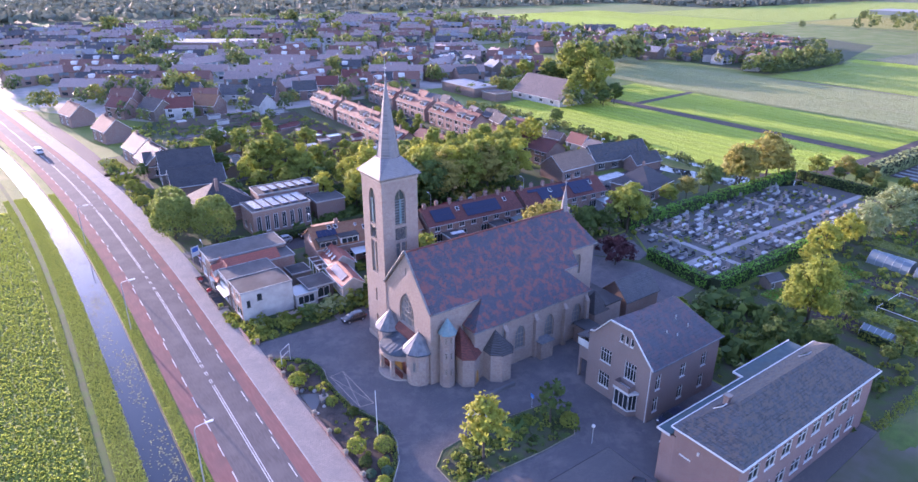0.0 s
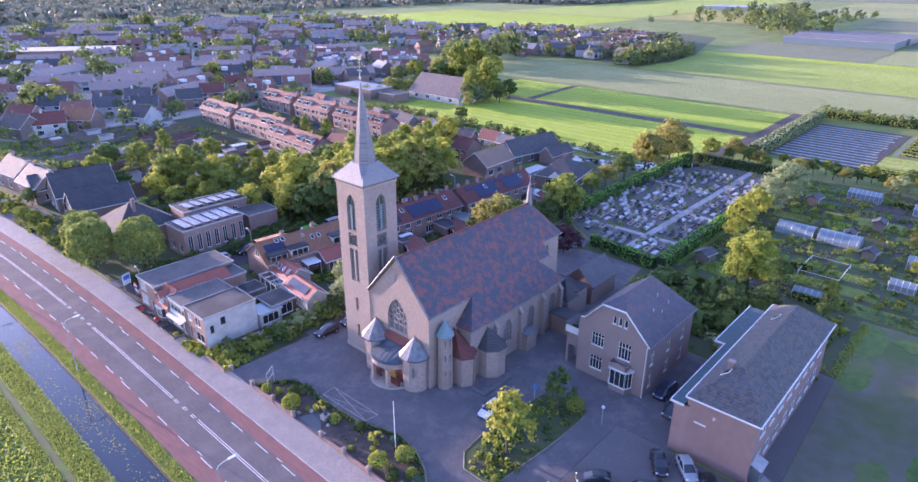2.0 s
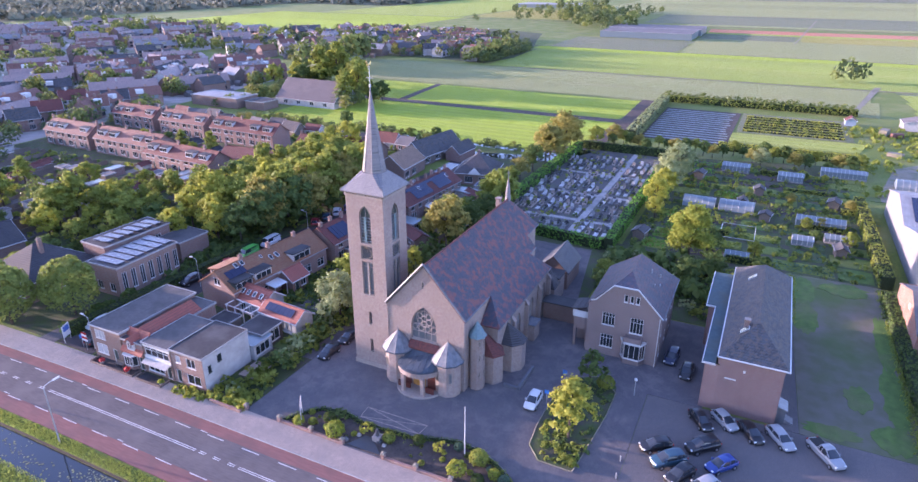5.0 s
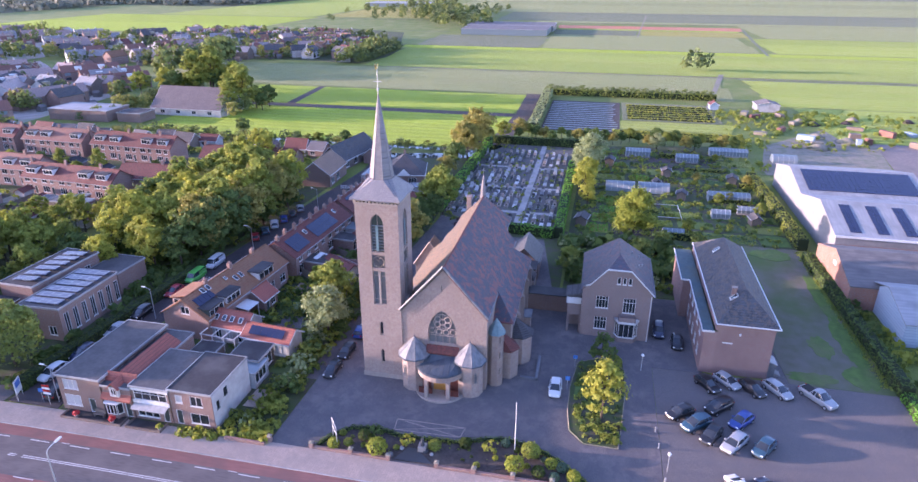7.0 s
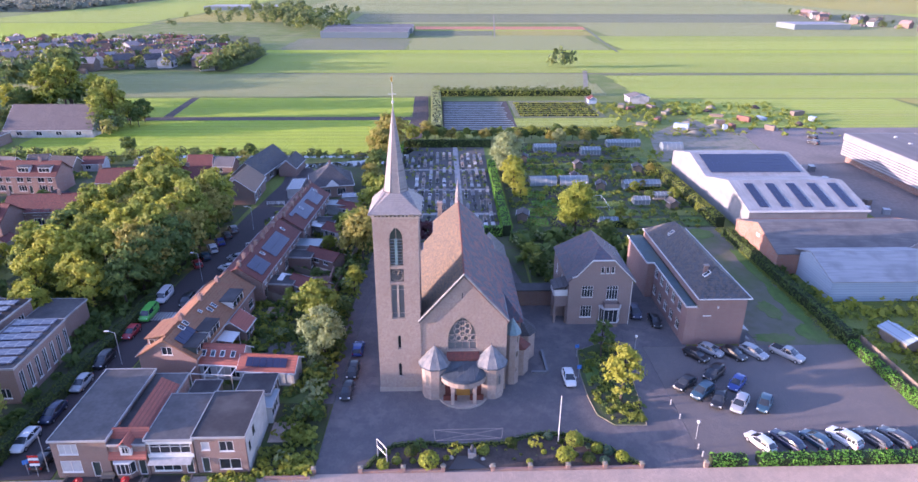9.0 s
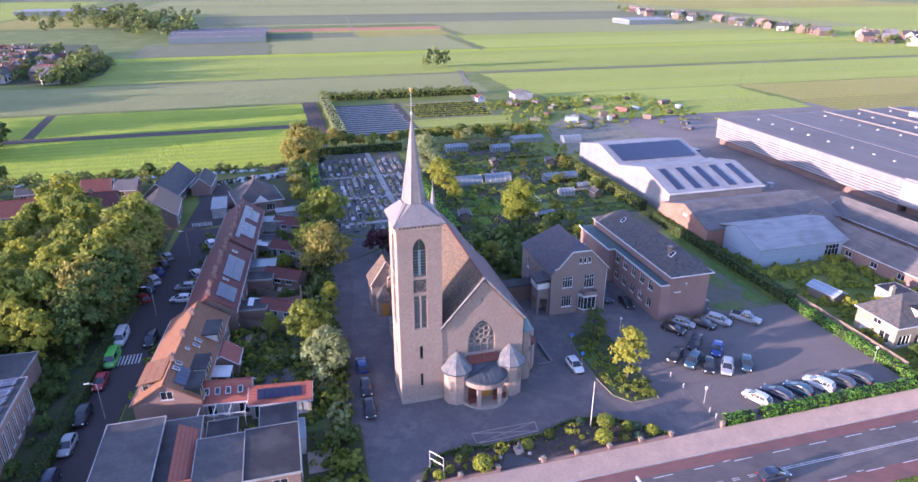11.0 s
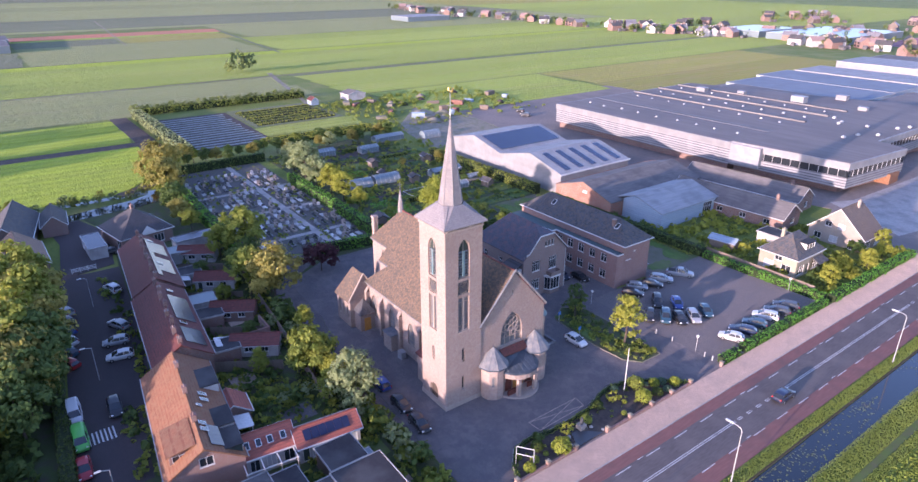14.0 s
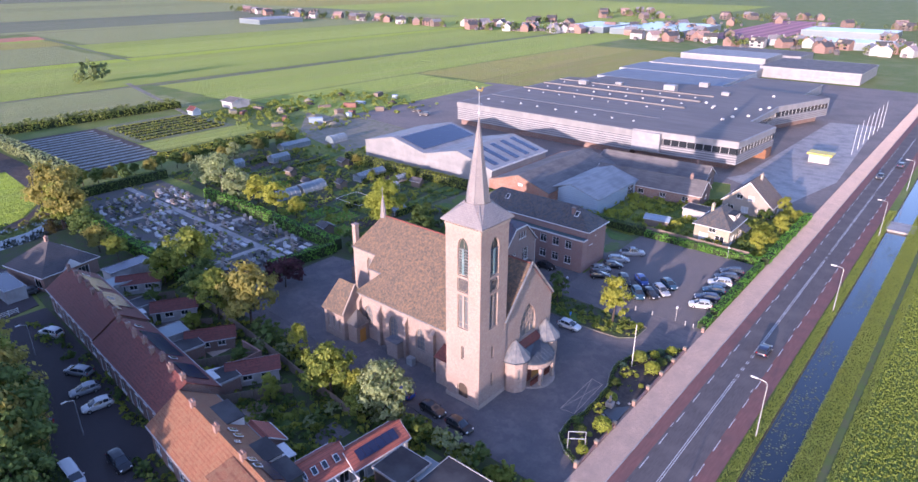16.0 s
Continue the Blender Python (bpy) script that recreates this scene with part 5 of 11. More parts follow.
for (a, b), (c, d) in zip(pr[:-1], pr[1:]):
    cr.poly([(a, b, 4.65), (c, d, 4.65), ap])
cr.prism(pr, 4.55, 4.66)
part("chapel_roof", cr, TILE_RED, church, "red-brown tiled chapel roof")
n = Vector((0.47, -0.88, 0))
window(church, Vector((4.2, -9.9, 0)) + Vector((0.88, 0.47, 0)) * 0.45 + n * 0.04, Vector((0.88, 0.47, 0)), n, roundtop(0, 0.1, 1.0, 2.3), "one", STONE, DOOR_WOOD, "side_door", False, 0.02, label="varnished wooden side door")
bp = [(6.9, -8.6), (6.9, -10.2), (8.1, -11.3), (9.7, -11.3), (10.6, -10.2), (10.6, -8.6)]
part("apse_wall", Mesh().prism(bp, 0, 4.6), BRICK, church)
br_ = Mesh()
bo = [((x - 8.75) * 1.12 + 8.75, (y + 8.6) * 1.08 - 8.6) for x, y in bp]
for (a, b), (c, d) in zip(bo[:-1], bo[1:]):
    br_.poly([(a, b, 4.6), (c, d, 4.6), (8.75, -8.65, 7.2)])
br_.prism(bo, 4.5, 4.61)
part("apse_roof", br_, TILE_DARK, church, "dark tiled polygonal roof")
part("terrace_wall", Mesh().box(3.3, 9.2, -12.9, -12.5, 0, 0.55).box(3.3, 3.7, -12.5, -10.4, 0, 0.4), GRANITE, church, "low dark stone terrace wall")
# north chapel and sacristy
part("north_chapel_roof", Mesh().slab([(5.45, 6.0, 6.8), (8.6, 6.0, 6.8), (8.6, 11.0, 4.6), (5.45, 11.0, 4.6)][::-1], 0.2), TILE_RED, church, "lean-to tiled roof")
part("north_chapel_wall", Mesh().box(5.4, 8.4, 8.6, 10.8, 0, 4.6), BRICK, church)
sac = Mesh()
sw_ = [roundtop(0.7 + 1.4 * k, 1.6, 0.6, 2.4) for k in range(3)]
wall(sac, (27.5, 12.0, 0), ux, uy, rect(0, 0, 4.9, 5.2), sw_, 0.25)
for h in sw_:
    window(church, (27.5, 12.0, 0), ux, uy, h, "lead", STONE, GLASS_OLD, depth=0.2)
wall(sac, (27.5, 6.6, 0), uy, -ux, [(0, 0), (5.4, 0), (5.4, 5.2), (2.7, 9.4), (0, 5.2)])
wall(sac, (32.4, 6.6, 0), uy, ux, rect(0, 0, 5.4, 5.2))
sac.box(31.0, 34.5, -9.5, 6.6, 0, 4.4)
part("sacristy_wall", sac, BRICK, church)
sr = Mesh()
for q in ([(27.4, 12.3, 4.95), (32.7, 12.3, 4.95), (31.2, 9.3, 9.55), (27.4, 9.3, 9.5)], [(27.4, 9.3, 9.5), (31.2, 9.3, 9.55), (32.7, 6.3, 4.95), (27.4, 6.3, 4.95)], [(32.7, 12.3, 4.95), (32.7, 6.3, 4.95), (31.2, 9.3, 9.55)]):
    sr.slab(q, 0.15)
part("sacristy_roof", sr, TILE_BROWN, church, "brown tiled sacristy roof")
part("sacristy_coping", Mesh().tube((27.35, 12.3, 5.1), (27.35, 9.3, 9.65), 0.13, n=4).tube((27.35, 9.3, 9.65), (27.35, 6.3, 5.1), 0.13, n=4), STONE, church, "stone gable coping")
part("side_porch", Mesh().box(25.3, 27.4, 8.65, 11.3, 0, 3.2), BRICK, church)
part("side_porch_roof", Mesh().cone(26.4, 10.0, 3.2, 5.65, 2.05, 0.05, 4, math.pi / 4), SLATE, church, "dark slate porch roof")
part("side_door", Mesh().box(25.22, 25.3, 9.4, 10.6, 0.05, 2.4), DOOR_WOOD, church, "varnished wooden side door")
part("service_box", Mesh().box(13.9, 15.1, 9.4, 10.3, 0, 1.3), METAL, church, "pale metal service box")
part("link_roof", Mesh().box(30.8, 34.7, -9.7, 5.2, 4.4, 4.6), BITUMEN, church, "dark flat roof")
s2 = Mesh().box(28.4, 31.4, -9.6, -6.2, 0, 3.6)
part("sacristy_wall", s2, BRICK, church)
part("sacristy_roof", Mesh().cone(29.9, -7.9, 3.6, 6.8, 2.55, 0.05, 4, math.pi / 4), TILE_DARK, church, "dark pyramid roof")
s3 = Mesh().box(36, 44, -9.6, -4.0, 0, 3.4)
part("sacristy_wall", s3, BRICK_BROWN, church)
s4 = Mesh()
for q in ([(35.7, -9.9, 3.4), (44.3, -9.9, 3.4), (44.3, -6.8, 6.4), (35.7, -6.8, 6.4)], [(35.7, -6.8, 6.4), (44.3, -6.8, 6.4), (44.3, -3.7, 3.4), (35.7, -3.7, 3.4)]):
    s4.slab(q, 0.15)
for x in (36, 44):
    s4.slab([(x - 0.05, -9.6, 3.38), (x + 0.05, -9.6, 3.38), (x + 0.05, -6.8, 6.2), (x - 0.05, -6.8, 6.2)], 0.1)
part("sacristy_roof", s4, SLATE, church, "grey slate roof")
for x in (36.0, 44.15):
    gm = Mesh()
    wall(gm, (x, -9.6, 0), uy, -ux if x < 40 else ux, [(0, 3.3), (5.6, 3.3), (2.8, 6.25)])
    part("sacristy_gable", gm, BRICK_BROWN, church)


# ---- houses ----
def gable_roof(w, d, eave, ridge, over=0.3, thick=0.16, off=0.0):
    """Two slopes over a plan w long and d deep, ridge along x."""
    m = Mesh()
    k = (ridge - eave) / (d / 2)
    ye, ze = -over, eave - over * k
    m.slab([(-over + off, ye, ze), (w + over, ye, ze), (w + over, d / 2, ridge), (-over + off, d / 2, ridge)], thick)
    m.slab([(-over + off, d / 2, ridge), (w + over, d / 2, ridge), (w + over, d - ye, ze), (-over + off, d - ye, ze)], thick)
    return m


def hip_roof(w, d, eave, ridge, over=0.35, thick=0.12, hip=None):
    m = Mesh()
    h = d / 2 if hip is None else hip
    a, b, c, e = (-over, -over, eave), (w + over, -over, eave), (w + over, d + over, eave), (-over, d + over, eave)
    p, q = (h, d / 2, ridge), (w - h, d / 2, ridge)
    if w - 2 * h < 0.1:
        p = q = (w / 2, d / 2, ridge)
        for f in ([a, b, p], [b, c, p], [c, e, p], [e, a, p]):
            m.slab(f, thick)
    else:
        for f in ([a, b, q, p], [b, c, q], [c, e, p, q], [e, a, p]):
            m.slab(f, thick)
    return m


def house(name, m, w, d, eave, ridge, wall_mat, roof_mat, roof="gable", fronts=(), backs=(), ends=((), ()), label="", category="house", group="", frame_mat=None, chimney=(), flue_mat=None):
    """A building with walls cut by its windows and doors. Openings are (along, sill, width, height, kind)."""
    t = thing(name, m, label, category, group)
    wl = Mesh()
    rows = [((0, 0, 0), ux, -uy, w, fronts, False), ((0, d, 0), ux, uy, w, backs, False), ((0, 0, 0), uy, -ux, d, ends[0], True), ((w, 0, 0), uy, ux, d, ends[1], True)]
    for o, u, n, length, ops, end in rows:
        out = rect(0, 0, length, eave)
        if end and roof == "gable":
            out = [(0, 0), (length, 0), (length, eave), (length / 2, ridge - 0.05), (0, eave)]
        if roof == "flat":
            out = rect(0, 0, length, eave)
        holes = [rect(*q[:4]) for q in ops]
        wall(wl, o, u, n, out, holes, 0.16)
        for q, h in zip(ops, holes):
            if q[4] == "door":
                window(t, o, u, n, h, "one", frame_mat, DARK_PAINT, "door", False, 0.1)
            else:
                drawn = name in ("flat_house", "villa", "cottage_wing") and int(q[0] * 7 + q[1] * 3) % 3 == 0
                window(t, o, u, n, h, q[4], frame_mat, CURTAIN if drawn else GLASS, depth=0.1)
    part("wall", wl, wall_mat, t)
    if roof == "gable":
        part("roof", gable_roof(w, d, eave, ridge), roof_mat, t)
        part("ridge", Mesh().tube((-0.3, d / 2, ridge + 0.02), (w + 0.3, d / 2, ridge + 0.02), 0.11, n=5), roof_mat, t)
        k = (ridge - eave) / (d / 2)
        for y in (-0.36, d + 0.36):
            part("gutter", Mesh().box(-0.3, w + 0.3, y - 0.07, y + 0.07, eave - 0.3 * k - 0.16, eave - 0.3 * k - 0.02), EDGE if name in ("terrace_house", "terrace", "garden_shed") else WHITE, t, "gutter along the eaves")
        for x in (-0.34, w + 0.34):
            vb = Mesh()
            for s in (0, 1):
                y0, y1 = (-0.3, d / 2) if s == 0 else (d + 0.3, d / 2)
                vb.slab([(x - 0.03, y0, eave - 0.3 * k - 0.02), (x + 0.03, y0, eave - 0.3 * k - 0.02), (x + 0.03, y1, ridge - 0.02), (x - 0.03, y1, ridge - 0.02)], 0.18)
            part("verge_board", vb, roof_mat if name in ("terrace_house", "terrace", "garden_shed") else WHITE, t, "verge boards along the gable")
    elif roof == "hip":
        part("roof", hip_roof(w, d, eave, ridge), roof_mat, t)
        part("gutter", Mesh().box(-0.42, w + 0.42, -0.42, d + 0.42, eave - 0.16, eave - 0.13).box(-0.45, w + 0.45, -0.45, -0.35, eave - 0.16, eave).box(-0.45, w + 0.45, d + 0.35, d + 0.45, eave - 0.16, eave).box(-0.45, -0.35, -0.35, d + 0.35, eave - 0.16, eave).box(w + 0.35, w + 0.45, -0.35, d + 0.35, eave - 0.16, eave), WHITE, t, "white eaves gutter")
    else:
        part("roof", Mesh().box(-0.1, w + 0.1, -0.1, d + 0.1, eave, eave + 0.12), roof_mat, t)
        ed = Mesh().box(-0.2, w + 0.2, -0.2, -0.1, eave - 0.12, eave + 0.16).box(-0.2, w + 0.2, d + 0.1, d + 0.2, eave - 0.12, eave + 0.2).box(-0.2, -0.1, -0.1, d + 0.1, eave - 0.12, eave + 0.2).box(w + 0.1, w + 0.2, -0.1, d + 0.1, eave - 0.12, eave + 0.2)
        part("roof_edge", ed, EDGE, t, "grey roof edge trim")
    for cx, cy, top in chimney:
        part("chimney", Mesh().box(cx - 0.35, cx + 0.35, cy - 0.28, cy + 0.28, eave, top).box(cx - 0.4, cx + 0.4, cy - 0.33, cy + 0.33, top, top + 0.1).cone(cx - 0.15, cy, top + 0.1, top + 0.4, 0.1, 0.08, 6).cone(cx + 0.15, cy, top + 0.1, top + 0.4, 0.1, 0.08, 6), flue_mat or wall_mat, t, "brick chimney with pots")
    return t


def roof_panels(t, nx, ny, x, y, z, slope, pw=1.0, ph=1.65, gap=0.04, up=1, lift=0.12):
    """Rows of solar panels lying on a slope; x, y, z its lower corner, up the way it climbs along y."""
    data = Mesh().box(0, pw - gap, 0, (ph - gap), -0.03, 0.02).data("solar_panel", SOLAR)
    for i in range(nx):
        for j in range(ny):
            ob = part("solar_panel", data, None, t)
            ob.matrix_local = pose(x, y, z, math.degrees(slope) * up, 0, 0) @ pose(i * pw, j * ph if up > 0 else -(j + 1) * ph, lift)


def skylight(t, x, y, z, slope, w=0.8, h=1.1):
    """A roof light on a slope that climbs along y."""
    ob = part("skylight", Mesh().box(0, w, 0, h, 0.02, 0.1), WHITE, t, "white framed roof light")
    ob.matrix_local = pose(x, y, z, math.degrees(slope), 0, 0) @ pose(0, 0, 0.14)
    part("pane", Mesh().box(0.08, w - 0.08, 0.08, h - 0.08, 0.1, 0.11), GLASS, ob)


def dormer(t, x, y, z, w, d, h, wall_mat=None, face=-1):
    """A flat-roofed dormer; its window looks along face * y."""
    b = part("dormer", Mesh().box(x, x + w, min(y, y - face * d), max(y, y - face * d), z, z + h), wall_mat or WHITE, t, "white boarded dormer")
    part("dormer_roof", Mesh().box(x - 0.15, x + w + 0.15, min(y + face * 0.2, y - face * d), max(y + face * 0.2, y - face * d), z + h, z + h + 0.14), BITUMEN, b)
    window(b, (x, y, z), ux, uy * face, rect(0.15, 0.25, w - 0.3, h - 0.45), "three", WHITE, GLASS, depth=-0.02, sill=False)


# presbytery beside the church
PX, PY = 17.7, -28.9
pres = thing("presbytery", pose(PX, PY, 0), "large mauve-brown brick presbytery with dark tiled roof and white verges", "house")
W, D, E = 14.2, 10.7, 8.2              # depth away from the yard, width, eaves height
pw = Mesh()
# front faces -x; distance along it grows with y
gab = [(0, 0), (D, 0), (D, 8.7), (D - 1.1, 9.1), (D - 3.6, 12.0), (3.6, 12.0), (0, E)]
win = [(3.3, 9.6, 0.55, 1.2), (4.15, 9.6, 0.55, 1.2), (5.0, 9.6, 0.55, 1.2)]
up1, up2, lo1 = rect(6.6, 5.2, 1.9, 2.1), rect(2.4, 4.7, 1.9, 2.6), rect(6.6, 1.4, 1.9, 2.2)
hs = [rect(*q) for q in win] + [up1, up2, lo1]
wall(pw, (0, 0, 0), uy, -ux, gab, hs, 0.18)
for h in hs[:3]:
    window(pres, (0, 0, 0), uy, -ux, h, "one", WHITE)
for h in hs[3:]:
    window(pres, (0, 0, 0), uy, -ux, h, "four", WHITE, label="white window with dark sashes")
side = [rect(1.0, 4.6, 1.0, 2.2), rect(1.0, 1.2, 1.0, 2.2), rect(6.0, 4.6, 1.1, 2.0), rect(6.0, 1.2, 1.1, 2.0), rect(10.5, 4.6, 1.1, 2.0), rect(10.5, 1.2, 1.1, 2.0)]
for o, n in (((0, 0, 0), -uy), ((0, D, 0), uy)):
    wall(pw, o, ux, n, rect(0, 0, W, E), side, 0.18)
    for h in side:
        window(pres, o, ux, n, h, "cross", WHITE)
wall(pw, (W, 0, 0), uy, ux, rect(0, 0, D, E))
part("wall", pw, BRICK_MAUVE, pres)
pr = Mesh()
RZ, A, B = 13.3, 3.6, D - 3.6
pr.slab([(-0.3, -0.3, E), (W + 0.3, -0.3, E), (W - 4, D / 2, RZ), (3.3, D / 2, RZ), (-0.3, A, 12.15)], 0.14)
pr.slab([(-0.3, B, 12.15), (3.3, D / 2, RZ), (W - 4, D / 2, RZ), (W + 0.3, D + 0.3, E), (-0.3, D + 0.3, E)], 0.14)
pr.slab([(W + 0.3, -0.3, E), (W + 0.3, D + 0.3, E), (W - 4, D / 2, RZ)], 0.14)
pr.slab([(-0.3, A, 12.15), (3.3, D / 2, RZ), (-0.3, B, 12.15)], 0.14)
part("roof", pr, courses("dark_mottled_tile", (0.085, 0.072, 0.085), (0.056, 0.06, 0.075), (0.034, 0.03, 0.034), 0.32, 0.3, 0.02, 0.65, big=(0.058, 0.068, 0.088), bump=0.7, patch=0.75, patch_scale=0.7, blotch=(0.115, 0.066, 0.07), blotch_scale=1.1), pres, "dark mottled tiled roof")
vg = Mesh()
for a, b in (((-0.35, -0.3, E), (-0.35, A, 12.15)), ((-0.35, A, 12.15), (-0.35, B, 12.15)), ((-0.35, B, 12.15), (-0.35, D - 1.1, 9.3)), ((-0.35, D - 1.1, 9.3), (-0.35, D - 0.4, 9.1))):
    vg.slab([(a[0] - 0.06, a[1], a[2] + 0.06), (a[0] + 0.06, a[1], a[2] + 0.06), (b[0] + 0.06, b[1], b[2] + 0.06), (b[0] - 0.06, b[1], b[2] + 0.06)], 0.2)
part("verge_board", vg, WHITE, pres, "broad white verge boards")
part("gutter", Mesh().box(-0.3, W + 0.3, -0.45, -0.33, E - 0.14, E + 0.02), LEAD, pres)
bay = [(0, 1.7), (-1.1, 2.3), (-1.1, 4.7), (0, 5.3)]
part("bay_base", Mesh().prism(bay, 0, 0.9), BRICK_MAUVE, pres)
part("bay_top", Mesh().prism([(0.0, 1.55), (-1.3, 2.2), (-1.3, 4.8), (0.0, 5.45)], 3.4, 3.75), WHITE, pres, "white bay roof edge")
for (a, b), (c, d) in zip(bay[:-1], bay[1:]):
    o, u = Vector((a, b, 0)), Vector((c - a, d - b, 0))
    ln = u.length
    u.normalize()
    window(pres, o, u, Vector((-u.y, u.x, 0)), rect(0.05, 0.9, ln - 0.1, 2.5), "three" if ln > 2 else "two", WHITE, depth=0.1, name="bay_window")
part("balcony", Mesh().box(-1.25, -1.15, 2.2, 4.8, 3.75, 4.5).box(-1.25, 0, 2.2, 2.3, 3.75, 4.5).box(-1.25, 0, 4.7, 4.8, 3.75, 4.5), BRICK_MAUVE, pres, "curved brick balcony parapet")
part("porch", Mesh().box(0.6, 3.4, D + 0.01, D + 2.2, 3.2, 5.6).box(0.6, 0.95, D + 1.85, D + 2.2, 0, 3.2).box(3.0, 3.4, D + 0.01, D + 2.2, 0, 3.2).box(0.6, 0.95, D + 0.01, D + 0.3, 0, 3.2), BRICK_MAUVE, pres, "brick entrance porch with arch")
part("porch_balcony", Mesh().box(0.4, 0.55, D + 0.05, D + 2.3, 5.3, 6.4).box(0.4, 3.5, D + 2.25, D + 2.4, 5.3, 6.4), WHITE, pres, "white boarded balcony")
part("porch_roof", Mesh().slab([(0.2, D, 7.4), (0.2, D + 2.6, 6.7), (3.8, D + 2.6, 6.7), (3.8, D, 7.4)], 0.14), TILE_DARK, pres)
part("downpipe", Mesh().tube((-0.12, 0.15, 0), (-0.12, 0.15, 8.1), 0.06), WHITE, pres, "white downpipe")
for x, y, z in ((6.5, 1.6, 9.9), (8.0, 3.2, 11.4), (9.2, 2.0, 10.3), (5.0, 2.2, 10.5)):
    part("vent_pipe", Mesh().cone(x, y, z - 0.2, z + 0.55, 0.09, 0.09, 6), METAL, pres)
# link between church and presbytery
lk = thing("garden_wall", pose(24.5, -17.0, 0), "low flat-roofed brick link beside the church", "outbuilding")
part("wall", Mesh().box(0, 2.6, -1, 8, 0, 3.0), BRICK_BROWN, lk)
part("roof", Mesh().box(-0.2, 2.8, -1.2, 8.2, 3.0, 3.18), BITUMEN, lk)

# school: brick block with a hipped tile roof and a lower flat strip along its yard side
sch = thing("school_building", pose(10.9, -45.2, 0), "long red-brown brick building with grey hipped roof", "school")
SW, SD, SE = 29.0, 7.6, 8.5
sw = Mesh()
sfr = [(2 + k * 3.2, z, 1.9, 1.9) for k in range(8) for z in (1.2, 5.2)]
hs = [rect(*q) for q in sfr]
wall(sw, (0, 0, 0), ux, -uy, rect(0, 0, SW, SE), hs, 0.16)
for h in hs:
    window(sch, (0, 0, 0), ux, -uy, h, "cross", WHITE, depth=0.1)
wall(sw, (0, 0, 0), uy, -ux, rect(0, 0, SD, SE))
wall(sw, (SW, 0, 0), uy, ux, rect(0, 0, SD, SE))
sw.box(0.1, SW - 0.1, SD - 0.1, SD + 0.3, 7.1, 8.36)
part("wall", sw, BRICK_ROSE, sch)
part("roof", hip_roof(SW, SD, SE, 12.0, 0.4, 0.14, 4.6), TILE_GREY, sch, "grey lichened tiled roof")
part("gutter", Mesh().box(-0.55, SW + 0.45, -0.55, -0.4, SE - 0.1, SE + 0.04).box(-0.55, -0.4, -0.4, SD + 0.4, SE - 0.1, SE + 0.04).box(SW + 0.4, SW + 0.5, -0.4, SD + 0.4, SE - 0.1, SE + 0.04).box(-0.4, SW + 0.4, SD + 0.35, SD + 0.5, SE - 0.1, SE + 0.04), WHITE, sch, "white box gutter")
fl_ = Mesh()
fops = [rect(2.5 + k * 3.0, z, 1.5, 1.7) for k in range(5) for z in (1.3, 4.6)]
wall(fl_, (0, 11.0 - 1.6, 0), ux, uy, rect(0, 0, 16.5, 7.0), fops, 0.16)
for h in fops:
    window(sch, (0, 9.4, 0), ux, uy, h, "cross", WHITE, depth=0.1)
wall(fl_, (0, SD, 0), uy, -ux, rect(0, 0, 1.8, 7.0))
wall(fl_, (16.5, 9.4, 0), uy, -ux, rect(0, 0, 1.3, 7.0))
wall(fl_, (16.5, 10.7, 0), ux, uy, rect(0, 0, 12.5, 7.0))
wall(fl_, (SW, SD, 0), uy, ux, rect(0, 0, 3.1, 7.0))
part("annex_wall", fl_, BRICK_ROSE, sch)
part("annex_roof", Mesh().prism([(-0.3, SD + 0.52), (SW + 0.2, SD + 0.52), (SW + 0.2, 11.0), (16.2, 11.0), (16.2, 9.7), (-0.3, 9.7)], 7.0, 7.16), mat("blue_green_bitumen", (0.066, 0.105, 0.112), (0.052, 0.085, 0.092), 1.5, 0.8, big=(0.085, 0.098, 0.08), big_scale=0.3), sch, "blue-green flat roof")
part("annex_edge", Mesh().box(-0.42, -0.3, SD + 0.5, 9.82, 6.98, 7.24).box(-0.3, 16.2, 9.7, 9.82, 6.98, 7.24).box(16.08, 16.2, 9.82, 11.0, 6.98, 7.24).box(16.08, SW + 0.3, 11.0, 11.12, 6.98, 7.24), WHITE, sch, "white roof edge")
part("chimney", Mesh().box(4.6, 5.2, 5.0, 5.6, 9.6, 11.8).box(4.5, 5.3, 4.9, 5.7, 11.8, 11.95), BRICK_RED, sch, "red brick chimney")
for x in (3.5, 21.0):
    rl = part("skylight", Mesh().box(0, 0.9, 0, 1.3, 0.0, 0.1), WHITE, sch)
    rl.matrix_local = pose(x, 4.9, 11.2, -41, 0, 0)
    part("pane", Mesh().box(0.1, 0.8, 0.1, 1.2, 0.1, 0.12), GLASS, rl)
part("vent", Mesh().cone(-0.15, 4.6, 6.7, 7.0, 0.12, 0.16, 8), WHITE, sch)
part("name_board", Mesh().box(-0.06, -0.01, 5.4, 6.8, 5.2, 5.4), WHITE, sch, "white plain board")
part("porch_wall", Mesh().box(0.6, 2.6, -1.1, -0.01, 0, 2.3), GLASS_OLD, sch, "glazed side porch")
part("porch_roof", Mesh().slab([(0.4, -1.3, 2.3), (2.8, -1.3, 2.3), (2.8, -0.01, 2.75), (0.4, -0.01, 2.75)], 0.1), EDGE, sch)
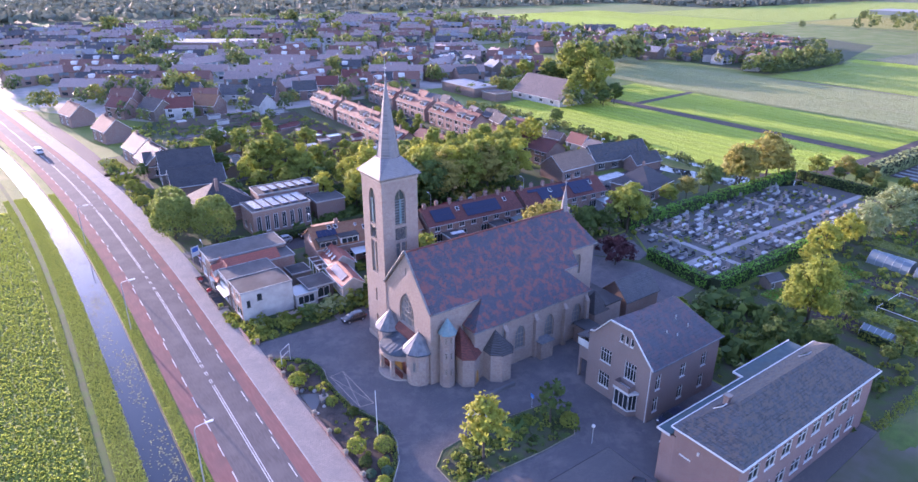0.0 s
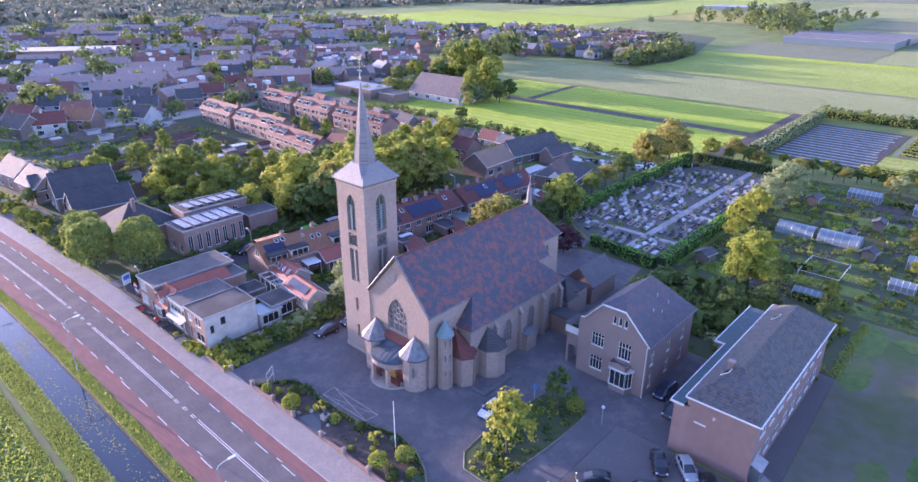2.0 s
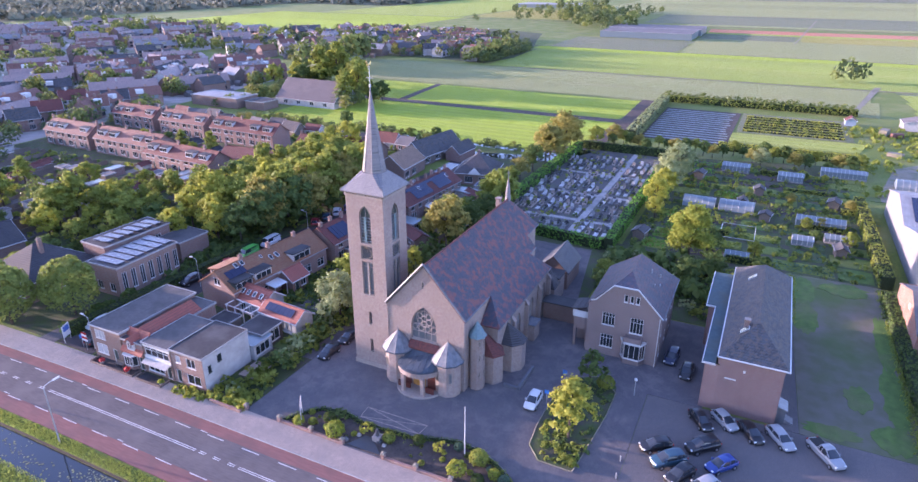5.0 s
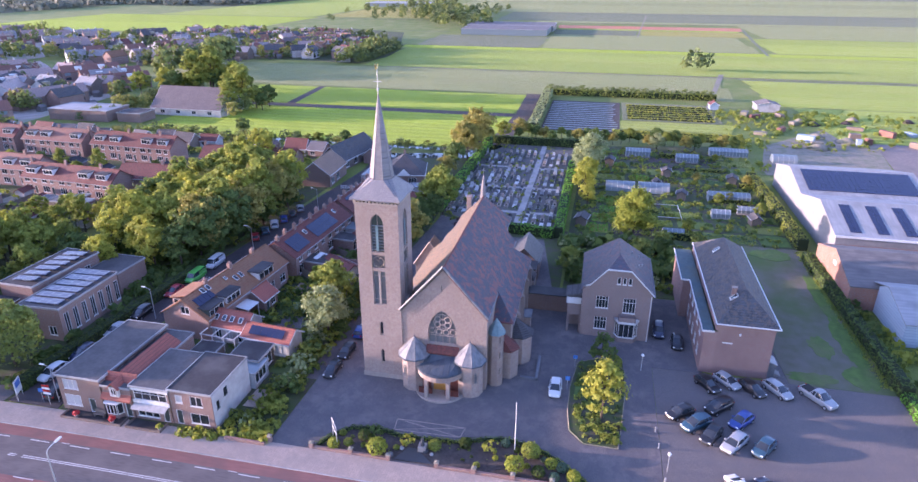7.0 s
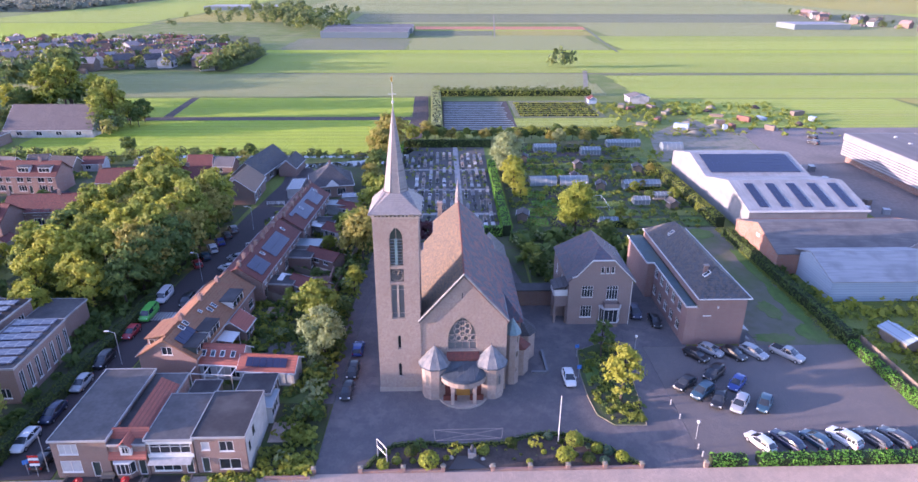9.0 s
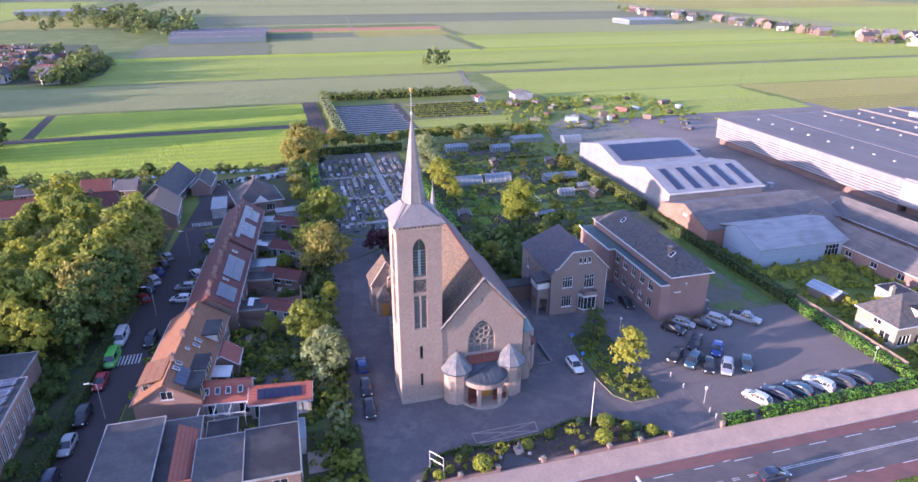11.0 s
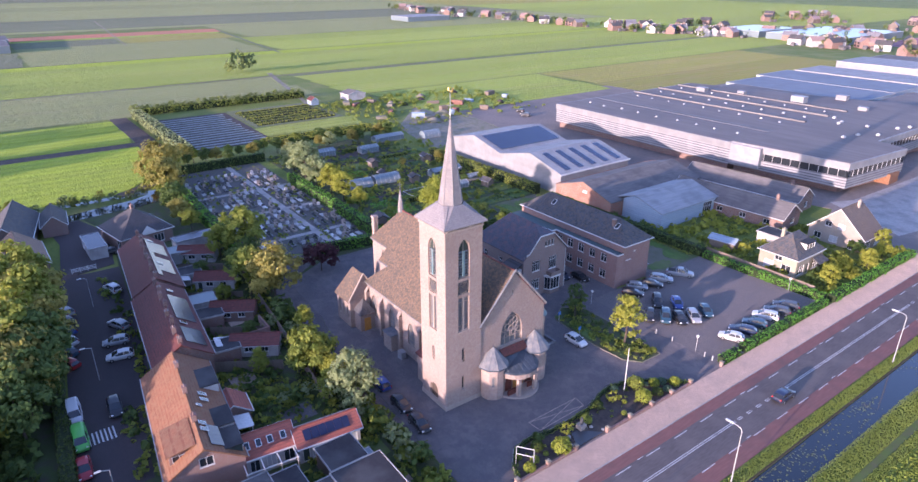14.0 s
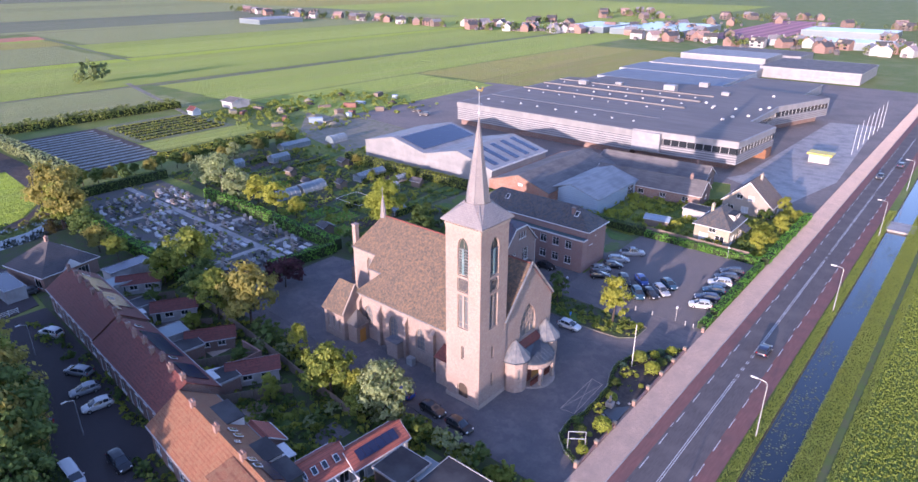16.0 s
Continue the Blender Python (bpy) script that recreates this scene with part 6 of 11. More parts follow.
for q in range(3):
    part("step", Mesh().box(1.0, 2.4, -1.5 - 0.35 * q, -1.12 - 0.35 * q, 0, 0.5 - 0.16 * q), CONCRETE, sch, "pale concrete entrance step")

# small front gardens of the flat houses: low walls, dark paving, pots and shrubs
for y0, y1 in ((38.6, 47.6), (32.8, 37.9)):
    fg = thing("front_garden", None, "dark paved front garden behind a low brick wall", "front garden", kind="structure")
    part("paving", Mesh().box(-18.35, -16.7, y0, y1, 0.06, 0.13), BITUMEN, fg)
    part("low_wall", Mesh().box(-18.5, -18.35, y0, y1, 0.06, 0.42), BRICK_DARK, fg)
    for y in (y0, y1 - 0.12):
        part("low_wall", Mesh().box(-18.35, -16.75, y, y + 0.12, 0.06, 0.42), BRICK_DARK, fg)
for y, red in ((45.6, True), (40.2, True), (33.2, False)):
    pt = thing("flower_pot", pose(-17.9, y, 0.13), "pot of red flowers in a front garden" if red else "pale bowl with a green plant", "flower pot")
    part("pot", Mesh().cone(0, 0, 0, 0.5, 0.22, 0.32, 10), CONCRETE, pt)
    bl = Mesh()
    d = RNG.normal(0, 1, (60, 3))
    d[:, 2] = np.abs(d[:, 2])
    d /= np.linalg.norm(d, axis=1)[:, None]
    leaves(bl, np.array((0, 0, 0.5)) + d * 0.4, d, 0.16, RNG)
    part("plant", bl, plain("red_petal", (0.5, 0.03, 0.03), 0.6) if red else LEAF_MID, pt)
bn_ = thing("garden_bench", pose(-17.2, 42.6, 0.13), "weathered wooden bench before a house", "bench")
part("seat", Mesh().box(-0.25, 0.25, -0.8, 0.8, 0.4, 0.46), FENCE_WOOD, bn_)
part("backrest", Mesh().box(0.2, 0.26, -0.8, 0.8, 0.46, 0.9), FENCE_WOOD, bn_)
for y in (-0.7, 0.65):
    part("leg", Mesh().box(-0.22, 0.22, y, y + 0.06, 0, 0.4), FENCE_WOOD, bn_)
lone("low_wall", Mesh().box(-17.75, -17.5, 18.8, 24.2, 0.1, 0.55), BRICK_PINK, "low brick garden wall beside the pavement", "wall")
# flat-roofed houses beside the road
house("flat_house", pose(-16.6, 48.6, 0, 0, 0, -90), 6.4, 14.2, 5.4, 5.4, BRICK_BROWN, BITUMEN_PALE, "flat", [(0.6, 0.8, 2.4, 1.7, "two"), (4.2, 0.1, 1.0, 2.2, "door"), (0.8, 3.4, 2.2, 1.5, "three")], [(1, 1, 1.4, 1.4, "cross"), (4, 3.4, 1.4, 1.4, "cross")], ([(3, 3.4, 1.4, 1.4, "cross"), (8, 3.4, 1.4, 1.4, "cross"), (6, 0.8, 1.4, 1.6, "cross")], []), "long brown brick house with pale flat roof")
h = house("flat_house", pose(-16.4, 42.1, 0, 0, 0, -90), 4.2, 14.0, 4.6, 4.6, BRICK_RED, BITUMEN_PALE, "flat", [(0.5, 0.7, 2.2, 1.7, "three"), (3.0, 0.1, 0.9, 2.2, "door")], label="brick house with sloping red tiled front and flat roof")
part("front_roof", Mesh().slab([(-0.1, -0.5, 2.9), (4.3, -0.5, 2.9), (4.3, 1.7, 5.75), (-0.1, 1.7, 5.75)], 0.2), TILE_BRIGHT, h, "steep red tiled front slope")
part("side_roof", Mesh().slab([(1.9, 1.7, 6.0), (4.3, 1.7, 4.6), (4.3, 11.5, 4.6), (1.9, 11.5, 6.0)], 0.2), TILE_BRIGHT, h, "red tiled side slope")
dm = part("dormer", Mesh().box(1.4, 2.7, -0.35, 1.6, 3.3, 4.7), WHITE, h, "white dormer with red tiled roof")
part("dormer_roof", Mesh().slab([(1.2, -0.6, 4.6), (2.05, -0.6, 5.5), (2.05, 2.0, 5.5), (1.2, 2.0, 4.6)][::-1], 0.12).slab([(2.05, -0.6, 5.5), (2.9, -0.6, 4.6), (2.9, 2.0, 4.6), (2.05, 2.0, 5.5)][::-1], 0.12), TILE_BRIGHT, dm, "small red tiled roof")
window(dm, (1.4, -0.35, 0), ux, -uy, rect(0.25, 3.6, 0.8, 0.9), "two", WHITE, GLASS, depth=-0.02, sill=False)
for a, b in (((0.3, 0), (0.7, -0.7)), ((0.7, -0.7), (2.3, -0.7)), ((2.3, -0.7), (2.7, 0))):
    o, u = Vector((*a, 0)), Vector((b[0] - a[0], b[1] - a[1], 0))
    ln = u.length
    u.normalize()
    window(h, o, u, Vector((u.y, -u.x, 0)), rect(0.03, 0.75, ln - 0.06, 1.65), "three" if ln > 1 else "one", WHITE, GLASS, depth=0.02, name="bay_window", sill=False)
part("bay_base", Mesh().prism([(0.3, 0), (0.7, -0.7), (2.3, -0.7), (2.7, 0)], 0, 0.75), BRICK_RED, h)
part("bay_roof", Mesh().prism([(0.1, 0), (0.6, -0.9), (2.4, -0.9), (2.9, 0)], 2.4, 2.6), WHITE, h)
h3 = house("flat_house", pose(-16.3, 37.8, 0, 0, 0, -90), 5.4, 8.6, 5.1, 5.1, BRICK_BROWN, BITUMEN_PALE, "flat", [(0.4, 0.5, 3.2, 1.9, "three"), (4.2, 0.1, 0.9, 2.2, "door"), (0.3, 3.1, 4.8, 1.4, "four")], [(1, 3.1, 1.5, 1.4, "cross")], label="white-boarded house with flat roof and broad windows")
for z0, z1 in ((2.55, 3.08), (4.52, 5.0)):
    part("white_boarding", Mesh().box(0.02, 5.38, -0.07, -0.01, z0, z1), WHITE, h3, "white boarded band")
part("awning", Mesh().slab([(0.2, -0.05, 2.62), (5.2, -0.05, 2.62), (5.2, -1.0, 2.25), (0.2, -1.0, 2.25)][::-1], 0.06), EDGE, h3, "grey sloping awning")
house("flat_house", pose(-16.2, 32.3, 0, 0, 0, -90), 6.0, 8.6, 5.3, 5.3, BRICK_RED, BITUMEN, "flat", [(2.6, 0.5, 2.6, 1.6, "two"), (0.6, 0.1, 0.9, 2.2, "door"), (2.9, 3.2, 1.7, 1.5, "two"), (0.8, 3.4, 1.0, 1.2, "one")], [(1, 3.2, 1.4, 1.4, "cross")], ([], []), "brick house with white side wall and dark flat roof")
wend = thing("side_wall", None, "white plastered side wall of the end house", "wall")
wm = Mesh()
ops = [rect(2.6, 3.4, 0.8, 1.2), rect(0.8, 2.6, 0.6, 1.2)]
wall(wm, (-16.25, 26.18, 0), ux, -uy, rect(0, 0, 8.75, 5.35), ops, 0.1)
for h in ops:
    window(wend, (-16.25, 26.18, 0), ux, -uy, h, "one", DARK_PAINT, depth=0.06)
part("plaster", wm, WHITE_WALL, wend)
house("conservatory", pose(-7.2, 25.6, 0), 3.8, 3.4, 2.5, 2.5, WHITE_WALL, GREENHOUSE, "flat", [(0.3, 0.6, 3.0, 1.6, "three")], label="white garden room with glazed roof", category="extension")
house("garden_shed", pose(-4.6, 26.4, 0), 4.6, 4.6, 2.8, 2.8, DARK_WOOD, BITUMEN, "flat", [(0.5, 0.5, 3.4, 1.9, "three")], label="dark garden house with flat roof", category="shed")
house("garden_shed", pose(-4.5, 34, 0), 3.5, 3.5, 2.5, 2.5, FENCE_WOOD, BITUMEN, "flat", label="wooden garden shed with flat roof", category="shed")

# terraces along the side street
ROW = -5.5
h = house("terrace_house", pose(2.6, 38.6, 0, 0, 0, ROW), 22.6, 8.6, 4.2, 7.0, BRICK_PINK, TILE_ORANGE, "gable", [(2 + 3.6 * k, 0.8, 1.8, 1.6, "cross") for k in range(6)], [(2 + 3.6 * k, 0.8, 1.6, 1.6, "cross") for k in range(6)], ([(3.4, 4.3, 1.6, 1.3, "two")], []), "low brick terrace with orange pantile roof", chimney=((5.5, 4.3, 7.8), (12, 4.3, 7.8), (18.5, 4.3, 7.7)))
sl = math.atan2(2.8, 4.3)
for x in (3.4, 4.7):
    skylight(h, x, 3.2, 4.2 + 0.651 * 3.2, sl, 0.75, 1.0)
for x in (10.4, 11.8):
    skylight(h, x, 2.0, 4.2 + 0.651 * 2.0, sl, 0.7, 1.1)
skylight(h, 8.9, 3.0, 4.2 + 0.651 * 3.0, sl, 0.5, 0.7)
roof_panels(h, 4, 1, 0.9, 2.0, 4.2 + 0.651 * 2.0, sl, up=1)
dormer(h, 0.5, 0.1, 3.5, 3.7, 2.6, 1.9, DARK_PAINT)
dormer(h, 4.9, 0.1, 3.7, 3.7, 2.6, 1.8)
dormer(h, 14.0, 0.1, 3.7, 4.4, 2.6, 1.9)
fd_ = part("front_dormer", Mesh().box(1.7, 6.7, 5.6, 7.9, 4.4, 5.95), BRICK_PINK, h, "brick dormer on the street slope")
part("dormer_roof", Mesh().slab([(1.4, 8.2, 6.0), (1.4, 4.9, 6.75), (7.0, 4.9, 6.75), (7.0, 8.2, 6.0)], 0.14), TILE_ORANGE, fd_, "shallow orange tiled dormer roof")
window(fd_, (1.7, 5.7, 0), uy, -ux, rect(0.2, 4.9, 1.7, 0.9), "two", WHITE, GLASS, depth=-0.02, sill=False)
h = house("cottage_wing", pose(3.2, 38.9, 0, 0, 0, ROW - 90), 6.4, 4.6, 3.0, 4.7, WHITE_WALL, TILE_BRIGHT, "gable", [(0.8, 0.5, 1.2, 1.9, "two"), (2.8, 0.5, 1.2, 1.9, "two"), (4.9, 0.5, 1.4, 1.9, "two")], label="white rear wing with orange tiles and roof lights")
for x in (0.5, 1.9, 3.3, 4.9):
    skylight(h, x, 0.6, 3.5, math.atan2(1.7, 2.3), 0.7, 1.0)
pg = thing("pergola", pose(0.9, 39.2, 0, 0, 0, ROW - 90), "white wooden pergola behind the orange terrace", "pergola")
for x in (0.1, 2.1, 4.1, 6.1):
    part("post", Mesh().box(x - 0.06, x + 0.06, 0, 0.12, 0, 2.4), WHITE, pg)
    part("beam", Mesh().box(x - 0.05, x + 0.05, -0.2, 2.3, 2.46, 2.6), WHITE, pg)
for y in (0.0, 2.1):
    part("rail", Mesh().box(-0.1, 6.3, y, y + 0.1, 2.38, 2.5), WHITE, pg)
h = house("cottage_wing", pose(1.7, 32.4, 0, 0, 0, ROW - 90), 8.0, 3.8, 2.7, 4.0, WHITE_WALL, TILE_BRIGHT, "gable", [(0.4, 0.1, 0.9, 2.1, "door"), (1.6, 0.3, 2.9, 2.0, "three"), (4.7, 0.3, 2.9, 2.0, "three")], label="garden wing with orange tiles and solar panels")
roof_panels(h, 6, 1, 0.9, 0.3, 2.9, math.atan2(1.3, 1.9), up=1, ph=1.5)
for x0, y0, nm in ((26.4, 35.5, "terrace_house"), (51.5, 33.2, "terrace_house")):
    h = house(nm, pose(x0, y0 - 0.3, 0, 0, 0, ROW + 1), 23.6, 8.0, 4.6, 7.2, BRICK_RED, TILE_RED, "gable", [(1.2 + 3.0 * k, 3.0, 1.3, 1.4, "two") for k in range(8)] + [(1.0 + 5.9 * k, 0.6, 2.2, 1.8, "three") for k in range(4)], [(1.2 + 3.0 * k, 3.0, 1.3, 1.4, "two") for k in range(8)] + [(0.8 + 5.9 * k, 0.6, 2.0, 1.8, "two") for k in range(4)] + [(4.2 + 5.9 * k, 0.1, 0.9, 2.1, "door") for k in range(4)], ([], []), "red brick terrace with red-brown tiled roof and chimneys", chimney=[(0.7 + 3.15 * k, 4.0 + 0.25 * (k % 2), 7.9 + 0.15 * (k % 3)) for k in range(8)])
    s = math.atan2(2.6, 4.0)
    roof_panels(h, 5 if x0 < 40 else 7, 2, 1.5 if x0 < 40 else 4.5, 0.4, 4.85, s)
    if x0 > 40:
        roof_panels(h, 6, 2, 14.0, 0.4, 4.85, s)
        roof_panels(h, 19, 1, 2.0, 3.0 * math.cos(s) + 0.2, 4.75 + 3.0 * math.sin(s), s, 1.0, 0.9)
    else:
        roof_panels(h, 9, 2, 9.5, 0.4, 4.85, s)
    for x in (7.6, 20.0):
        skylight(h, x, 2.0, 5.9, s)
    for k in (0, 2, 3) if x0 < 40 else (1, 3):
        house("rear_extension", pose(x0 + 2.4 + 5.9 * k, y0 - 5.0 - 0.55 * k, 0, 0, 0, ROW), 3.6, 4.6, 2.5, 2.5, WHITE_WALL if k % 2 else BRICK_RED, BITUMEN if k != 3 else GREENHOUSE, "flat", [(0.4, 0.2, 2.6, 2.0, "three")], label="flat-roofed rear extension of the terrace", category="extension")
house("cottage_wing", pose(12.6, 34.6, 0, 0, 0, ROW), 3.9, 4.2, 2.7, 4.2, BRICK_PINK, TILE_BRIGHT, "gable", [(0.6, 0.2, 1.0, 2.0, "door"), (2.0, 0.8, 1.3, 1.3, "two")], label="small brick rear wing with red tiles")
wa = thing("canopy", None, "white flat garden canopy on posts", "canopy")
part("roof", Mesh().slab([(8.9, 35.4, 2.7), (11.9, 35.1, 2.7), (12.3, 38.0, 2.9), (9.3, 38.4, 2.9)], 0.1), WHITE, wa)
for x, y in ((9.1, 35.6), (11.8, 35.3)):
    part("post", Mesh().box(x - 0.06, x + 0.06, y - 0.06, y + 0.06, 0, 2.62), WHITE, wa)
lone("garden_wall", Mesh().box(32.9, 33.15, 24.2, 30.6, 0, 2.0).box(33.15, 38.0, 24.2, 24.45, 0, 1.9), BRICK_PINK, "brick garden wall between the sheds", "wall")
for x0, y0, w, d in ((30.2, 31.0, 3.0, 2.6), (57.8, 30.2, 3.0, 2.4)):
    cv = thing("canopy", pose(x0, y0, 0, 0, 0, ROW), "white sloping canopy behind the terrace", "canopy")
    part("roof", Mesh().slab([(0, 0, 2.3), (w, 0, 2.3), (w, d, 2.8), (0, d, 2.8)], 0.08), WHITE, cv)
    for x in (0.1, w - 0.1):
        part("post", Mesh().box(x - 0.05, x + 0.05, 0.05, 0.15, 0, 2.24), WHITE, cv)
# long sheds with red tiles across the back gardens
for k, (x, y, wm) in enumerate(((72.2, 29.0, WHITE_WALL), (57.3, 29.7, WHITE_WALL), (43.4, 30.9, BRICK_BROWN), (30.4, 31.6, WHITE_WALL))):
    house("garden_shed", pose(x, y, 0, 0, 0, -121), 7.2, 3.6, 2.3, 3.3, wm, TILE_RED, "gable", [(0.5, 0.1, 0.9, 1.9, "door"), (2.0, 0.9, 1.4, 0.9, "two"), (4.6, 0.9, 1.2, 0.9, "two")], [(1.0, 0.9, 1.4, 0.9, "two")], label="long garden shed with red tiled roof", category="shed", group="garden sheds")
fn = thing("garden_fence", None, "tall wooden fence between back gardens", "fence")
fpd = Mesh().box(0, 1.75, -0.03, 0.03, 0, 1.8).data("panel", FENCE_WOOD)
for x, y, a, n in ((34, 24.8, 58, 5), (48.5, 23.5, 58, 6), (63, 22.6, 58, 5), (22.5, 26.2, 58, 6), (12, 24.4, -5, 9), (28, 22.9, -5, 10), (46, 21.4, -5, 9)):
    for k in range(n):
        p = part("panel", fpd, None, fn)
        p.matrix_local = pose(x, y, 0, 0, 0, a) @ pose(1.8 * k, 0, 0)
# house with pyramid roof at the end of the street
h = house("pyramid_house", pose(86.5, 26.5, 0, 0, 0, 12), 12, 11, 3.2, 7.6, BRICK_BROWN, TILE_DARK, "hip", [(1, 0.6, 2.0, 1.8, "two"), (5, 0.6, 2.0, 1.8, "two")], [(1, 0.6, 2.0, 1.8, "two")], ([(2, 0.6, 2.2, 1.8, "three"), (6, 0.6, 2.2, 1.8, "three")], []), "bungalow with dark hipped roof and white gable", chimney=((6, 5.5, 8.3),))
part("white_gable", Mesh().slab([(-0.6, 3.6, 3.3), (-0.6, 7.2, 3.3), (-0.35, 5.4, 5.0)], 0.15), WHITE, h)
house("carport", pose(84.5, 40.2, 0, 0, 0, 2), 9.5, 3.4, 2.5, 2.5, WHITE_WALL, SOLAR, "flat", label="white carport with solar panels on its roof", category="carport")
house("carport", pose(77.4, 19.8, 0, 0, 0, 4), 3.4, 8.2, 2.8, 2.8, WHITE_WALL, SOLAR, "flat", label="white shed with solar panels on its roof", category="shed")


# ---- trees, hedges and beds ----
PROTO = {}


def grow(key, x, y, s=1.0, sz=None):
    """A tree of a kind at its place; the first of a kind is built, the others are copies."""
    kinds = {
        "mid": ("tree", 8.0, 10.5, 2.0, LEAF_MID, "round", 132, 28, 0.27, "full-leaved green broadleaf tree"),
        "mid2": ("tree", 7.0, 11.5, 2.0, LEAF_MID, "tall", 126, 27, 0.26, "tall green broadleaf tree"),
        "dark": ("tree", 7.5, 10.0, 1.4, LEAF_DARK, "round", 124, 27, 0.26, "dense dark green broadleaf tree"),
        "yellow": ("tree", 7.5, 10.5, 1.6, LEAF_YELLOW, "round", 128, 27, 0.25, "broad yellow-green broadleaf tree"),
        "pale": ("willow", 7.0, 8.5, 0.8, LEAF_PALE, "round", 150, 30, 0.2, "pale grey-green willow tree"),
        "brown": ("tree", 8.0, 9.5, 1.6, LEAF_BROWN, "round", 132, 28, 0.26, "tree turning autumn brown"),
        "lime": ("tree", 8.0, 9.4, 1.8, LEAF_LIME, "dome", 132, 30, 0.25, "dense round-headed lime tree beside the road"),
        "purple": ("tree", 6.5, 5.5, 0.8, LEAF_PURPLE, "round", 80, 28, 0.24, "low spreading purple-leaved tree"),
        "gold": ("conifer", 8.4, 12.4, 0.25, LEAF_GOLD, "round", 420, 24, 0.2, "broad tall golden-green cypress"),
        "small": ("small_tree", 4.6, 7.0, 1.5, LEAF_YELLOW, "tall", 110, 22, 0.17, "young yellow-green street tree"),
        "thin": ("small_tree", 3.8, 5.2, 1.2, LEAF_DARK, "tall", 46, 20, 0.17, "thin young dark green tree"),
        "bush": ("bush", 2.2, 1.7, 0.0, LEAF_MID, "round", 26, 13, 0.16, "rounded green garden bush"),
        "bushd": ("bush", 2.6, 2.1, 0.0, LEAF_DARK, "round", 28, 13, 0.18, "dark green spreading garden shrub"),
        "bushy": ("bush", 1.7, 1.3, 0.0, LEAF_YELLOW, "round", 24, 13, 0.13, "small loose yellow-green shrub"),
        "bushp": ("bush", 2.4, 2.2, 0.0, LEAF_PALE, "round", 28, 13, 0.16, "pale grey-green flowering shrub"),
        "bally": ("bush", 2.0, 1.8, 0.0, LEAF_GOLD, "ball", 20, 34, 0.13, "clipped round golden-green shrub"),
        "ballg": ("bush", 2.0, 1.7, 0.0, LEAF_MID, "ball", 20, 34, 0.13, "clipped round green shrub"),
        "ballb": ("bush", 2.0, 1.7, 0.0, LEAF_BLUE, "ball", 20, 34, 0.13, "clipped round blue-green shrub"),
        "ballo": ("bush", 2.0, 1.8, 0.0, LEAF_OLIVE, "ball", 20, 34, 0.13, "clipped round olive shrub"),
    }
    k = kinds[key]
    if key not in PROTO:
        cat = "bush" if k[0] == "bush" else "tree"
        PROTO[key] = tree(k[0], pose(x, y, 0, 0, 0, RNG.uniform(0, 360)) @ Matrix.Diagonal((s, s, sz or s, 1)), RNG, *k[1:9], label=k[9], category=cat, group="trees" if cat == "tree" else "shrubs")
        BASE[key] = (s, sz or s)
        return PROTO[key]
    b = BASE[key]
    return copy_thing(PROTO[key], pose(x, y, 0, 0, 0, RNG.uniform(0, 360)) @ Matrix.Diagonal((s / b[0], s / b[0], (sz or s) / b[1], 1)))


BASE = {}
FAR = {"far": Mesh(), "fard": Mesh(), "fary": Mesh()}


def far_tree(key, x, y, s):
    """A tree in the distance, as clumps of leaves in one mesh with the others."""
    h = 9.5 * s
    n = 17 if math.hypot(x + 60, y) < 330 else 11
    m = FAR[key]
    for k in range(8):
        a = k * 2.4 + RNG.uniform(0, 1)
        rad = 2.5 * s * (1.0 if 0 < k < 6 else 0.55)
        c = np.array((x + rad * math.cos(a), y + rad * math.sin(a), h * (0.24 + 0.58 * (k / 7.0))))
        d = RNG.normal(0, 1, (n, 3))
        d[:, 2] = np.abs(d[:, 2]) - 0.25
        d /= np.linalg.norm(d, axis=1)[:, None]
        leaves(m, c + d * s * np.array((2.0, 2.0, 1.8)) * RNG.uniform(0.8, 1.05, n)[:, None], d, (0.72 if n > 12 else 0.92) * s, RNG, 0.35)


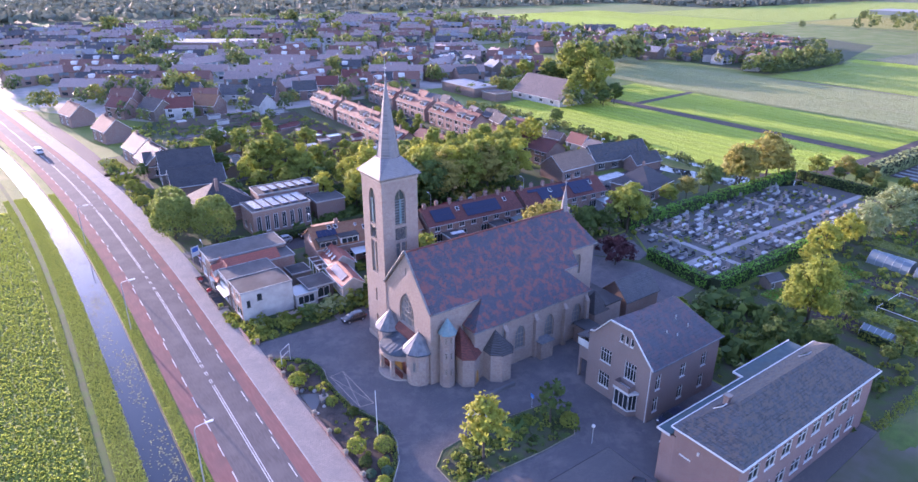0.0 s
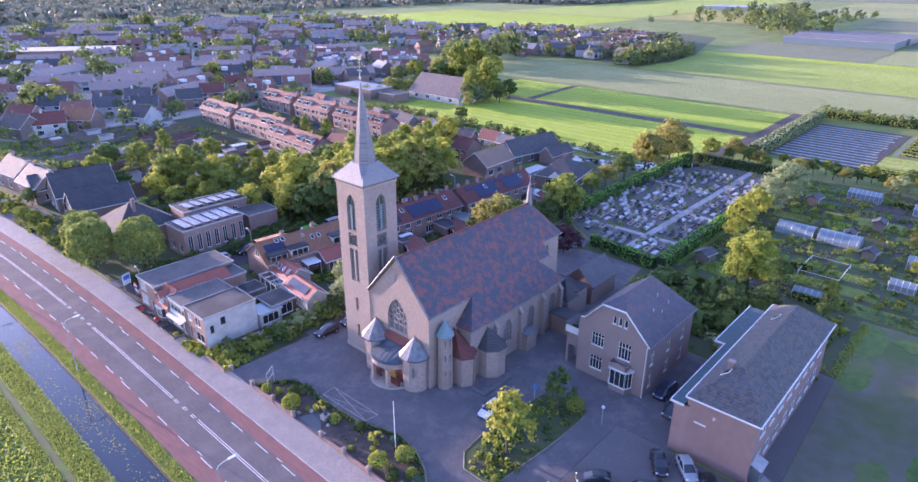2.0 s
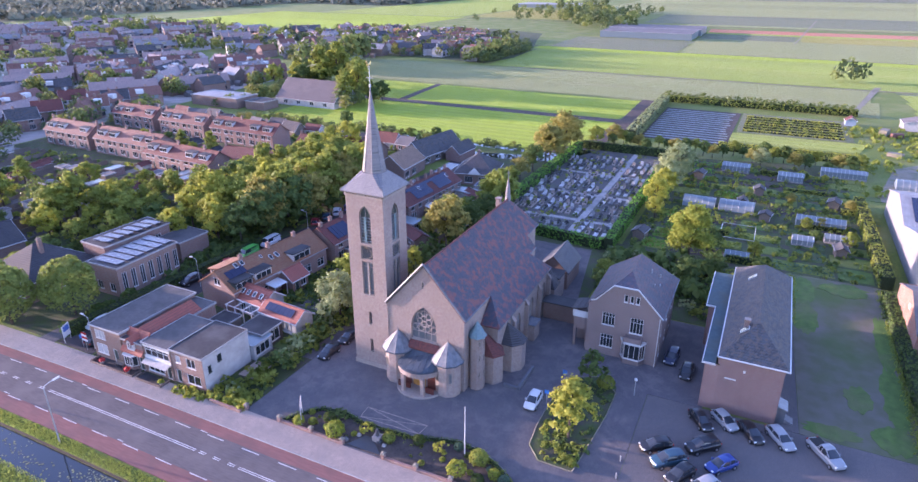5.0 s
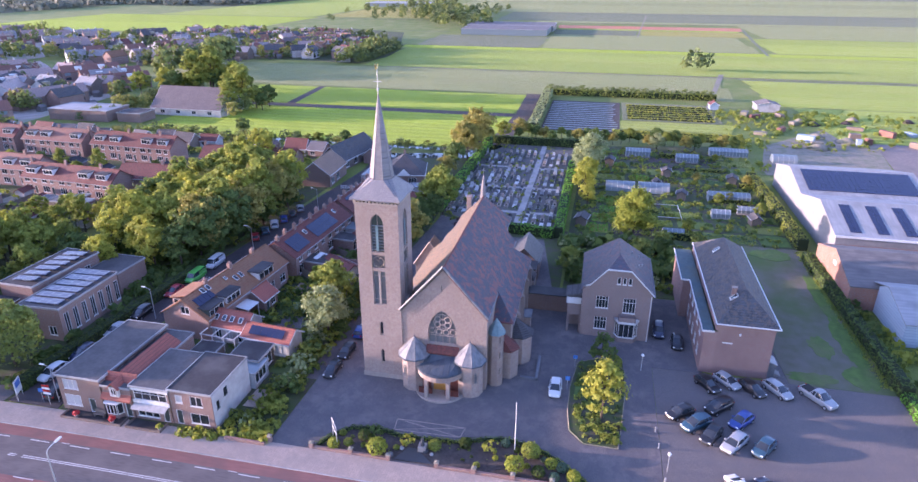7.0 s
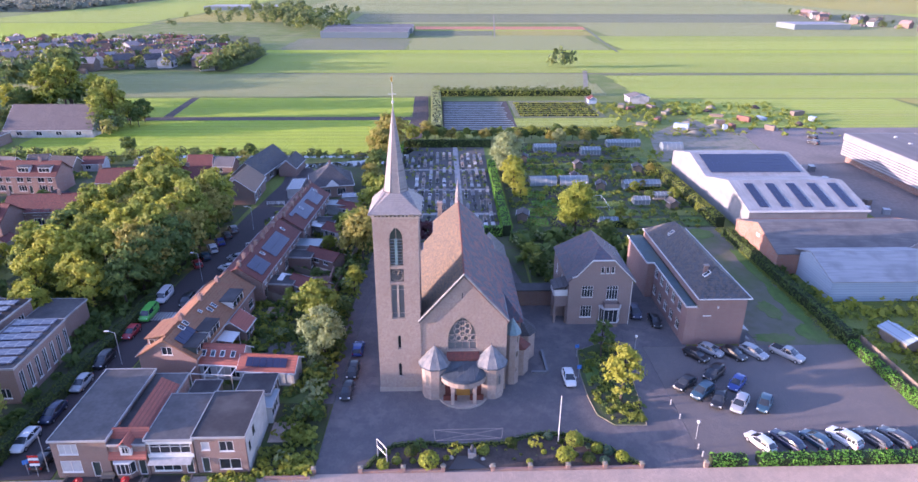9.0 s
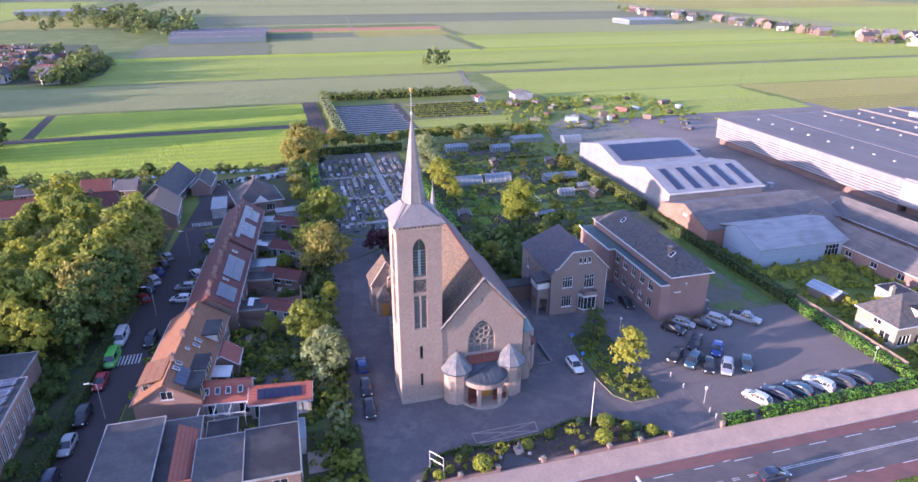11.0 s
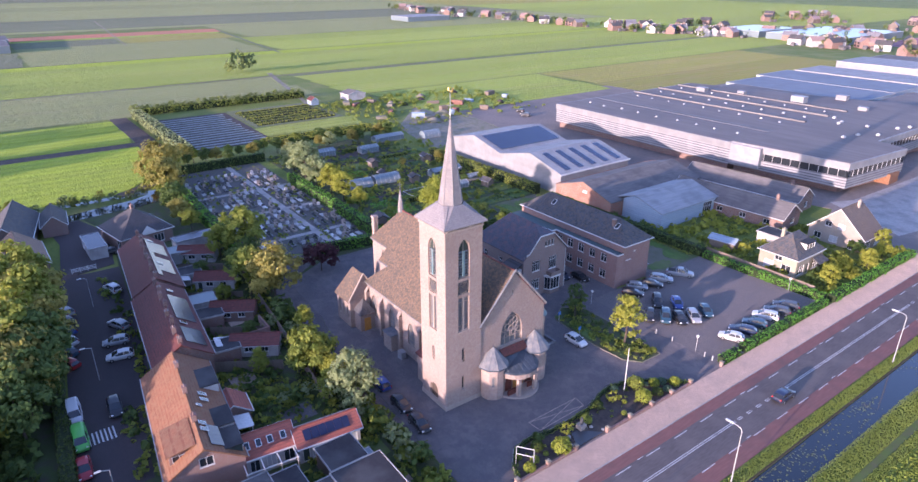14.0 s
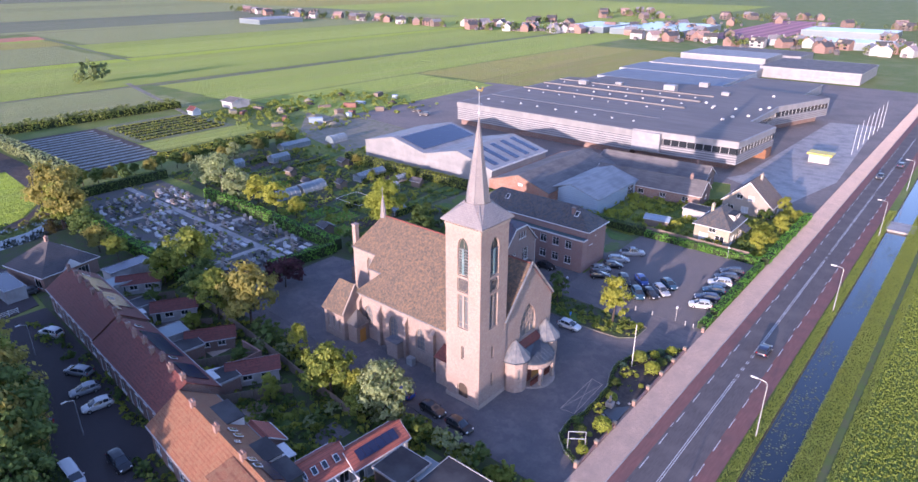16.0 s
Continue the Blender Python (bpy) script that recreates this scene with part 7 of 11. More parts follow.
for key, x, y, s in (
    ("gold", 59.5, -28.0, 1.06), ("pale", 113, -17.2, 1.35), ("pale", 121, -17, 1.1), ("pale", 104, -16.5, 1.1), ("yellow", 95, -16.8, 0.85), ("yellow", 87, -16.6, 0.85), ("yellow", 80, -17.5, 0.6),
    ("brown", 116, 20.5, 1.3), ("brown", 126, 19, 1.5), ("dark", 104, 21.5, 0.9), ("mid2", 117, 22, 1.05), ("brown", 96, 22.5, 0.7), ("mid", 88, 22, 0.6), ("brown", 133, 19, 0.9), ("mid", 142, 13, 0.7), ("brown", 148, 8, 0.75),
    ("pale", 8.5, 21.3, 1.08), ("mid", 17, 23.5, 0.9), ("mid2", 11, 24.0, 0.5), ("small", 30, 19.3, 0.85), ("brown", 43.5, 19.2, 1.25), ("mid", 50, 21.5, 0.95), ("purple", 51.5, 6.4, 1.15), ("mid", 66.5, 16.4, 1.15), ("dark", 58, 20.5, 0.75), ("dark", 74, 18.5, 0.7),
    ("small", -3.4, -22.0, 1.36), ("thin", 7.6, -21.8, 1.25), ("ballg", 9.2, -23.6, 1.15),
    ("lime", -16.6, 69.6, 1.08), ("lime", -15.4, 76.0, 1.05), ("lime", -9.8, 63.2, 1.1), ("dark", -12.5, 92, 0.6), ("mid", -9, 123, 0.5), ("dark", -13, 120, 0.5),
    ("dark", 66, -31, 0.62), ("dark", 48, -29, 0.6), ("dark", 53, -33.5, 0.6), ("mid", 47, -37.5, 0.45), ("dark", 37, -16, 0.55), ("mid", 42, -15, 0.5), ("mid", 66, -40, 0.4), ("dark", 58, -41, 0.35), ("pale", 140, -38, 0.72),
):
    grow(key, x, y, s)
# tree belt along the side street
for row in range(4):
    for c in range(12):
        u = c / 11.0
        x = 34 + 54 * u + RNG.uniform(-1.6, 1.6) + (row % 2) * 2.5
        y = 59.0 + row * 7.0 + RNG.uniform(-1.0, 1.4) - 3.0 * u
        if y < 68 and x > 70 or x > 80 and row < 3:
            continue
        key = ("mid", "yellow", "brown", "mid2", "yellow", "mid2", "mid")[int(RNG.integers(0, 7))]
        if row == 0:
            key = ("brown", "mid2", "brown", "yellow")[c % 4]
        s = RNG.uniform(1.1, 1.35) if row < 2 else RNG.uniform(0.95, 1.2)
        grow(key, x, y, s, s * RNG.uniform(0.95, 1.1))
for x, y, key, s in ((19, 72, "yellow", 0.85), (24, 64, "yellow", 0.95), (31, 58.5, "dark", 1.2), (26, 59.5, "dark", 1.0), (35, 57.4, "dark", 1.3), (40, 56.4, "dark", 1.3), (45, 55.9, "brown", 1.35), (51, 55.3, "mid2", 1.35), (57, 55, "brown", 1.35), (62, 54.8, "mid2", 1.3), (33, 70, "yellow", 1.1), (28, 76, "yellow", 1.0), (22, 88, "mid", 0.9), (27, 68, "yellow", 1.0), (31, 73, "mid", 0.9), (22, 80, "dark", 0.8), (34, 80, "dark", 0.9), (40, 84, "gold", 0.6), (46, 79, "dark", 1.2), (15, 84, "mid", 0.75), (9, 88, "mid", 0.7), (1, 86, "dark", 0.7), (-6, 84, "mid", 0.6)):
    grow(key, x, y, s)
for k in range(16):
    u = k / 15.0
    grow(("bushd", "dark", "bushd", "bush")[k % 4], 31 + 36 * u, 56.6 - 2.2 * u + RNG.uniform(-0.5, 0.8), RNG.uniform(1.4, 2.0) if k % 4 != 1 else 0.5)
for k in range(16):
    grow(("yellow", "mid", "bushd", "mid2")[k % 4], RNG.uniform(8, 46), RNG.uniform(86, 112), RNG.uniform(0.4, 0.7))
for x, y, key, s in ((30, 100, "mid", 0.8), (38, 92, "mid2", 0.8), (24, 98, "yellow", 0.95), (21, 96, "mid2", 0.85), (12, 104, "dark", 0.8), (16, 108, "mid", 0.85), (6, 112, "dark", 0.7)):
    grow(key, x, y, s)


def planting(name, boxes, n, size, material, label):
    """Low clumps of leaves, too many to count, over stretches of garden; boxes of x from, x to, y from, y to."""
    m = Mesh()
    area = [(b[1] - b[0]) * (b[3] - b[2]) for b in boxes]
    for b, ar in zip(boxes, area):
        for k in range(int(n * ar / sum(area))):
            r = size * RNG.uniform(0.4, 1.5)
            c = np.array((RNG.uniform(b[0], b[1]), RNG.uniform(b[2], b[3]), r * 0.35))
            d = RNG.normal(0, 1, (16, 3))
            d[:, 2] = np.abs(d[:, 2])
            d /= np.linalg.norm(d, axis=1)[:, None]
            leaves(m, c + d * r * np.array((1, 1, 0.8)), d, r * 0.5, RNG)
    return lone(name, m, material, label, "garden plants", kind="stuff")


for x0, x1, y0, y1, pm in ((-11, -7, 22.5, 25.5, PAVING), (-3, 1, 22.2, 26, LAWN), (3, 8, 25, 28.5, LAWN), (9.5, 13, 26.5, 31, PARK_PAVE), (15, 19, 27, 32, LAWN), (21, 25, 30, 34, PAVING), (27, 31.5, 24.8, 29, PARK_PAVE), (33, 37, 25, 28.8, LAWN), (40, 44, 24.6, 28.6, PAVING), (46, 51, 24.8, 29, LAWN), (54, 58, 24.8, 28.8, PARK_PAVE), (60, 65, 24.5, 28.8, LAWN)):
    sheet("garden_patio" if pm is not LAWN else "garden_lawn", [(x0, y0), (x1, y0), (x1, y1), (x0, y1)], 0.03, pm, "small paved patio in a back garden" if pm is not LAWN else "small lawn in a back garden", "patio" if pm is not LAWN else "lawn", thick=0.05)
BACKS = [(-12, 2, 18.8, 25), (2, 26, 18.8, 28), (26, 74, 18.2, 24.5), (26, 74, 29, 33), (-2, 4, 42, 49), (8, 26, 45.5, 49), (30, 74, 41.5, 44.5)]
BACKS += [(9, 26, 28, 36.5), (9, 26, 28, 36.5), (-4, 2, 27, 37)]
planting("garden_plants", BACKS, 300, 0.6, LEAF_DARK, "dark green planting in the back gardens")
planting("garden_plants", BACKS, 340, 0.55, LEAF_MID, "green planting in the back gardens")
planting("garden_plants", BACKS, 130, 0.45, LEAF_YELLOW, "yellow-green planting in the back gardens")
LOTS = [(34, 60, -45, -14), (62, 140, -60, -15), (12, 58, -66, -63.5)]
planting("allotment_plants", LOTS, 620, 0.55, LEAF_MID, "green rows and shrubs in the allotments")
planting("allotment_plants", LOTS, 240, 0.55, LEAF_DARK, "dark green growth in the allotments")
planting("garden_thicket", [(42, 58, -37, -14), (34, 44, -29, -14.5)], 110, 1.5, LEAF_DARK, "dark green thicket behind the presbytery")
planting("graveyard_plants", [(61, 136, -10.5, 15.5)], 170, 0.4, LEAF_MID, "small clipped plants between the graves")
planting("yard_weeds", [(150, 215, -150, -64), (112, 160, -75, -63), (186, 215, -110, -64)], 420, 0.8, LEAF_MID, "weeds and shrubs round the works yard")
VILL = [(-6, 56, 90, 190), (66, 84, 96, 190), (96, 120, 60, 190)]
planting("village_plants", VILL, 620, 0.9, LEAF_MID, "green shrubs in the village gardens")
planting("village_plants", VILL, 300, 0.9, LEAF_DARK, "dark shrubs in the village gardens")
for x, y, key, s in ((-11, 21.5, "bush", 1.4), (-7, 20.6, "bushd", 1.5), (-2.5, 21, "bushp", 1.6), (2, 21.5, "bush", 1.7), (12.5, 22.6, "yellow", 0.62), (15, 19.8, "bushd", 1.6), (21, 20.5, "bushd", 1.7), (25, 21.4, "bush", 1.6), (35, 20.4, "bushd", 1.9), (39, 19.8, "bushd", 1.7), (47, 18.6, "dark", 0.6), (54, 18, "dark", 0.7), (62, 17.6, "dark", 0.75), (70, 21, "mid", 0.75), (20, 24.8, "mid", 0.42), (23, 29.5, "mid2", 0.45), (34.5, 27, "dark", 0.35), (49, 27, "mid", 0.4), (62.5, 27, "dark", 0.4)):
    grow(key, x, y, s)
planting("front_shrubs", [(-18.3, -16.6, 24.4, 30.2), (-17.4, -15, 19, 24.4)], 60, 0.42, LEAF_YELLOW, "yellow-green shrubs before the end house")
planting("front_shrubs", [(-18.3, -16.6, 24.4, 30.6), (-17.4, -13, 19, 25)], 60, 0.5, LEAF_MID, "green shrubs before the end house")
# shrubs in the gardens beside the alley
for k in range(46):
    x = RNG.uniform(-15, 40)
    grow(("bush", "bushd", "bushp", "bush")[k % 4], x, 19.4 + abs(RNG.normal(0, 2.2)), RNG.uniform(0.6, 1.35))
for k in range(45):
    x = RNG.uniform(4, 76)
    grow(("bush", "bushd", "bushp")[k % 3], x, RNG.uniform(20.5, 30) - 0.02 * x, RNG.uniform(0.4, 1.0))
for k in range(14):
    grow(("bush", "bushy")[k % 2], RNG.uniform(-16, -9), RNG.uniform(19.3, 25.5), RNG.uniform(0.5, 0.9))

# hedges
GL = "clipped bright green hedge round the graveyard"
hedge("hedge", 68, 17.8, 136, 16.6, 2.0, 2.7, LEAF_HEDGE, GL, RNG, 9, 0.2)
hedge("hedge", 57.5, -11.9, 112, -12.2, 2.0, 2.6, LEAF_HEDGE, GL, RNG, 9, 0.2)
hedge("hedge", 57.5, -10.8, 59.5, 4.5, 1.6, 2.3, LEAF_HEDGE, GL, RNG, 9, 0.2)
hedge("hedge", 138, -14, 138, 16, 1.6, 2.6, LEAF_DARK, "tall dark hedge behind the graveyard", RNG, 9, 0.22)
hedge("hedge", -16.1, -29.8, -16.1, -34.2, 1.3, 1.15, LEAF_HEDGE, "clipped green hedge beside the car park", RNG, 24, 0.13)
hedge("hedge", -16.1, -35.6, -16.1, -62.5, 1.3, 1.15, LEAF_HEDGE, "clipped green hedge beside the car park", RNG, 24, 0.13)
hedge("hedge", -15.6, -63.4, 9.5, -62.9, 1.3, 1.5, LEAF_HEDGE, "green hedge between car park and villa", RNG, 20, 0.15)
hedge("hedge", 10, -63.2, 57, -62.3, 1.8, 2.0, LEAF_DARK, "rough dark hedge along the field", RNG, 12, 0.2)
hedge("hedge", -16.3, -64.5, -16.3, -100, 1.6, 1.4, LEAF_HEDGE, "green hedge along the villa gardens", RNG, 16, 0.16)
hedge("hedge", -15, 57.7, 32, 55.0, 1.7, 1.8, LEAF_OLIVE, "broad clipped olive-green hedge along the street", RNG, 22, 0.14)
hedge("hedge", 62, -62.8, 112, -61.5, 2.2, 2.6, LEAF_MID, "overgrown hedge beside the white hall", RNG, 9, 0.22)
hedge("hedge", 236, 6, 236, -70, 3.4, 2.6, LEAF_MID, "row of small trees along the meadow", RNG, 3, 0.45)
hedge("hedge", 156, 4.4, 232, 5.2, 3.6, 3.4, LEAF_PALE, "pale row of poplars along the farm track", RNG, 3, 0.45)
for k in range(4):
    hedge("crop_row", 155.5 + 2.6 * k, -24, 155.5 + 2.6 * k, -66, 1.3, 0.8, LEAF_YELLOW if k % 2 else LEAF_MID, "low row of yellowing crops", RNG, 7, 0.3)
for k in range(7):
    hedge("crop_row", 188 + 4.4 * k, -30, 188 + 4.4 * k, -63, 1.1, 0.6, LEAF_MID if k % 3 else LEAF_YELLOW, "low green crop row", RNG, 5, 0.3)
for k in range(26):
    far_tree("far", 236 + RNG.uniform(-1, 1), 5 - 2.9 * k, RNG.uniform(0.42, 0.54))
for k in range(26):
    grow(("dark", "mid", "dark", "brown")[k % 4], 145 + RNG.uniform(-4.5, 5), 8 - 2.9 * k, RNG.uniform(0.38, 0.62))
for k in range(26):
    grow(("bush", "bushd", "bushy")[k % 3], RNG.uniform(-14, -1), RNG.uniform(-100, -64.5) if k % 2 else RNG.uniform(-86, -64.5), RNG.uniform(0.7, 1.6))
for x, y, s in ((-13, -70, 0.5), (-12, -78, 0.42), (-14, -84, 0.5), (-13.5, -92, 0.45), (-11, -98, 0.5)):
    grow("yellow", x, y, s)
for x in range(12, 56, 4):
    grow(("bushd", "bush")[x % 8 == 0], x + RNG.uniform(-1, 1), -65 + RNG.uniform(-0.6, 0.6), RNG.uniform(0.8, 1.5))

# planted bed before the church
bed_pts = [(-16.6, 12.5), (-14.1, 11.4), (-11.9, 9.3), (-11.3, 6), (-11.9, 3.4), (-11.9, -0.8), (-11.6, -4.8), (-10.5, -7.6), (-9.9, -10.3), (-10.4, -13.4), (-12.0, -16.6), (-14.1, -19.0), (-16.4, -21.0)]
bed = thing("flower_bed", None, "planted soil bed with stone edging before the church", "flower bed", kind="structure")
part("soil", Mesh().prism(bed_pts, -0.02, 0.14), SOIL, bed)
ed = Mesh()
for (a, b), (c, d) in zip(bed_pts[:-1], bed_pts[1:]):
    ed.tube((a, b, 0.12), (c, d, 0.12), 0.11, n=4)
part("edging", ed, CONCRETE, bed)
pillar = thing("gate_pillar", pose(-16.7, 12.9, 0), "short square brick pillar with stone cap", "pillar", "garden pillars")
part("shaft", Mesh().box(-0.23, 0.23, -0.23, 0.23, 0, 0.85), BRICK_PINK, pillar)
part("cap", Mesh().box(-0.3, 0.3, -0.3, 0.3, 0.85, 0.93).cone(0, 0, 0.93, 1.02, 0.38, 0.05, 4, math.pi / 4), GRAVEL, pillar, "weathered stone cap")
for y in (7.8, 3.0, -3.0, -7.5, -12.1, -16.6, -21.1, -29.0, 18.5):
    put(pillar, -16.7, y)
lone("low_wall", Mesh().box(-16.85, -16.55, -20.9, -3.2, 0, 0.42).box(-16.85, -16.55, 3.2, 12.6, 0, 0.42), BRICK_PINK, "low brick garden wall beside the pavement", "wall")
for x, y, r, key in ((-16.0, 10.3, 0.71, "bally"), (-13.8, 7.0, 0.78, "ballo"), (-15.8, 4.7, 1.15, "bally"), (-14.7, 2.6, 0.38, "ballg"), (-13.5, 1.4, 0.95, "bushy"), (-13.7, -2.0, 0.77, "ballg"), (-12.5, -5.6, 0.73, "ballo"), (-12.7, -8.8, 1.05, "bushy"), (-11.3, -10.5, 0.58, "ballb"),
                     (-12.4, -13.7, 1.1, "ballg"), (-15.2, -12.1, 1.08, "bally"), (-15.5, -14.9, 0.74, "ballo"), (-13.8, -16.3, 0.7, "bally"), (-14.1, -17.6, 0.66, "ballb"), (-15.8, -16.8, 0.6, "ballb"), (-15.4, -19.0, 0.78, "bally"), (-14.4, -13.5, 0.35, "ballg"), (-13.9, -9.6, 0.36, "bally"), (-15.6, -7.6, 0.4, "ballg"),
                     (-12.7, 5.9, 0.95, "bushd"), (-13.0, -15.4, 0.38, "ballb"), (-15.1, 6.7, 0.36, "ballg"), (-15.2, 8.7, 0.56, "ballg"), (-13.6, -0.5, 0.5, "bushd"), (-12.0, -12.0, 0.4, "ballo"), (-13.6, 10.0, 0.45, "ballg"), (-12.4, -3.6, 0.4, "bush")):
    grow(key, x, y, r / {"bushy": 0.85, "bushd": 1.3, "bush": 1.1}.get(key, 1.0))
for (a, b), (c, d) in zip(bed_pts[:-1], bed_pts[1:]):
    hedge("edging_hedge", a - 0.45 if a > -16 else a, b, c - 0.45 if c > -16 else c, d, 0.5, 0.5, LEAF_DARK if b > 5 or -13 < b < -4 else LEAF_MID, "low clipped hedge edging the church bed", RNG, 40, 0.1)
BED = [(-15.8, -10.8, -14, -6), (-15.8, -12.4, -6, 9)]
planting("bed_plants", BED, 26, 0.2, LEAF_MID, "low green planting in the church bed")
rock = thing("rockery", None, "grey paved niche with boulders in the church bed", "rockery")
part("paving", Mesh().prism([(-16.5, 2.4), (-14.2, 1.2), (-14.2, 0.2), (-16.5, -2.5)], 0.1, 0.17), GRANITE, rock)
for x, y, r in ((-14.5, 2.0, 0.4), (-14.4, -1.0, 0.55), (-14.8, -1.9, 0.35), (-15.9, 3.0, 0.45), (-16.1, -2.8, 0.3)):
    part("boulder", Mesh().cone(x, y, 0.05, 0.05 + r * 0.9, r, r * 0.45, 7, x), GRANITE if r > 0.4 else CONCRETE, rock, "rough boulder", True)
isl = [(9.3, -18.4), (2.9, -17.6), (-2.8, -17.6), (-6.6, -18.0), (-8.8, -19.9), (-8.9, -24.1), (-4.3, -24.6), (3.2, -25.2), (8.6, -25.2), (11.4, -22.2)]
island = thing("tree_island", None, "kerbed island with trees and shrubs in the yard", "flower bed", kind="structure")
part("soil", Mesh().prism(isl, -0.02, 0.14), GARDEN, island)
ed = Mesh()
for (a, b), (c, d) in zip(isl, isl[1:] + isl[:1]):
    ed.tube((a, b, 0.12), (c, d, 0.12), 0.08, n=4)
part("kerb", ed, GRAVEL, island)
for x, y, key, s in ((-6.6, -21.8, "bush", 0.55), (-7.6, -22.6, "bush", 0.6), (-5.2, -23.6, "bush", 0.5), (-7.8, -23.8, "ballg", 0.5), (-1.6, -18.8, "bush", 0.4), (5.5, -24.2, "bush", 0.4), (4.0, -19.2, "bushd", 0.35)):
    grow(key, x, y, s)
sheet("island_lawn", [(0.5, -18.2), (6.6, -18.6), (6.4, -20.6), (0.8, -20.4)], 0.15, LAWN, "small mown lawn on the yard island", "lawn", thick=0.02)
planting("island_plants", [(-8.2, -4.4, -24.2, -19.6), (-8, -6, -24.4, -22), (-4, 9, -22.4, -18.6)], 130, 0.34, LEAF_MID, "green ground cover on the yard island")
planting("island_plants", [(-8, 9.5, -24.8, -18.6)], 80, 0.32, LEAF_DARK, "dark low plants on the yard island")
planting("villa_plants", [(-14, -8, -100, -65), (-8, 6, -70, -65), (2, 24, -98, -68), (-6, 6, -100, -88)], 200, 0.65, LEAF_MID, "garden shrubs round the villas")
planting("villa_plants", [(-15.5, -10, -100, -65), (4, 30, -90, -66)], 160, 0.8, LEAF_YELLOW, "yellow-green shrubs round the villas")
planting("roadside_plants", [(-15, 34, 59.2, 61), (14, 34, 60, 84), (-4, 20, 78, 92)], 420, 0.9, LEAF_DARK, "dark shrubs behind the street hedge")


# ---- cars ----
def loft(mesh, rings):
    """A closed skin through rings of equal length, capped at both ends."""
    i0, n = len(mesh.v), len(rings[0])
    for g in rings:
        mesh.v += g
    for i in range(len(rings) - 1):
        for k in range(n):
            mesh.f.append((i0 + i * n + k, i0 + i * n + (k + 1) % n, i0 + i * n + n + (k + 1) % n, i0 + i * n + n + k))
    mesh.f += [tuple(range(i0 + n - 1, i0 - 1, -1)), tuple(range(i0 + len(rings) * n - n, i0 + len(rings) * n))]


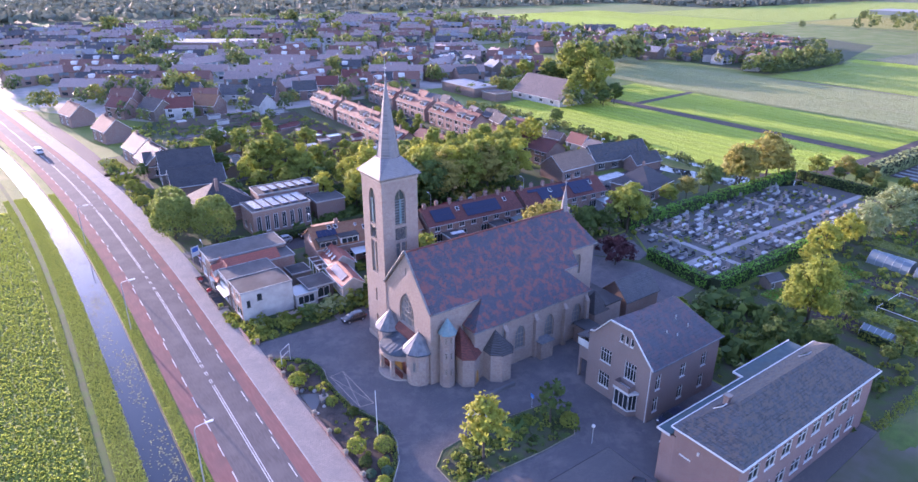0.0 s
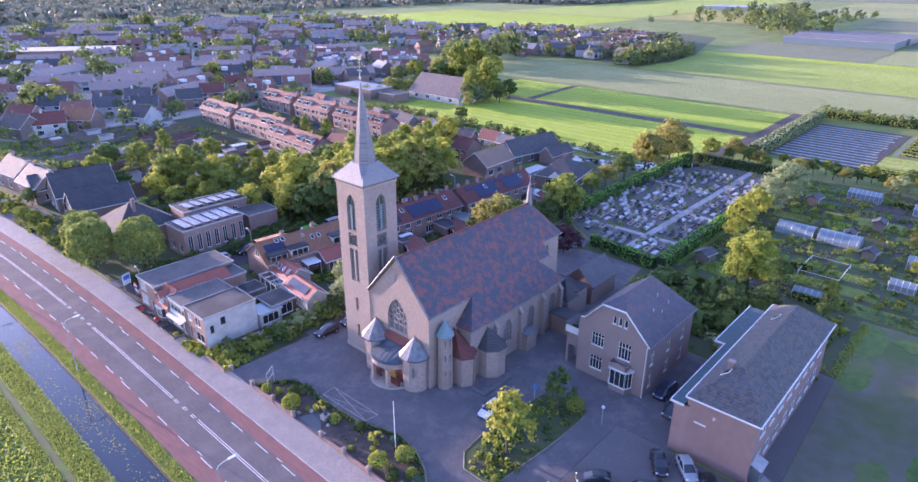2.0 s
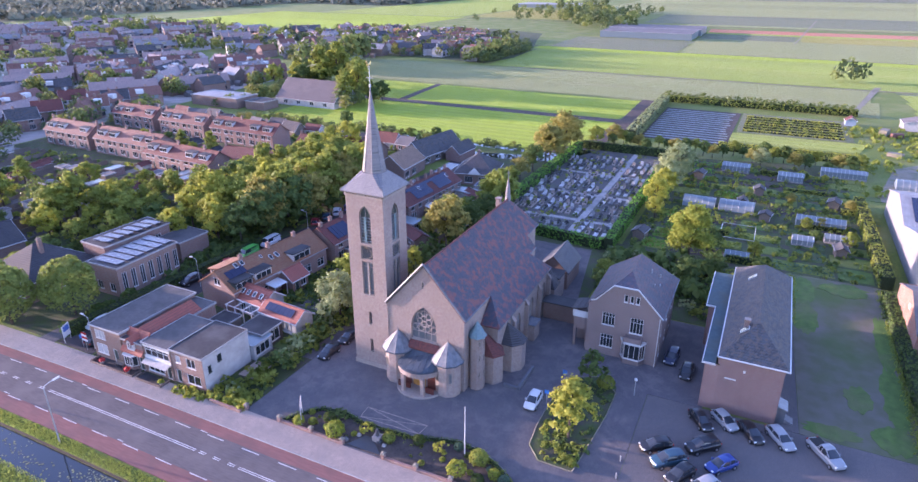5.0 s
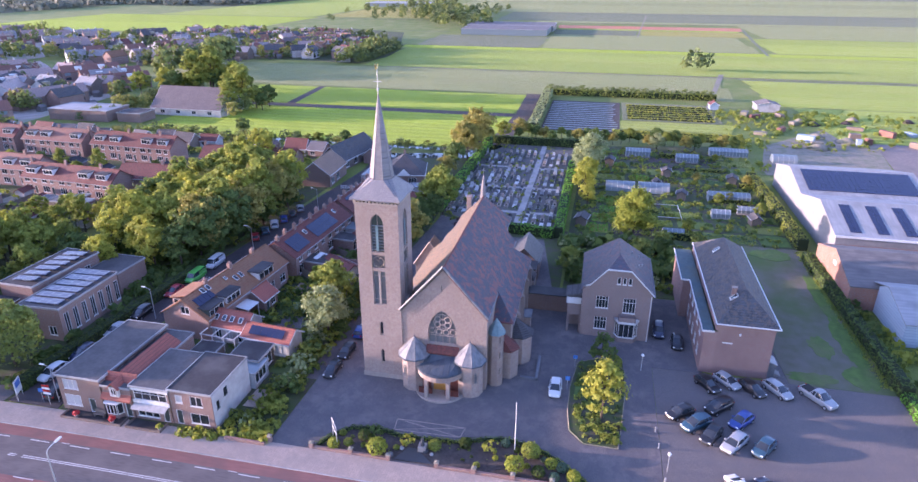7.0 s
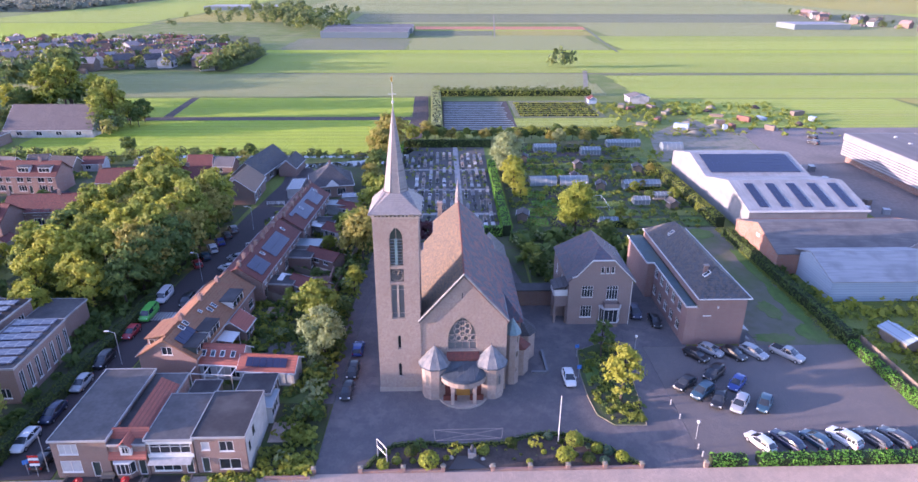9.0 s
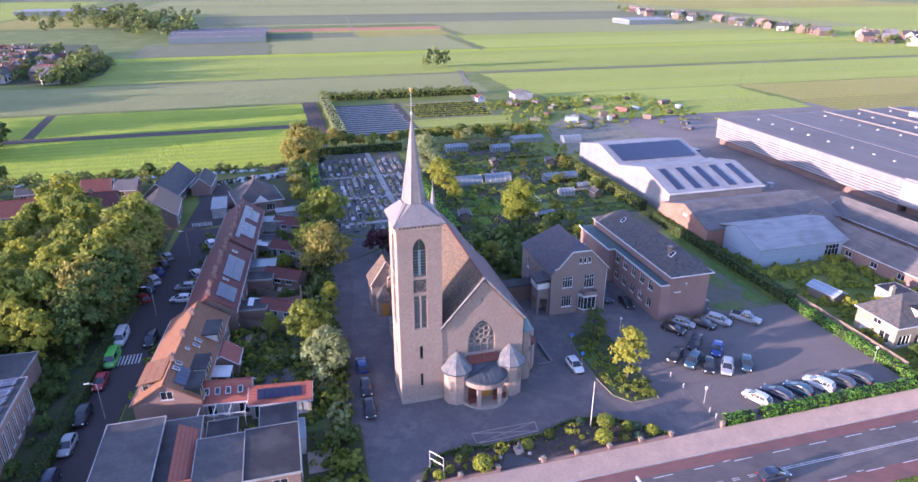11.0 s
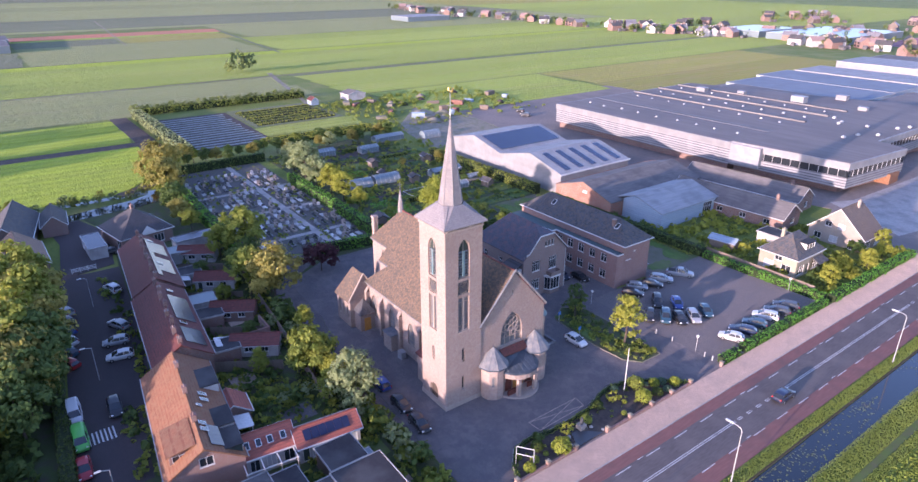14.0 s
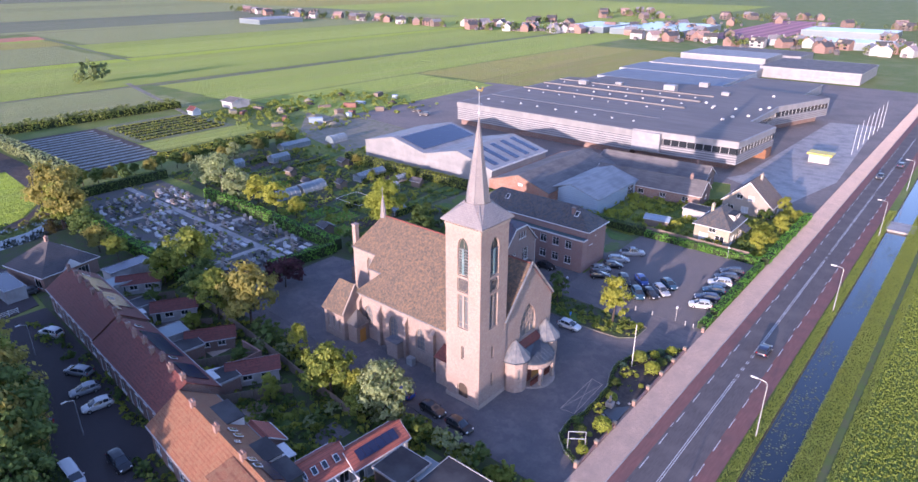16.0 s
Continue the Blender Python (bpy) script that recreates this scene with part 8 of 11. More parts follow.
def car(m, kind="hatch", paint=(0.02, 0.02, 0.025), label="", group="parked cars"):
    """A car along x, nose at +x, on its wheels."""
    L, W, H, hood, boot, nose = {"hatch": (4.1, 1.74, 1.48, 0.96, 0.98, 0.95), "estate": (4.55, 1.8, 1.46, 0.97, 1.0, 1.05), "suv": (4.4, 1.84, 1.66, 1.08, 1.1, 0.95), "van": (4.9, 1.92, 1.95, 1.15, 1.2, 0.75), "pickup": (5.3, 1.85, 1.78, 1.08, 1.05, 1.2)}[kind]
    t = thing("car", m, label, "car", group)
    hl, w = L / 2, W / 2
    body = Mesh()
    st = [(-hl, 0.5, boot - 0.3, 0.66), (-hl + 0.07, 0.36, boot - 0.1, 0.84), (-hl + 0.28, 0.26, boot, 0.94), (-hl + 0.8, 0.22, boot + 0.02, 1.0), (0, 0.22, (hood + boot) / 2, 1.0), (hl - nose - 0.1, 0.22, hood, 0.99), (hl - 0.6, 0.24, hood - 0.1, 0.96), (hl - 0.28, 0.27, hood - 0.2, 0.88), (hl - 0.08, 0.32, hood - 0.32, 0.74), (hl, 0.42, hood - 0.46, 0.55)]
    ring = lambda x, zb, zt, k: [(x, -w * k * 0.88, zb), (x, w * k * 0.88, zb), (x, w * k, zb + (zt - zb) * 0.35), (x, w * k * 0.98, zt - 0.16), (x, w * k * 0.9, zt - 0.04), (x, w * k * 0.6, zt + 0.02), (x, -w * k * 0.6, zt + 0.02), (x, -w * k * 0.9, zt - 0.04), (x, -w * k * 0.98, zt - 0.16), (x, -w * k, zb + (zt - zb) * 0.35)]
    loft(body, [ring(*q) for q in st])
    b = part("body", body, PAINT, t)
    rear = -hl + (0.1 if kind in ("hatch", "suv", "van", "estate") else 1.9)
    rr = rear + {"van": 0.15, "estate": 0.5, "hatch": 0.55, "suv": 0.4, "pickup": 0.3}[kind]
    wf = hl - nose + 0.02
    rf = wf - (0.95 if kind != "van" else 0.6)
    z0 = min(hood, boot) - 0.06
    arch_ = lambda x, top, kb, kt: [(x, -w * kb, z0), (x, w * kb, z0), (x, w * (kb * 0.45 + kt * 0.55), z0 + (top - z0) * 0.6), (x, w * kt, top - 0.05), (x, w * kt * 0.6, top), (x, -w * kt * 0.6, top), (x, -w * kt, top - 0.05), (x, -w * (kb * 0.45 + kt * 0.55), z0 + (top - z0) * 0.6)]
    prof = [(rear, z0 + 0.12, 0.78, 0.74), (rr, H - 0.1, 0.86, 0.66), (rr + 0.45, H - 0.02, 0.88, 0.7), ((rr + rf) / 2, H, 0.9, 0.72), (rf, H - 0.07, 0.89, 0.68), (wf, z0 + 0.08, 0.84, 0.76)]
    cab = Mesh()
    loft(cab, [arch_(*q) for q in prof])
    part("window", cab, GLASS, t, "dark tinted car windows")
    rf_ = Mesh()
    tops = [arch_(q[0] + dx, q[1] + 0.02, q[2], q[3] + 0.015) for q, dx in zip(prof[1:5], (-0.06, 0, 0, 0.05))]
    loft(rf_, [[a[3], a[4], a[5], a[6], (a[6][0], a[6][1], a[6][2] - 0.03), (a[3][0], a[3][1], a[3][2] - 0.03)] for a in tops])
    r = part("roof", rf_, PAINT, t)
    rings = [arch_(*q) for q in prof]
    posts = []
    for s in (2, 7):
        e = 3 if s == 2 else 6
        f = 1 if s == 2 else 0
        for k in (1, 3) + ((2,) if kind in ("van", "suv") else ()):
            posts.append(Mesh().tube(rings[k][f], rings[k][s], 0.045, n=4).tube(rings[k][s], rings[k][e], 0.045, n=4))
        posts += [Mesh().tube(rings[5][f], rings[4][e], 0.045, n=4), Mesh().tube(rings[0][f], rings[1][e], 0.06, n=4)]
    for q in posts:
        part("pillar", q, PAINT, t).color = (*paint, 1)
    if kind == "van":
        p = part("side_panel", Mesh().box(rear + 0.12, -0.1, -w * 0.87, w * 0.87, z0, H - 0.32), PAINT, t)
        p.color = (*paint, 1)
    if kind == "pickup":
        p = part("cargo_bed", Mesh().box(-hl + 0.3, rear - 0.1, -w * 0.8, w * 0.8, boot + 0.02, boot + 0.05), TYRE, t, "dark load bed")
    for s in (-1, 1):
        p = part("mirror", Mesh().box(wf - 0.55, wf - 0.4, s * (w + 0.02) - 0.09, s * (w + 0.02) + 0.09, hood + 0.02, hood + 0.16), PAINT, t)
        p.color = (*paint, 1)
    for o in (b, r):
        o.color = (*paint, 1)
    for x in (-hl + 0.8, hl - 0.85):
        for s in (-1, 1):
            wh = part("wheel", Mesh().tube((x, s * (w - 0.2), 0.32), (x, s * (w + 0.01), 0.32), 0.32, n=12), TYRE, t)
            part("rim", Mesh().tube((x, s * (w - 0.1), 0.32), (x, s * (w + 0.025), 0.32), 0.19, n=8), RIM, wh)
    for s in (-1, 1):
        part("headlight", Mesh().box(hl - 0.3, hl - 0.1, s * w * 0.64 - 0.15, s * w * 0.64 + 0.13, hood - 0.42, hood - 0.25), LAMP_GLASS, t)
        part("tail_light", Mesh().box(-hl + 0.04, -hl + 0.22, s * w * 0.74 - 0.1, s * w * 0.74 + 0.09, boot - 0.28, boot - 0.06), TAIL_RED, t)
    part("bumper", Mesh().box(hl - 0.15, hl + 0.02, -w * 0.66, w * 0.66, 0.3, 0.45), TYRE, t)
    return t


BLACK, GREYD, WHITEC, SILVER, BLUE, DBLUE, GREENC, REDC, PETROL = (0.012, 0.012, 0.014), (0.05, 0.052, 0.058), (0.5, 0.5, 0.5), (0.25, 0.26, 0.27), (0.02, 0.05, 0.2), (0.015, 0.022, 0.05), (0.05, 0.35, 0.06), (0.3, 0.02, 0.025), (0.02, 0.06, 0.09)
TINT = {BLACK: "black", GREYD: "dark grey", WHITEC: "white", SILVER: "silver", BLUE: "blue", DBLUE: "dark blue", GREENC: "bright green", REDC: "red", PETROL: "petrol blue"}
KIND = {"hatch": "hatchback", "estate": "estate car", "suv": "tall family car", "van": "van", "pickup": "pickup truck"}
CARS = [
    (1.4, -15.6, 180, "hatch", WHITEC), (20.6, -30.8, 176, "suv", DBLUE), (17.6, -33.4, 178, "hatch", BLACK),
    (7.0, -36.6, 215, "hatch", BLACK), (8.3, -39.4, 222, "hatch", SILVER), (7.2, -42.6, 215, "hatch", BLACK), (7.7, -46, 214, "estate", SILVER), (7.0, -51, 216, "pickup", SILVER),
    (-0.4, -32.2, 128, "hatch", BLACK), (-2.4, -34, 130, "suv", PETROL), (2.0, -37.4, 132, "suv", BLACK), (-0.5, -39.8, 138, "hatch", BLUE),
    (-4.2, -35.6, 148, "hatch", BLACK), (-5.2, -38.2, 142, "estate", SILVER), (-5.3, -41.6, 144, "hatch", PETROL),
    (-13.0, -37.4, 25, "hatch", WHITEC), (-12.9, -40.9, 27, "estate", DBLUE), (-12.8, -44.7, 27, "hatch", PETROL), (-12.6, -48.5, 27, "suv", WHITEC), (-12.7, -52.1, 27, "estate", GREYD), (-12.6, -55.3, 27, "estate", GREYD),
    (-1.0, 16.6, 178, "hatch", BLACK), (4.0, 16.4, 178, "hatch", BLACK), (10, 16.3, 0, "hatch", BLUE),
    (28.4, 53.8, 178, "van", WHITEC), (21.9, 53.9, 178, "van", GREENC), (15.8, 54.3, 178, "hatch", REDC), (7.6, 54.8, 178, "suv", BLACK), (1.7, 55.2, 178, "hatch", SILVER), (-5, 55.6, 178, "estate", DBLUE), (-10.5, 56, 178, "estate", WHITEC), (-14, 51.6, 0, "hatch", BLACK),
    (61.6, 51.2, 30, "hatch", SILVER), (57.8, 51.5, 30, "hatch", GREYD), (54, 51.8, 30, "hatch", BLUE), (50.2, 52.2, 30, "suv", WHITEC), (46.4, 52.5, 30, "hatch", PETROL), (42.6, 52.8, 30, "hatch", REDC),
    (66.5, 42.6, 20, "suv", WHITEC), (51.2, 44.2, 25, "estate", SILVER), (45.5, 45.6, 80, "hatch", SILVER), (40.5, 45.9, 80, "hatch", WHITEC), (26.6, 49.0, 178, "suv", BLACK), (86, 40, 90, "hatch", GREYD), (92, 42, 90, "hatch", WHITEC),
    (-26.6, -29, 270, "hatch", DBLUE), (-26.9, -168, 270, "suv", DBLUE), (-24, -150, 90, "hatch", GREYD), (22, -190, 0, "suv", BLACK),
    (-34.5, 168, 100, "van", WHITEC), (-45.5, 190, 285, "hatch", GREYD), (140, -128, 20, "suv", GREYD), (148, -132, 20, "hatch", BLACK),
]
made = {}
for x, y, a, kind, paint in CARS:
    key = (kind, paint)
    z = 0.03
    if key in made:
        copy_thing(made[key], pose(x, y, z, 0, 0, a))
    else:
        made[key] = car(pose(x, y, z, 0, 0, a), kind, paint, "%s %s parked on the paving" % (TINT[paint], KIND[kind]))

# ---- street furniture ----
lamp = thing("street_lamp", pose(-31.9, -7.5, 0), "tall grey steel street lamp with curved arm", "street lamp", "street lamps")
part("pole", Mesh().tube((0, 0, -0.05), (0, 0, 8.1), 0.1, 0.06, 8), METAL, lamp)
arm = Mesh().tube((0, 0, 8.05), (0.18, 0, 8.38), 0.05, n=6).tube((0.18, 0, 8.38), (0.7, 0, 8.5), 0.05, n=6).tube((0.7, 0, 8.5), (1.3, 0, 8.52), 0.045, n=6)
part("arm", arm, METAL, lamp)
hd = part("lamp_head", Mesh().prism([(1.2, -0.1), (2.0, -0.14), (2.15, 0), (2.0, 0.14), (1.2, 0.1)], 8.46, 8.6), WHITE, lamp, "flat pale lamp head")
part("lens", Mesh().box(1.35, 2.0, -0.09, 0.09, 8.43, 8.46), LAMP_GLASS, hd)
for y in (34.9, 78, -51.9, -98, -142, -190, -240):
    copy_thing(lamp, pose(-31.9 + bend(y) * 0.9, y, 0))
sl = thing("street_lamp", pose(7.2, 52.0, 0, 0, 0, 90), "slender grey lamp post in the side street", "street lamp", "side street lamps")
part("pole", Mesh().tube((0, 0, 0), (0, 0, 5.6), 0.07, 0.05, 7).tube((0, 0, 5.6), (0.9, 0, 5.9), 0.04, n=6), METAL, sl)
part("lamp_head", Mesh().box(0.8, 1.5, -0.1, 0.1, 5.85, 5.98), WHITE, sl)
for x, y in ((36, 49.6), (-15.6, 50.4), (62, 46.6)):
    copy_thing(sl, pose(x, y, 0, 0, 0, 90))
bl = thing("globe_lamp", pose(-11.6, -29.7, 0), "short lamp post with a white globe", "lamp", "yard lamps")
part("pole", Mesh().tube((0, 0, 0), (0, 0, 2.5), 0.05, n=6), METAL, bl)
gm = Mesh()
for i in range(5):
    for j in range(8):
        f = lambda a, b: (0.24 * math.sin(a) * math.cos(b), 0.24 * math.sin(a) * math.sin(b), 2.7 + 0.24 * math.cos(a))
        a0, a1, b0, b1 = math.pi * i / 5, math.pi * (i + 1) / 5, math.tau * j / 8, math.tau * (j + 1) / 8
        gm.poly([f(a0, b0), f(a1, b0), f(a1, b1), f(a0, b1)])
part("globe", gm, WHITE, bl, "white globe", True)
for x, y in ((9.2, -27.6), (-9.5, -62.0), (27, -14.2)):
    copy_thing(bl, pose(x, y, 0))
bo = thing("bollard", pose(-13.5, -29.3, 0), "short square pale grey post", "bollard", "bollards")
part("post", Mesh().box(-0.07, 0.07, -0.07, 0.07, 0, 0.8), EDGE, bo)
part("cap", Mesh().cone(0, 0, 0.8, 0.9, 0.1, 0.02, 6), EDGE, bo)
for x, y in ((-14.9, -29.3), (-7.6, -29.0), (-4.5, -28.8)):
    copy_thing(bo, pose(x, y, 0))
fp = thing("flagpole", pose(-12.1, -11.7, 0.1), "white flagpole in the flower bed", "flagpole")
part("pole", Mesh().tube((0, 0, 0), (0, 0, 7.2), 0.07, 0.045, 8), WHITE, fp)
part("finial", Mesh().cone(0, 0, 7.2, 7.35, 0.08, 0.03, 8), METAL, fp)
nf = thing("sign_stand", pose(-15.2, 10.4, 0.1, 0, 0, 36), "tall metal tube notice frame", "sign frame")
for a, b in (((-1.1, 0, 0), (-1.1, 0, 3.0)), ((1.1, 0, 0), (1.1, 0, 3.0)), ((-1.1, 0, 3.0), (1.1, 0, 3.0)), ((-1.1, 0, 1.9), (1.1, 0, 1.9))):
    part("tube", Mesh().tube(a, b, 0.06, n=6), METAL, nf)
sg = thing("direction_sign", pose(2.2, -17.2, 0), "small blue sign on a post", "sign", "blue signs")
part("post", Mesh().tube((0, 0, 0), (0, 0, 2.0), 0.04, n=6), METAL, sg)
part("plate", Mesh().box(-0.03, 0.03, -0.3, 0.3, 1.6, 2.2), plain("blue_sign", (0.03, 0.16, 0.45), 0.4), sg)
copy_thing(sg, pose(7.8, -18.0, 0))
copy_thing(sg, pose(-16, 52.5, 0, 0, 0, 30))
st = thing("statue", pose(-14.2, -0.6, 0.14), "small grey stone monument on a plinth", "monument")
part("plinth", Mesh().box(-0.5, 0.5, -0.5, 0.5, 0, 0.7), STONE, st)
part("stone", Mesh().cone(0, 0, 0.7, 1.7, 0.28, 0.16, 8), GRANITE, st)
# painted lines in the yard
yl = thing("yard_lines", None, "white painted lines on the yard", "road marking", kind="structure")
for a, b in (((-9.1, 4.2), (-9.0, -4.9)), ((-9.1, 4.2), (-11.2, 4.0)), ((-9.0, -4.9), (-10.9, -4.6)), ((-11.2, 4.0), (-10.9, -4.6)), ((-9.1, 4.2), (-10.9, -4.6)), ((-9.0, -4.9), (-11.2, 4.0))):
    d = (Vector(b) - Vector(a)).normalized() * 0.04
    part("line", Mesh().slab([(a[0] - d.y, a[1] + d.x, 0.036), (a[0] + d.y, a[1] - d.x, 0.036), (b[0] + d.y, b[1] - d.x, 0.036), (b[0] - d.y, b[1] + d.x, 0.036)][::-1], 0.004), PAVING, yl)

nb_ = thing("notice_board", pose(-15.9, 56.3, 0, 0, 0, 25), "white and blue notice board on two posts", "sign")
part("board", Mesh().box(-0.9, 0.9, -0.04, 0.04, 1.0, 3.0), WHITE, nb_)
part("panel", Mesh().box(-0.7, 0.7, -0.06, -0.045, 1.9, 2.8), plain("blue_panel", (0.04, 0.12, 0.35), 0.4), nb_, "plain blue panel")
for x in (-0.8, 0.8):
    part("post", Mesh().tube((x, 0.06, 0), (x, 0.06, 3.0), 0.05, n=6), METAL, nb_)
rs = thing("road_sign", pose(-16.3, 51.2, 0, 0, 0, -90), "red and white street signs on one post", "sign")
part("post", Mesh().tube((0, 0, 0), (0, 0, 3.2), 0.04, n=6), METAL, rs)
for z, m in ((3.0, TAIL_RED), (2.6, WHITE), (2.2, TAIL_RED), (1.8, WHITE)):
    part("plate", Mesh().box(-0.6, 0.6, -0.06, -0.03, z - 0.15, z + 0.15), m, rs)
# hatching and gate in the side street
sh = thing("street_hatching", None, "white painted hatching across the side street", "road marking", kind="structure")
for k in range(7):
    part("bar", Mesh().box(20.6, 23.4, 49.9 + 0.5 * k, 50.1 + 0.5 * k, 0.032, 0.04), WHITE, sh)
gt = thing("white_gate", pose(79.5, 45.6, 0, 0, 0, -90), "low white wooden gate closing the street", "gate")
for z in (0.35, 0.65, 0.95):
    part("rail", Mesh().box(-2.2, 2.2, -0.03, 0.03, z - 0.06, z + 0.06), WHITE, gt)
for x in (-2.2, -0.7, 0.7, 2.2):
    part("post", Mesh().box(x - 0.06, x + 0.06, -0.06, 0.06, 0, 1.15), WHITE, gt)

# ---- graveyard ----
sheet("graveyard_ground", [(60, -11), (113, -11.2), (137, -11.5), (137, 15.8), (69, 16.8), (61, 5)], 0.025, GRAVE_GROUND, "gravel paths of the graveyard", "graveyard")
sheet("graveyard_path", [(62, -2.6), (137, -2.6), (137, -1.0), (62, -1.0)], 0.032, CONCRETE, "paved graveyard path", "path")
for gx in (71.2, 90.5, 109.7):
    sheet("graveyard_path", [(gx, -10.6), (gx + 1.5, -10.6), (gx + 1.5, 15.4), (gx, 15.4)], 0.033, CONCRETE, "paved graveyard cross path", "path")
kinds = []
for k in range(5):
    gm = (MARBLE, GRANITE, MARBLE, STONE, GRANITE)[k]
    hm = (GRANITE, GRANITE, MARBLE, STONE, MARBLE)[k]
    gr = thing("grave", pose(64 + 2.3 * k, -9.8, 0.02), "stone grave with upright headstone", "grave", "graves")
    part("slab", Mesh().box(0, 2.0, 0, 0.95, 0, 0.22 + 0.06 * k), gm, gr)
    part("headstone", Mesh().box(2.0, 2.16, 0.05, 0.9, 0, 0.7 + 0.12 * k).box(2.02, 2.14, 0.2, 0.75, 0.7 + 0.12 * k, 0.82 + 0.12 * k), hm, gr)
    if k % 2:
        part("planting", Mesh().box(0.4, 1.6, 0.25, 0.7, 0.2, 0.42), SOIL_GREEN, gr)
    kinds.append(gr)
for r in range(14):
    y = -10 + 1.95 * r
    if -3.4 < y < -0.4:
        continue
    for c in range(24):
        x = 63.5 + 2.75 * c
        if (r == 0 and c < 5) or RNG.uniform() < 0.3 or (c % 7 == 3) or x > 124 or x < 62 + max(0, y - 4) * 0.55:
            continue
        copy_thing(kinds[int(RNG.integers(0, 5))], pose(x + RNG.uniform(-0.12, 0.12), y + RNG.uniform(-0.08, 0.08), 0.02, 0, 0, RNG.uniform(-1.2, 1.2)))
for k in range(24):
    grow(("bush", "bushd")[k % 2], RNG.uniform(64, 126), RNG.uniform(-10, 15), RNG.uniform(0.3, 0.6))
gc = thing("graveyard_cross", pose(76, -8.5, 0), "tall pale stone graveyard cross", "cross")
part("shaft", Mesh().box(-0.12, 0.12, -0.12, 0.12, 0, 3.2), STONE, gc)
part("arm", Mesh().box(-0.1, 0.1, -0.7, 0.7, 2.3, 2.55), STONE, gc)


# ---- allotments ----
def tunnel(x, y, w, l, turn=0.0, label="white plastic garden tunnel"):
    t = thing("garden_tunnel", pose(x, y, 0, 0, 0, turn), label, "greenhouse", "garden tunnels")
    m = Mesh()
    n = 8
    arc = [(-w / 2 * math.cos(math.pi * k / n), w * 0.55 * math.sin(math.pi * k / n)) for k in range(n + 1)]
    for (a, b), (c, d) in zip(arc[:-1], arc[1:]):
        m.poly([(0, a, b), (l, a, b), (l, c, d), (0, c, d)])
    for xx in (0, l):
        m.poly([(xx, a, b) for a, b in arc])
    part("cover", m, GREENHOUSE, t)
    hoops = Mesh()
    for j in range(int(l / 1.5) + 1):
        for (a, b), (c, d) in zip(arc[:-1], arc[1:]):
            hoops.tube((j * 1.5, a, b), (j * 1.5, c, d), 0.04, n=4)
    part("hoop", hoops, METAL, t)


def glasshouse(x, y, w, l, h=2.6, turn=0.0):
    t = thing("greenhouse", pose(x, y, 0, 0, 0, turn), "small glass garden greenhouse", "greenhouse", "greenhouses")
    part("base", Mesh().box(0, l, 0, w, 0, 0.4), CONCRETE, t)
    part("glazing", Mesh().box(0.05, l - 0.05, 0.05, w - 0.05, 0.4, h - 0.8), GREENHOUSE, t)
    part("roof", gable_roof(l, w, h - 0.8, h, 0.05, 0.05), GREENHOUSE, t)
    fr = Mesh()
    for j in range(int(l) + 1):
        fr.tube((j, -0.02, 0.4), (j, -0.02, h - 0.8), 0.035, n=4).tube((j, w + 0.02, 0.4), (j, w + 0.02, h - 0.8), 0.035, n=4).tube((j, 0, h - 0.78), (j, w / 2, h + 0.02), 0.03, n=4).tube((j, w, h - 0.78), (j, w / 2, h + 0.02), 0.03, n=4)
    part("frame", fr, WHITE, t)


tunnel(96, -22, 4.2, 7.5, -90)
tunnel(96, -30.5, 4.4, 8, -90)
tunnel(134, -72, 4.4, 7, -90, "low white garden tunnel")
glasshouse(130, -28, 3.6, 7.5, turn=-90)
glasshouse(126, -43, 3.4, 6.5, turn=-90)
glasshouse(136, -54, 3.4, 11.5, turn=-90)
glasshouse(90, -47.6, 3.4, 10, turn=-90)
glasshouse(77.5, -46.8, 2.6, 4.2, 2.2, turn=-90)
glasshouse(82, -53.2, 2.2, 5.5, 1.9, turn=-90)
glasshouse(63, -34.5, 2.4, 4.5, 2.0, turn=-90)
for x, y, w, d in ((89.5, -42, 2.4, 2.2), (98, -36.5, 2.4, 1.8), (106, -57, 3, 2.4), (118, -24, 3.4, 2.4), (74, -57, 3, 2), (66, -17.6, 3.2, 2.4), (110, -40, 2.6, 2.2)):
    house("garden_shed", pose(x, y, 0, 0, 0, RNG.uniform(-10, 10)), w, d, 2.0, 2.6, FENCE_WOOD, BITUMEN_PALE, "gable", [(0.5, 0.2, 0.8, 1.7, "door")], label="small wooden shed in the allotments", category="shed")
def veg_rows(name, boxes, pitch, size, material, label):
    """Low plants standing in rows over garden plots; boxes of x from, x to, y from, y to, rows along y."""
    m = Mesh()
    for x0, x1, y0, y1 in boxes:
        for k in range(int((x1 - x0) / pitch)):
            n = max(3, int(abs(y1 - y0) / (size * 0.55)))
            p = np.stack([np.full(n, x0 + pitch * (k + 0.5)) + RNG.normal(0, size * 0.22, n), RNG.uniform(y0, y1, n), size * RNG.uniform(0.15, 0.8, n)], 1)
            leaves(m, p, np.tile(np.array((0.0, 0.0, 1.0)), (n, 1)) + RNG.normal(0, 0.3, (n, 3)), size * 0.55, RNG)
    return lone(name, m, material, label, "vegetables", kind="stuff")


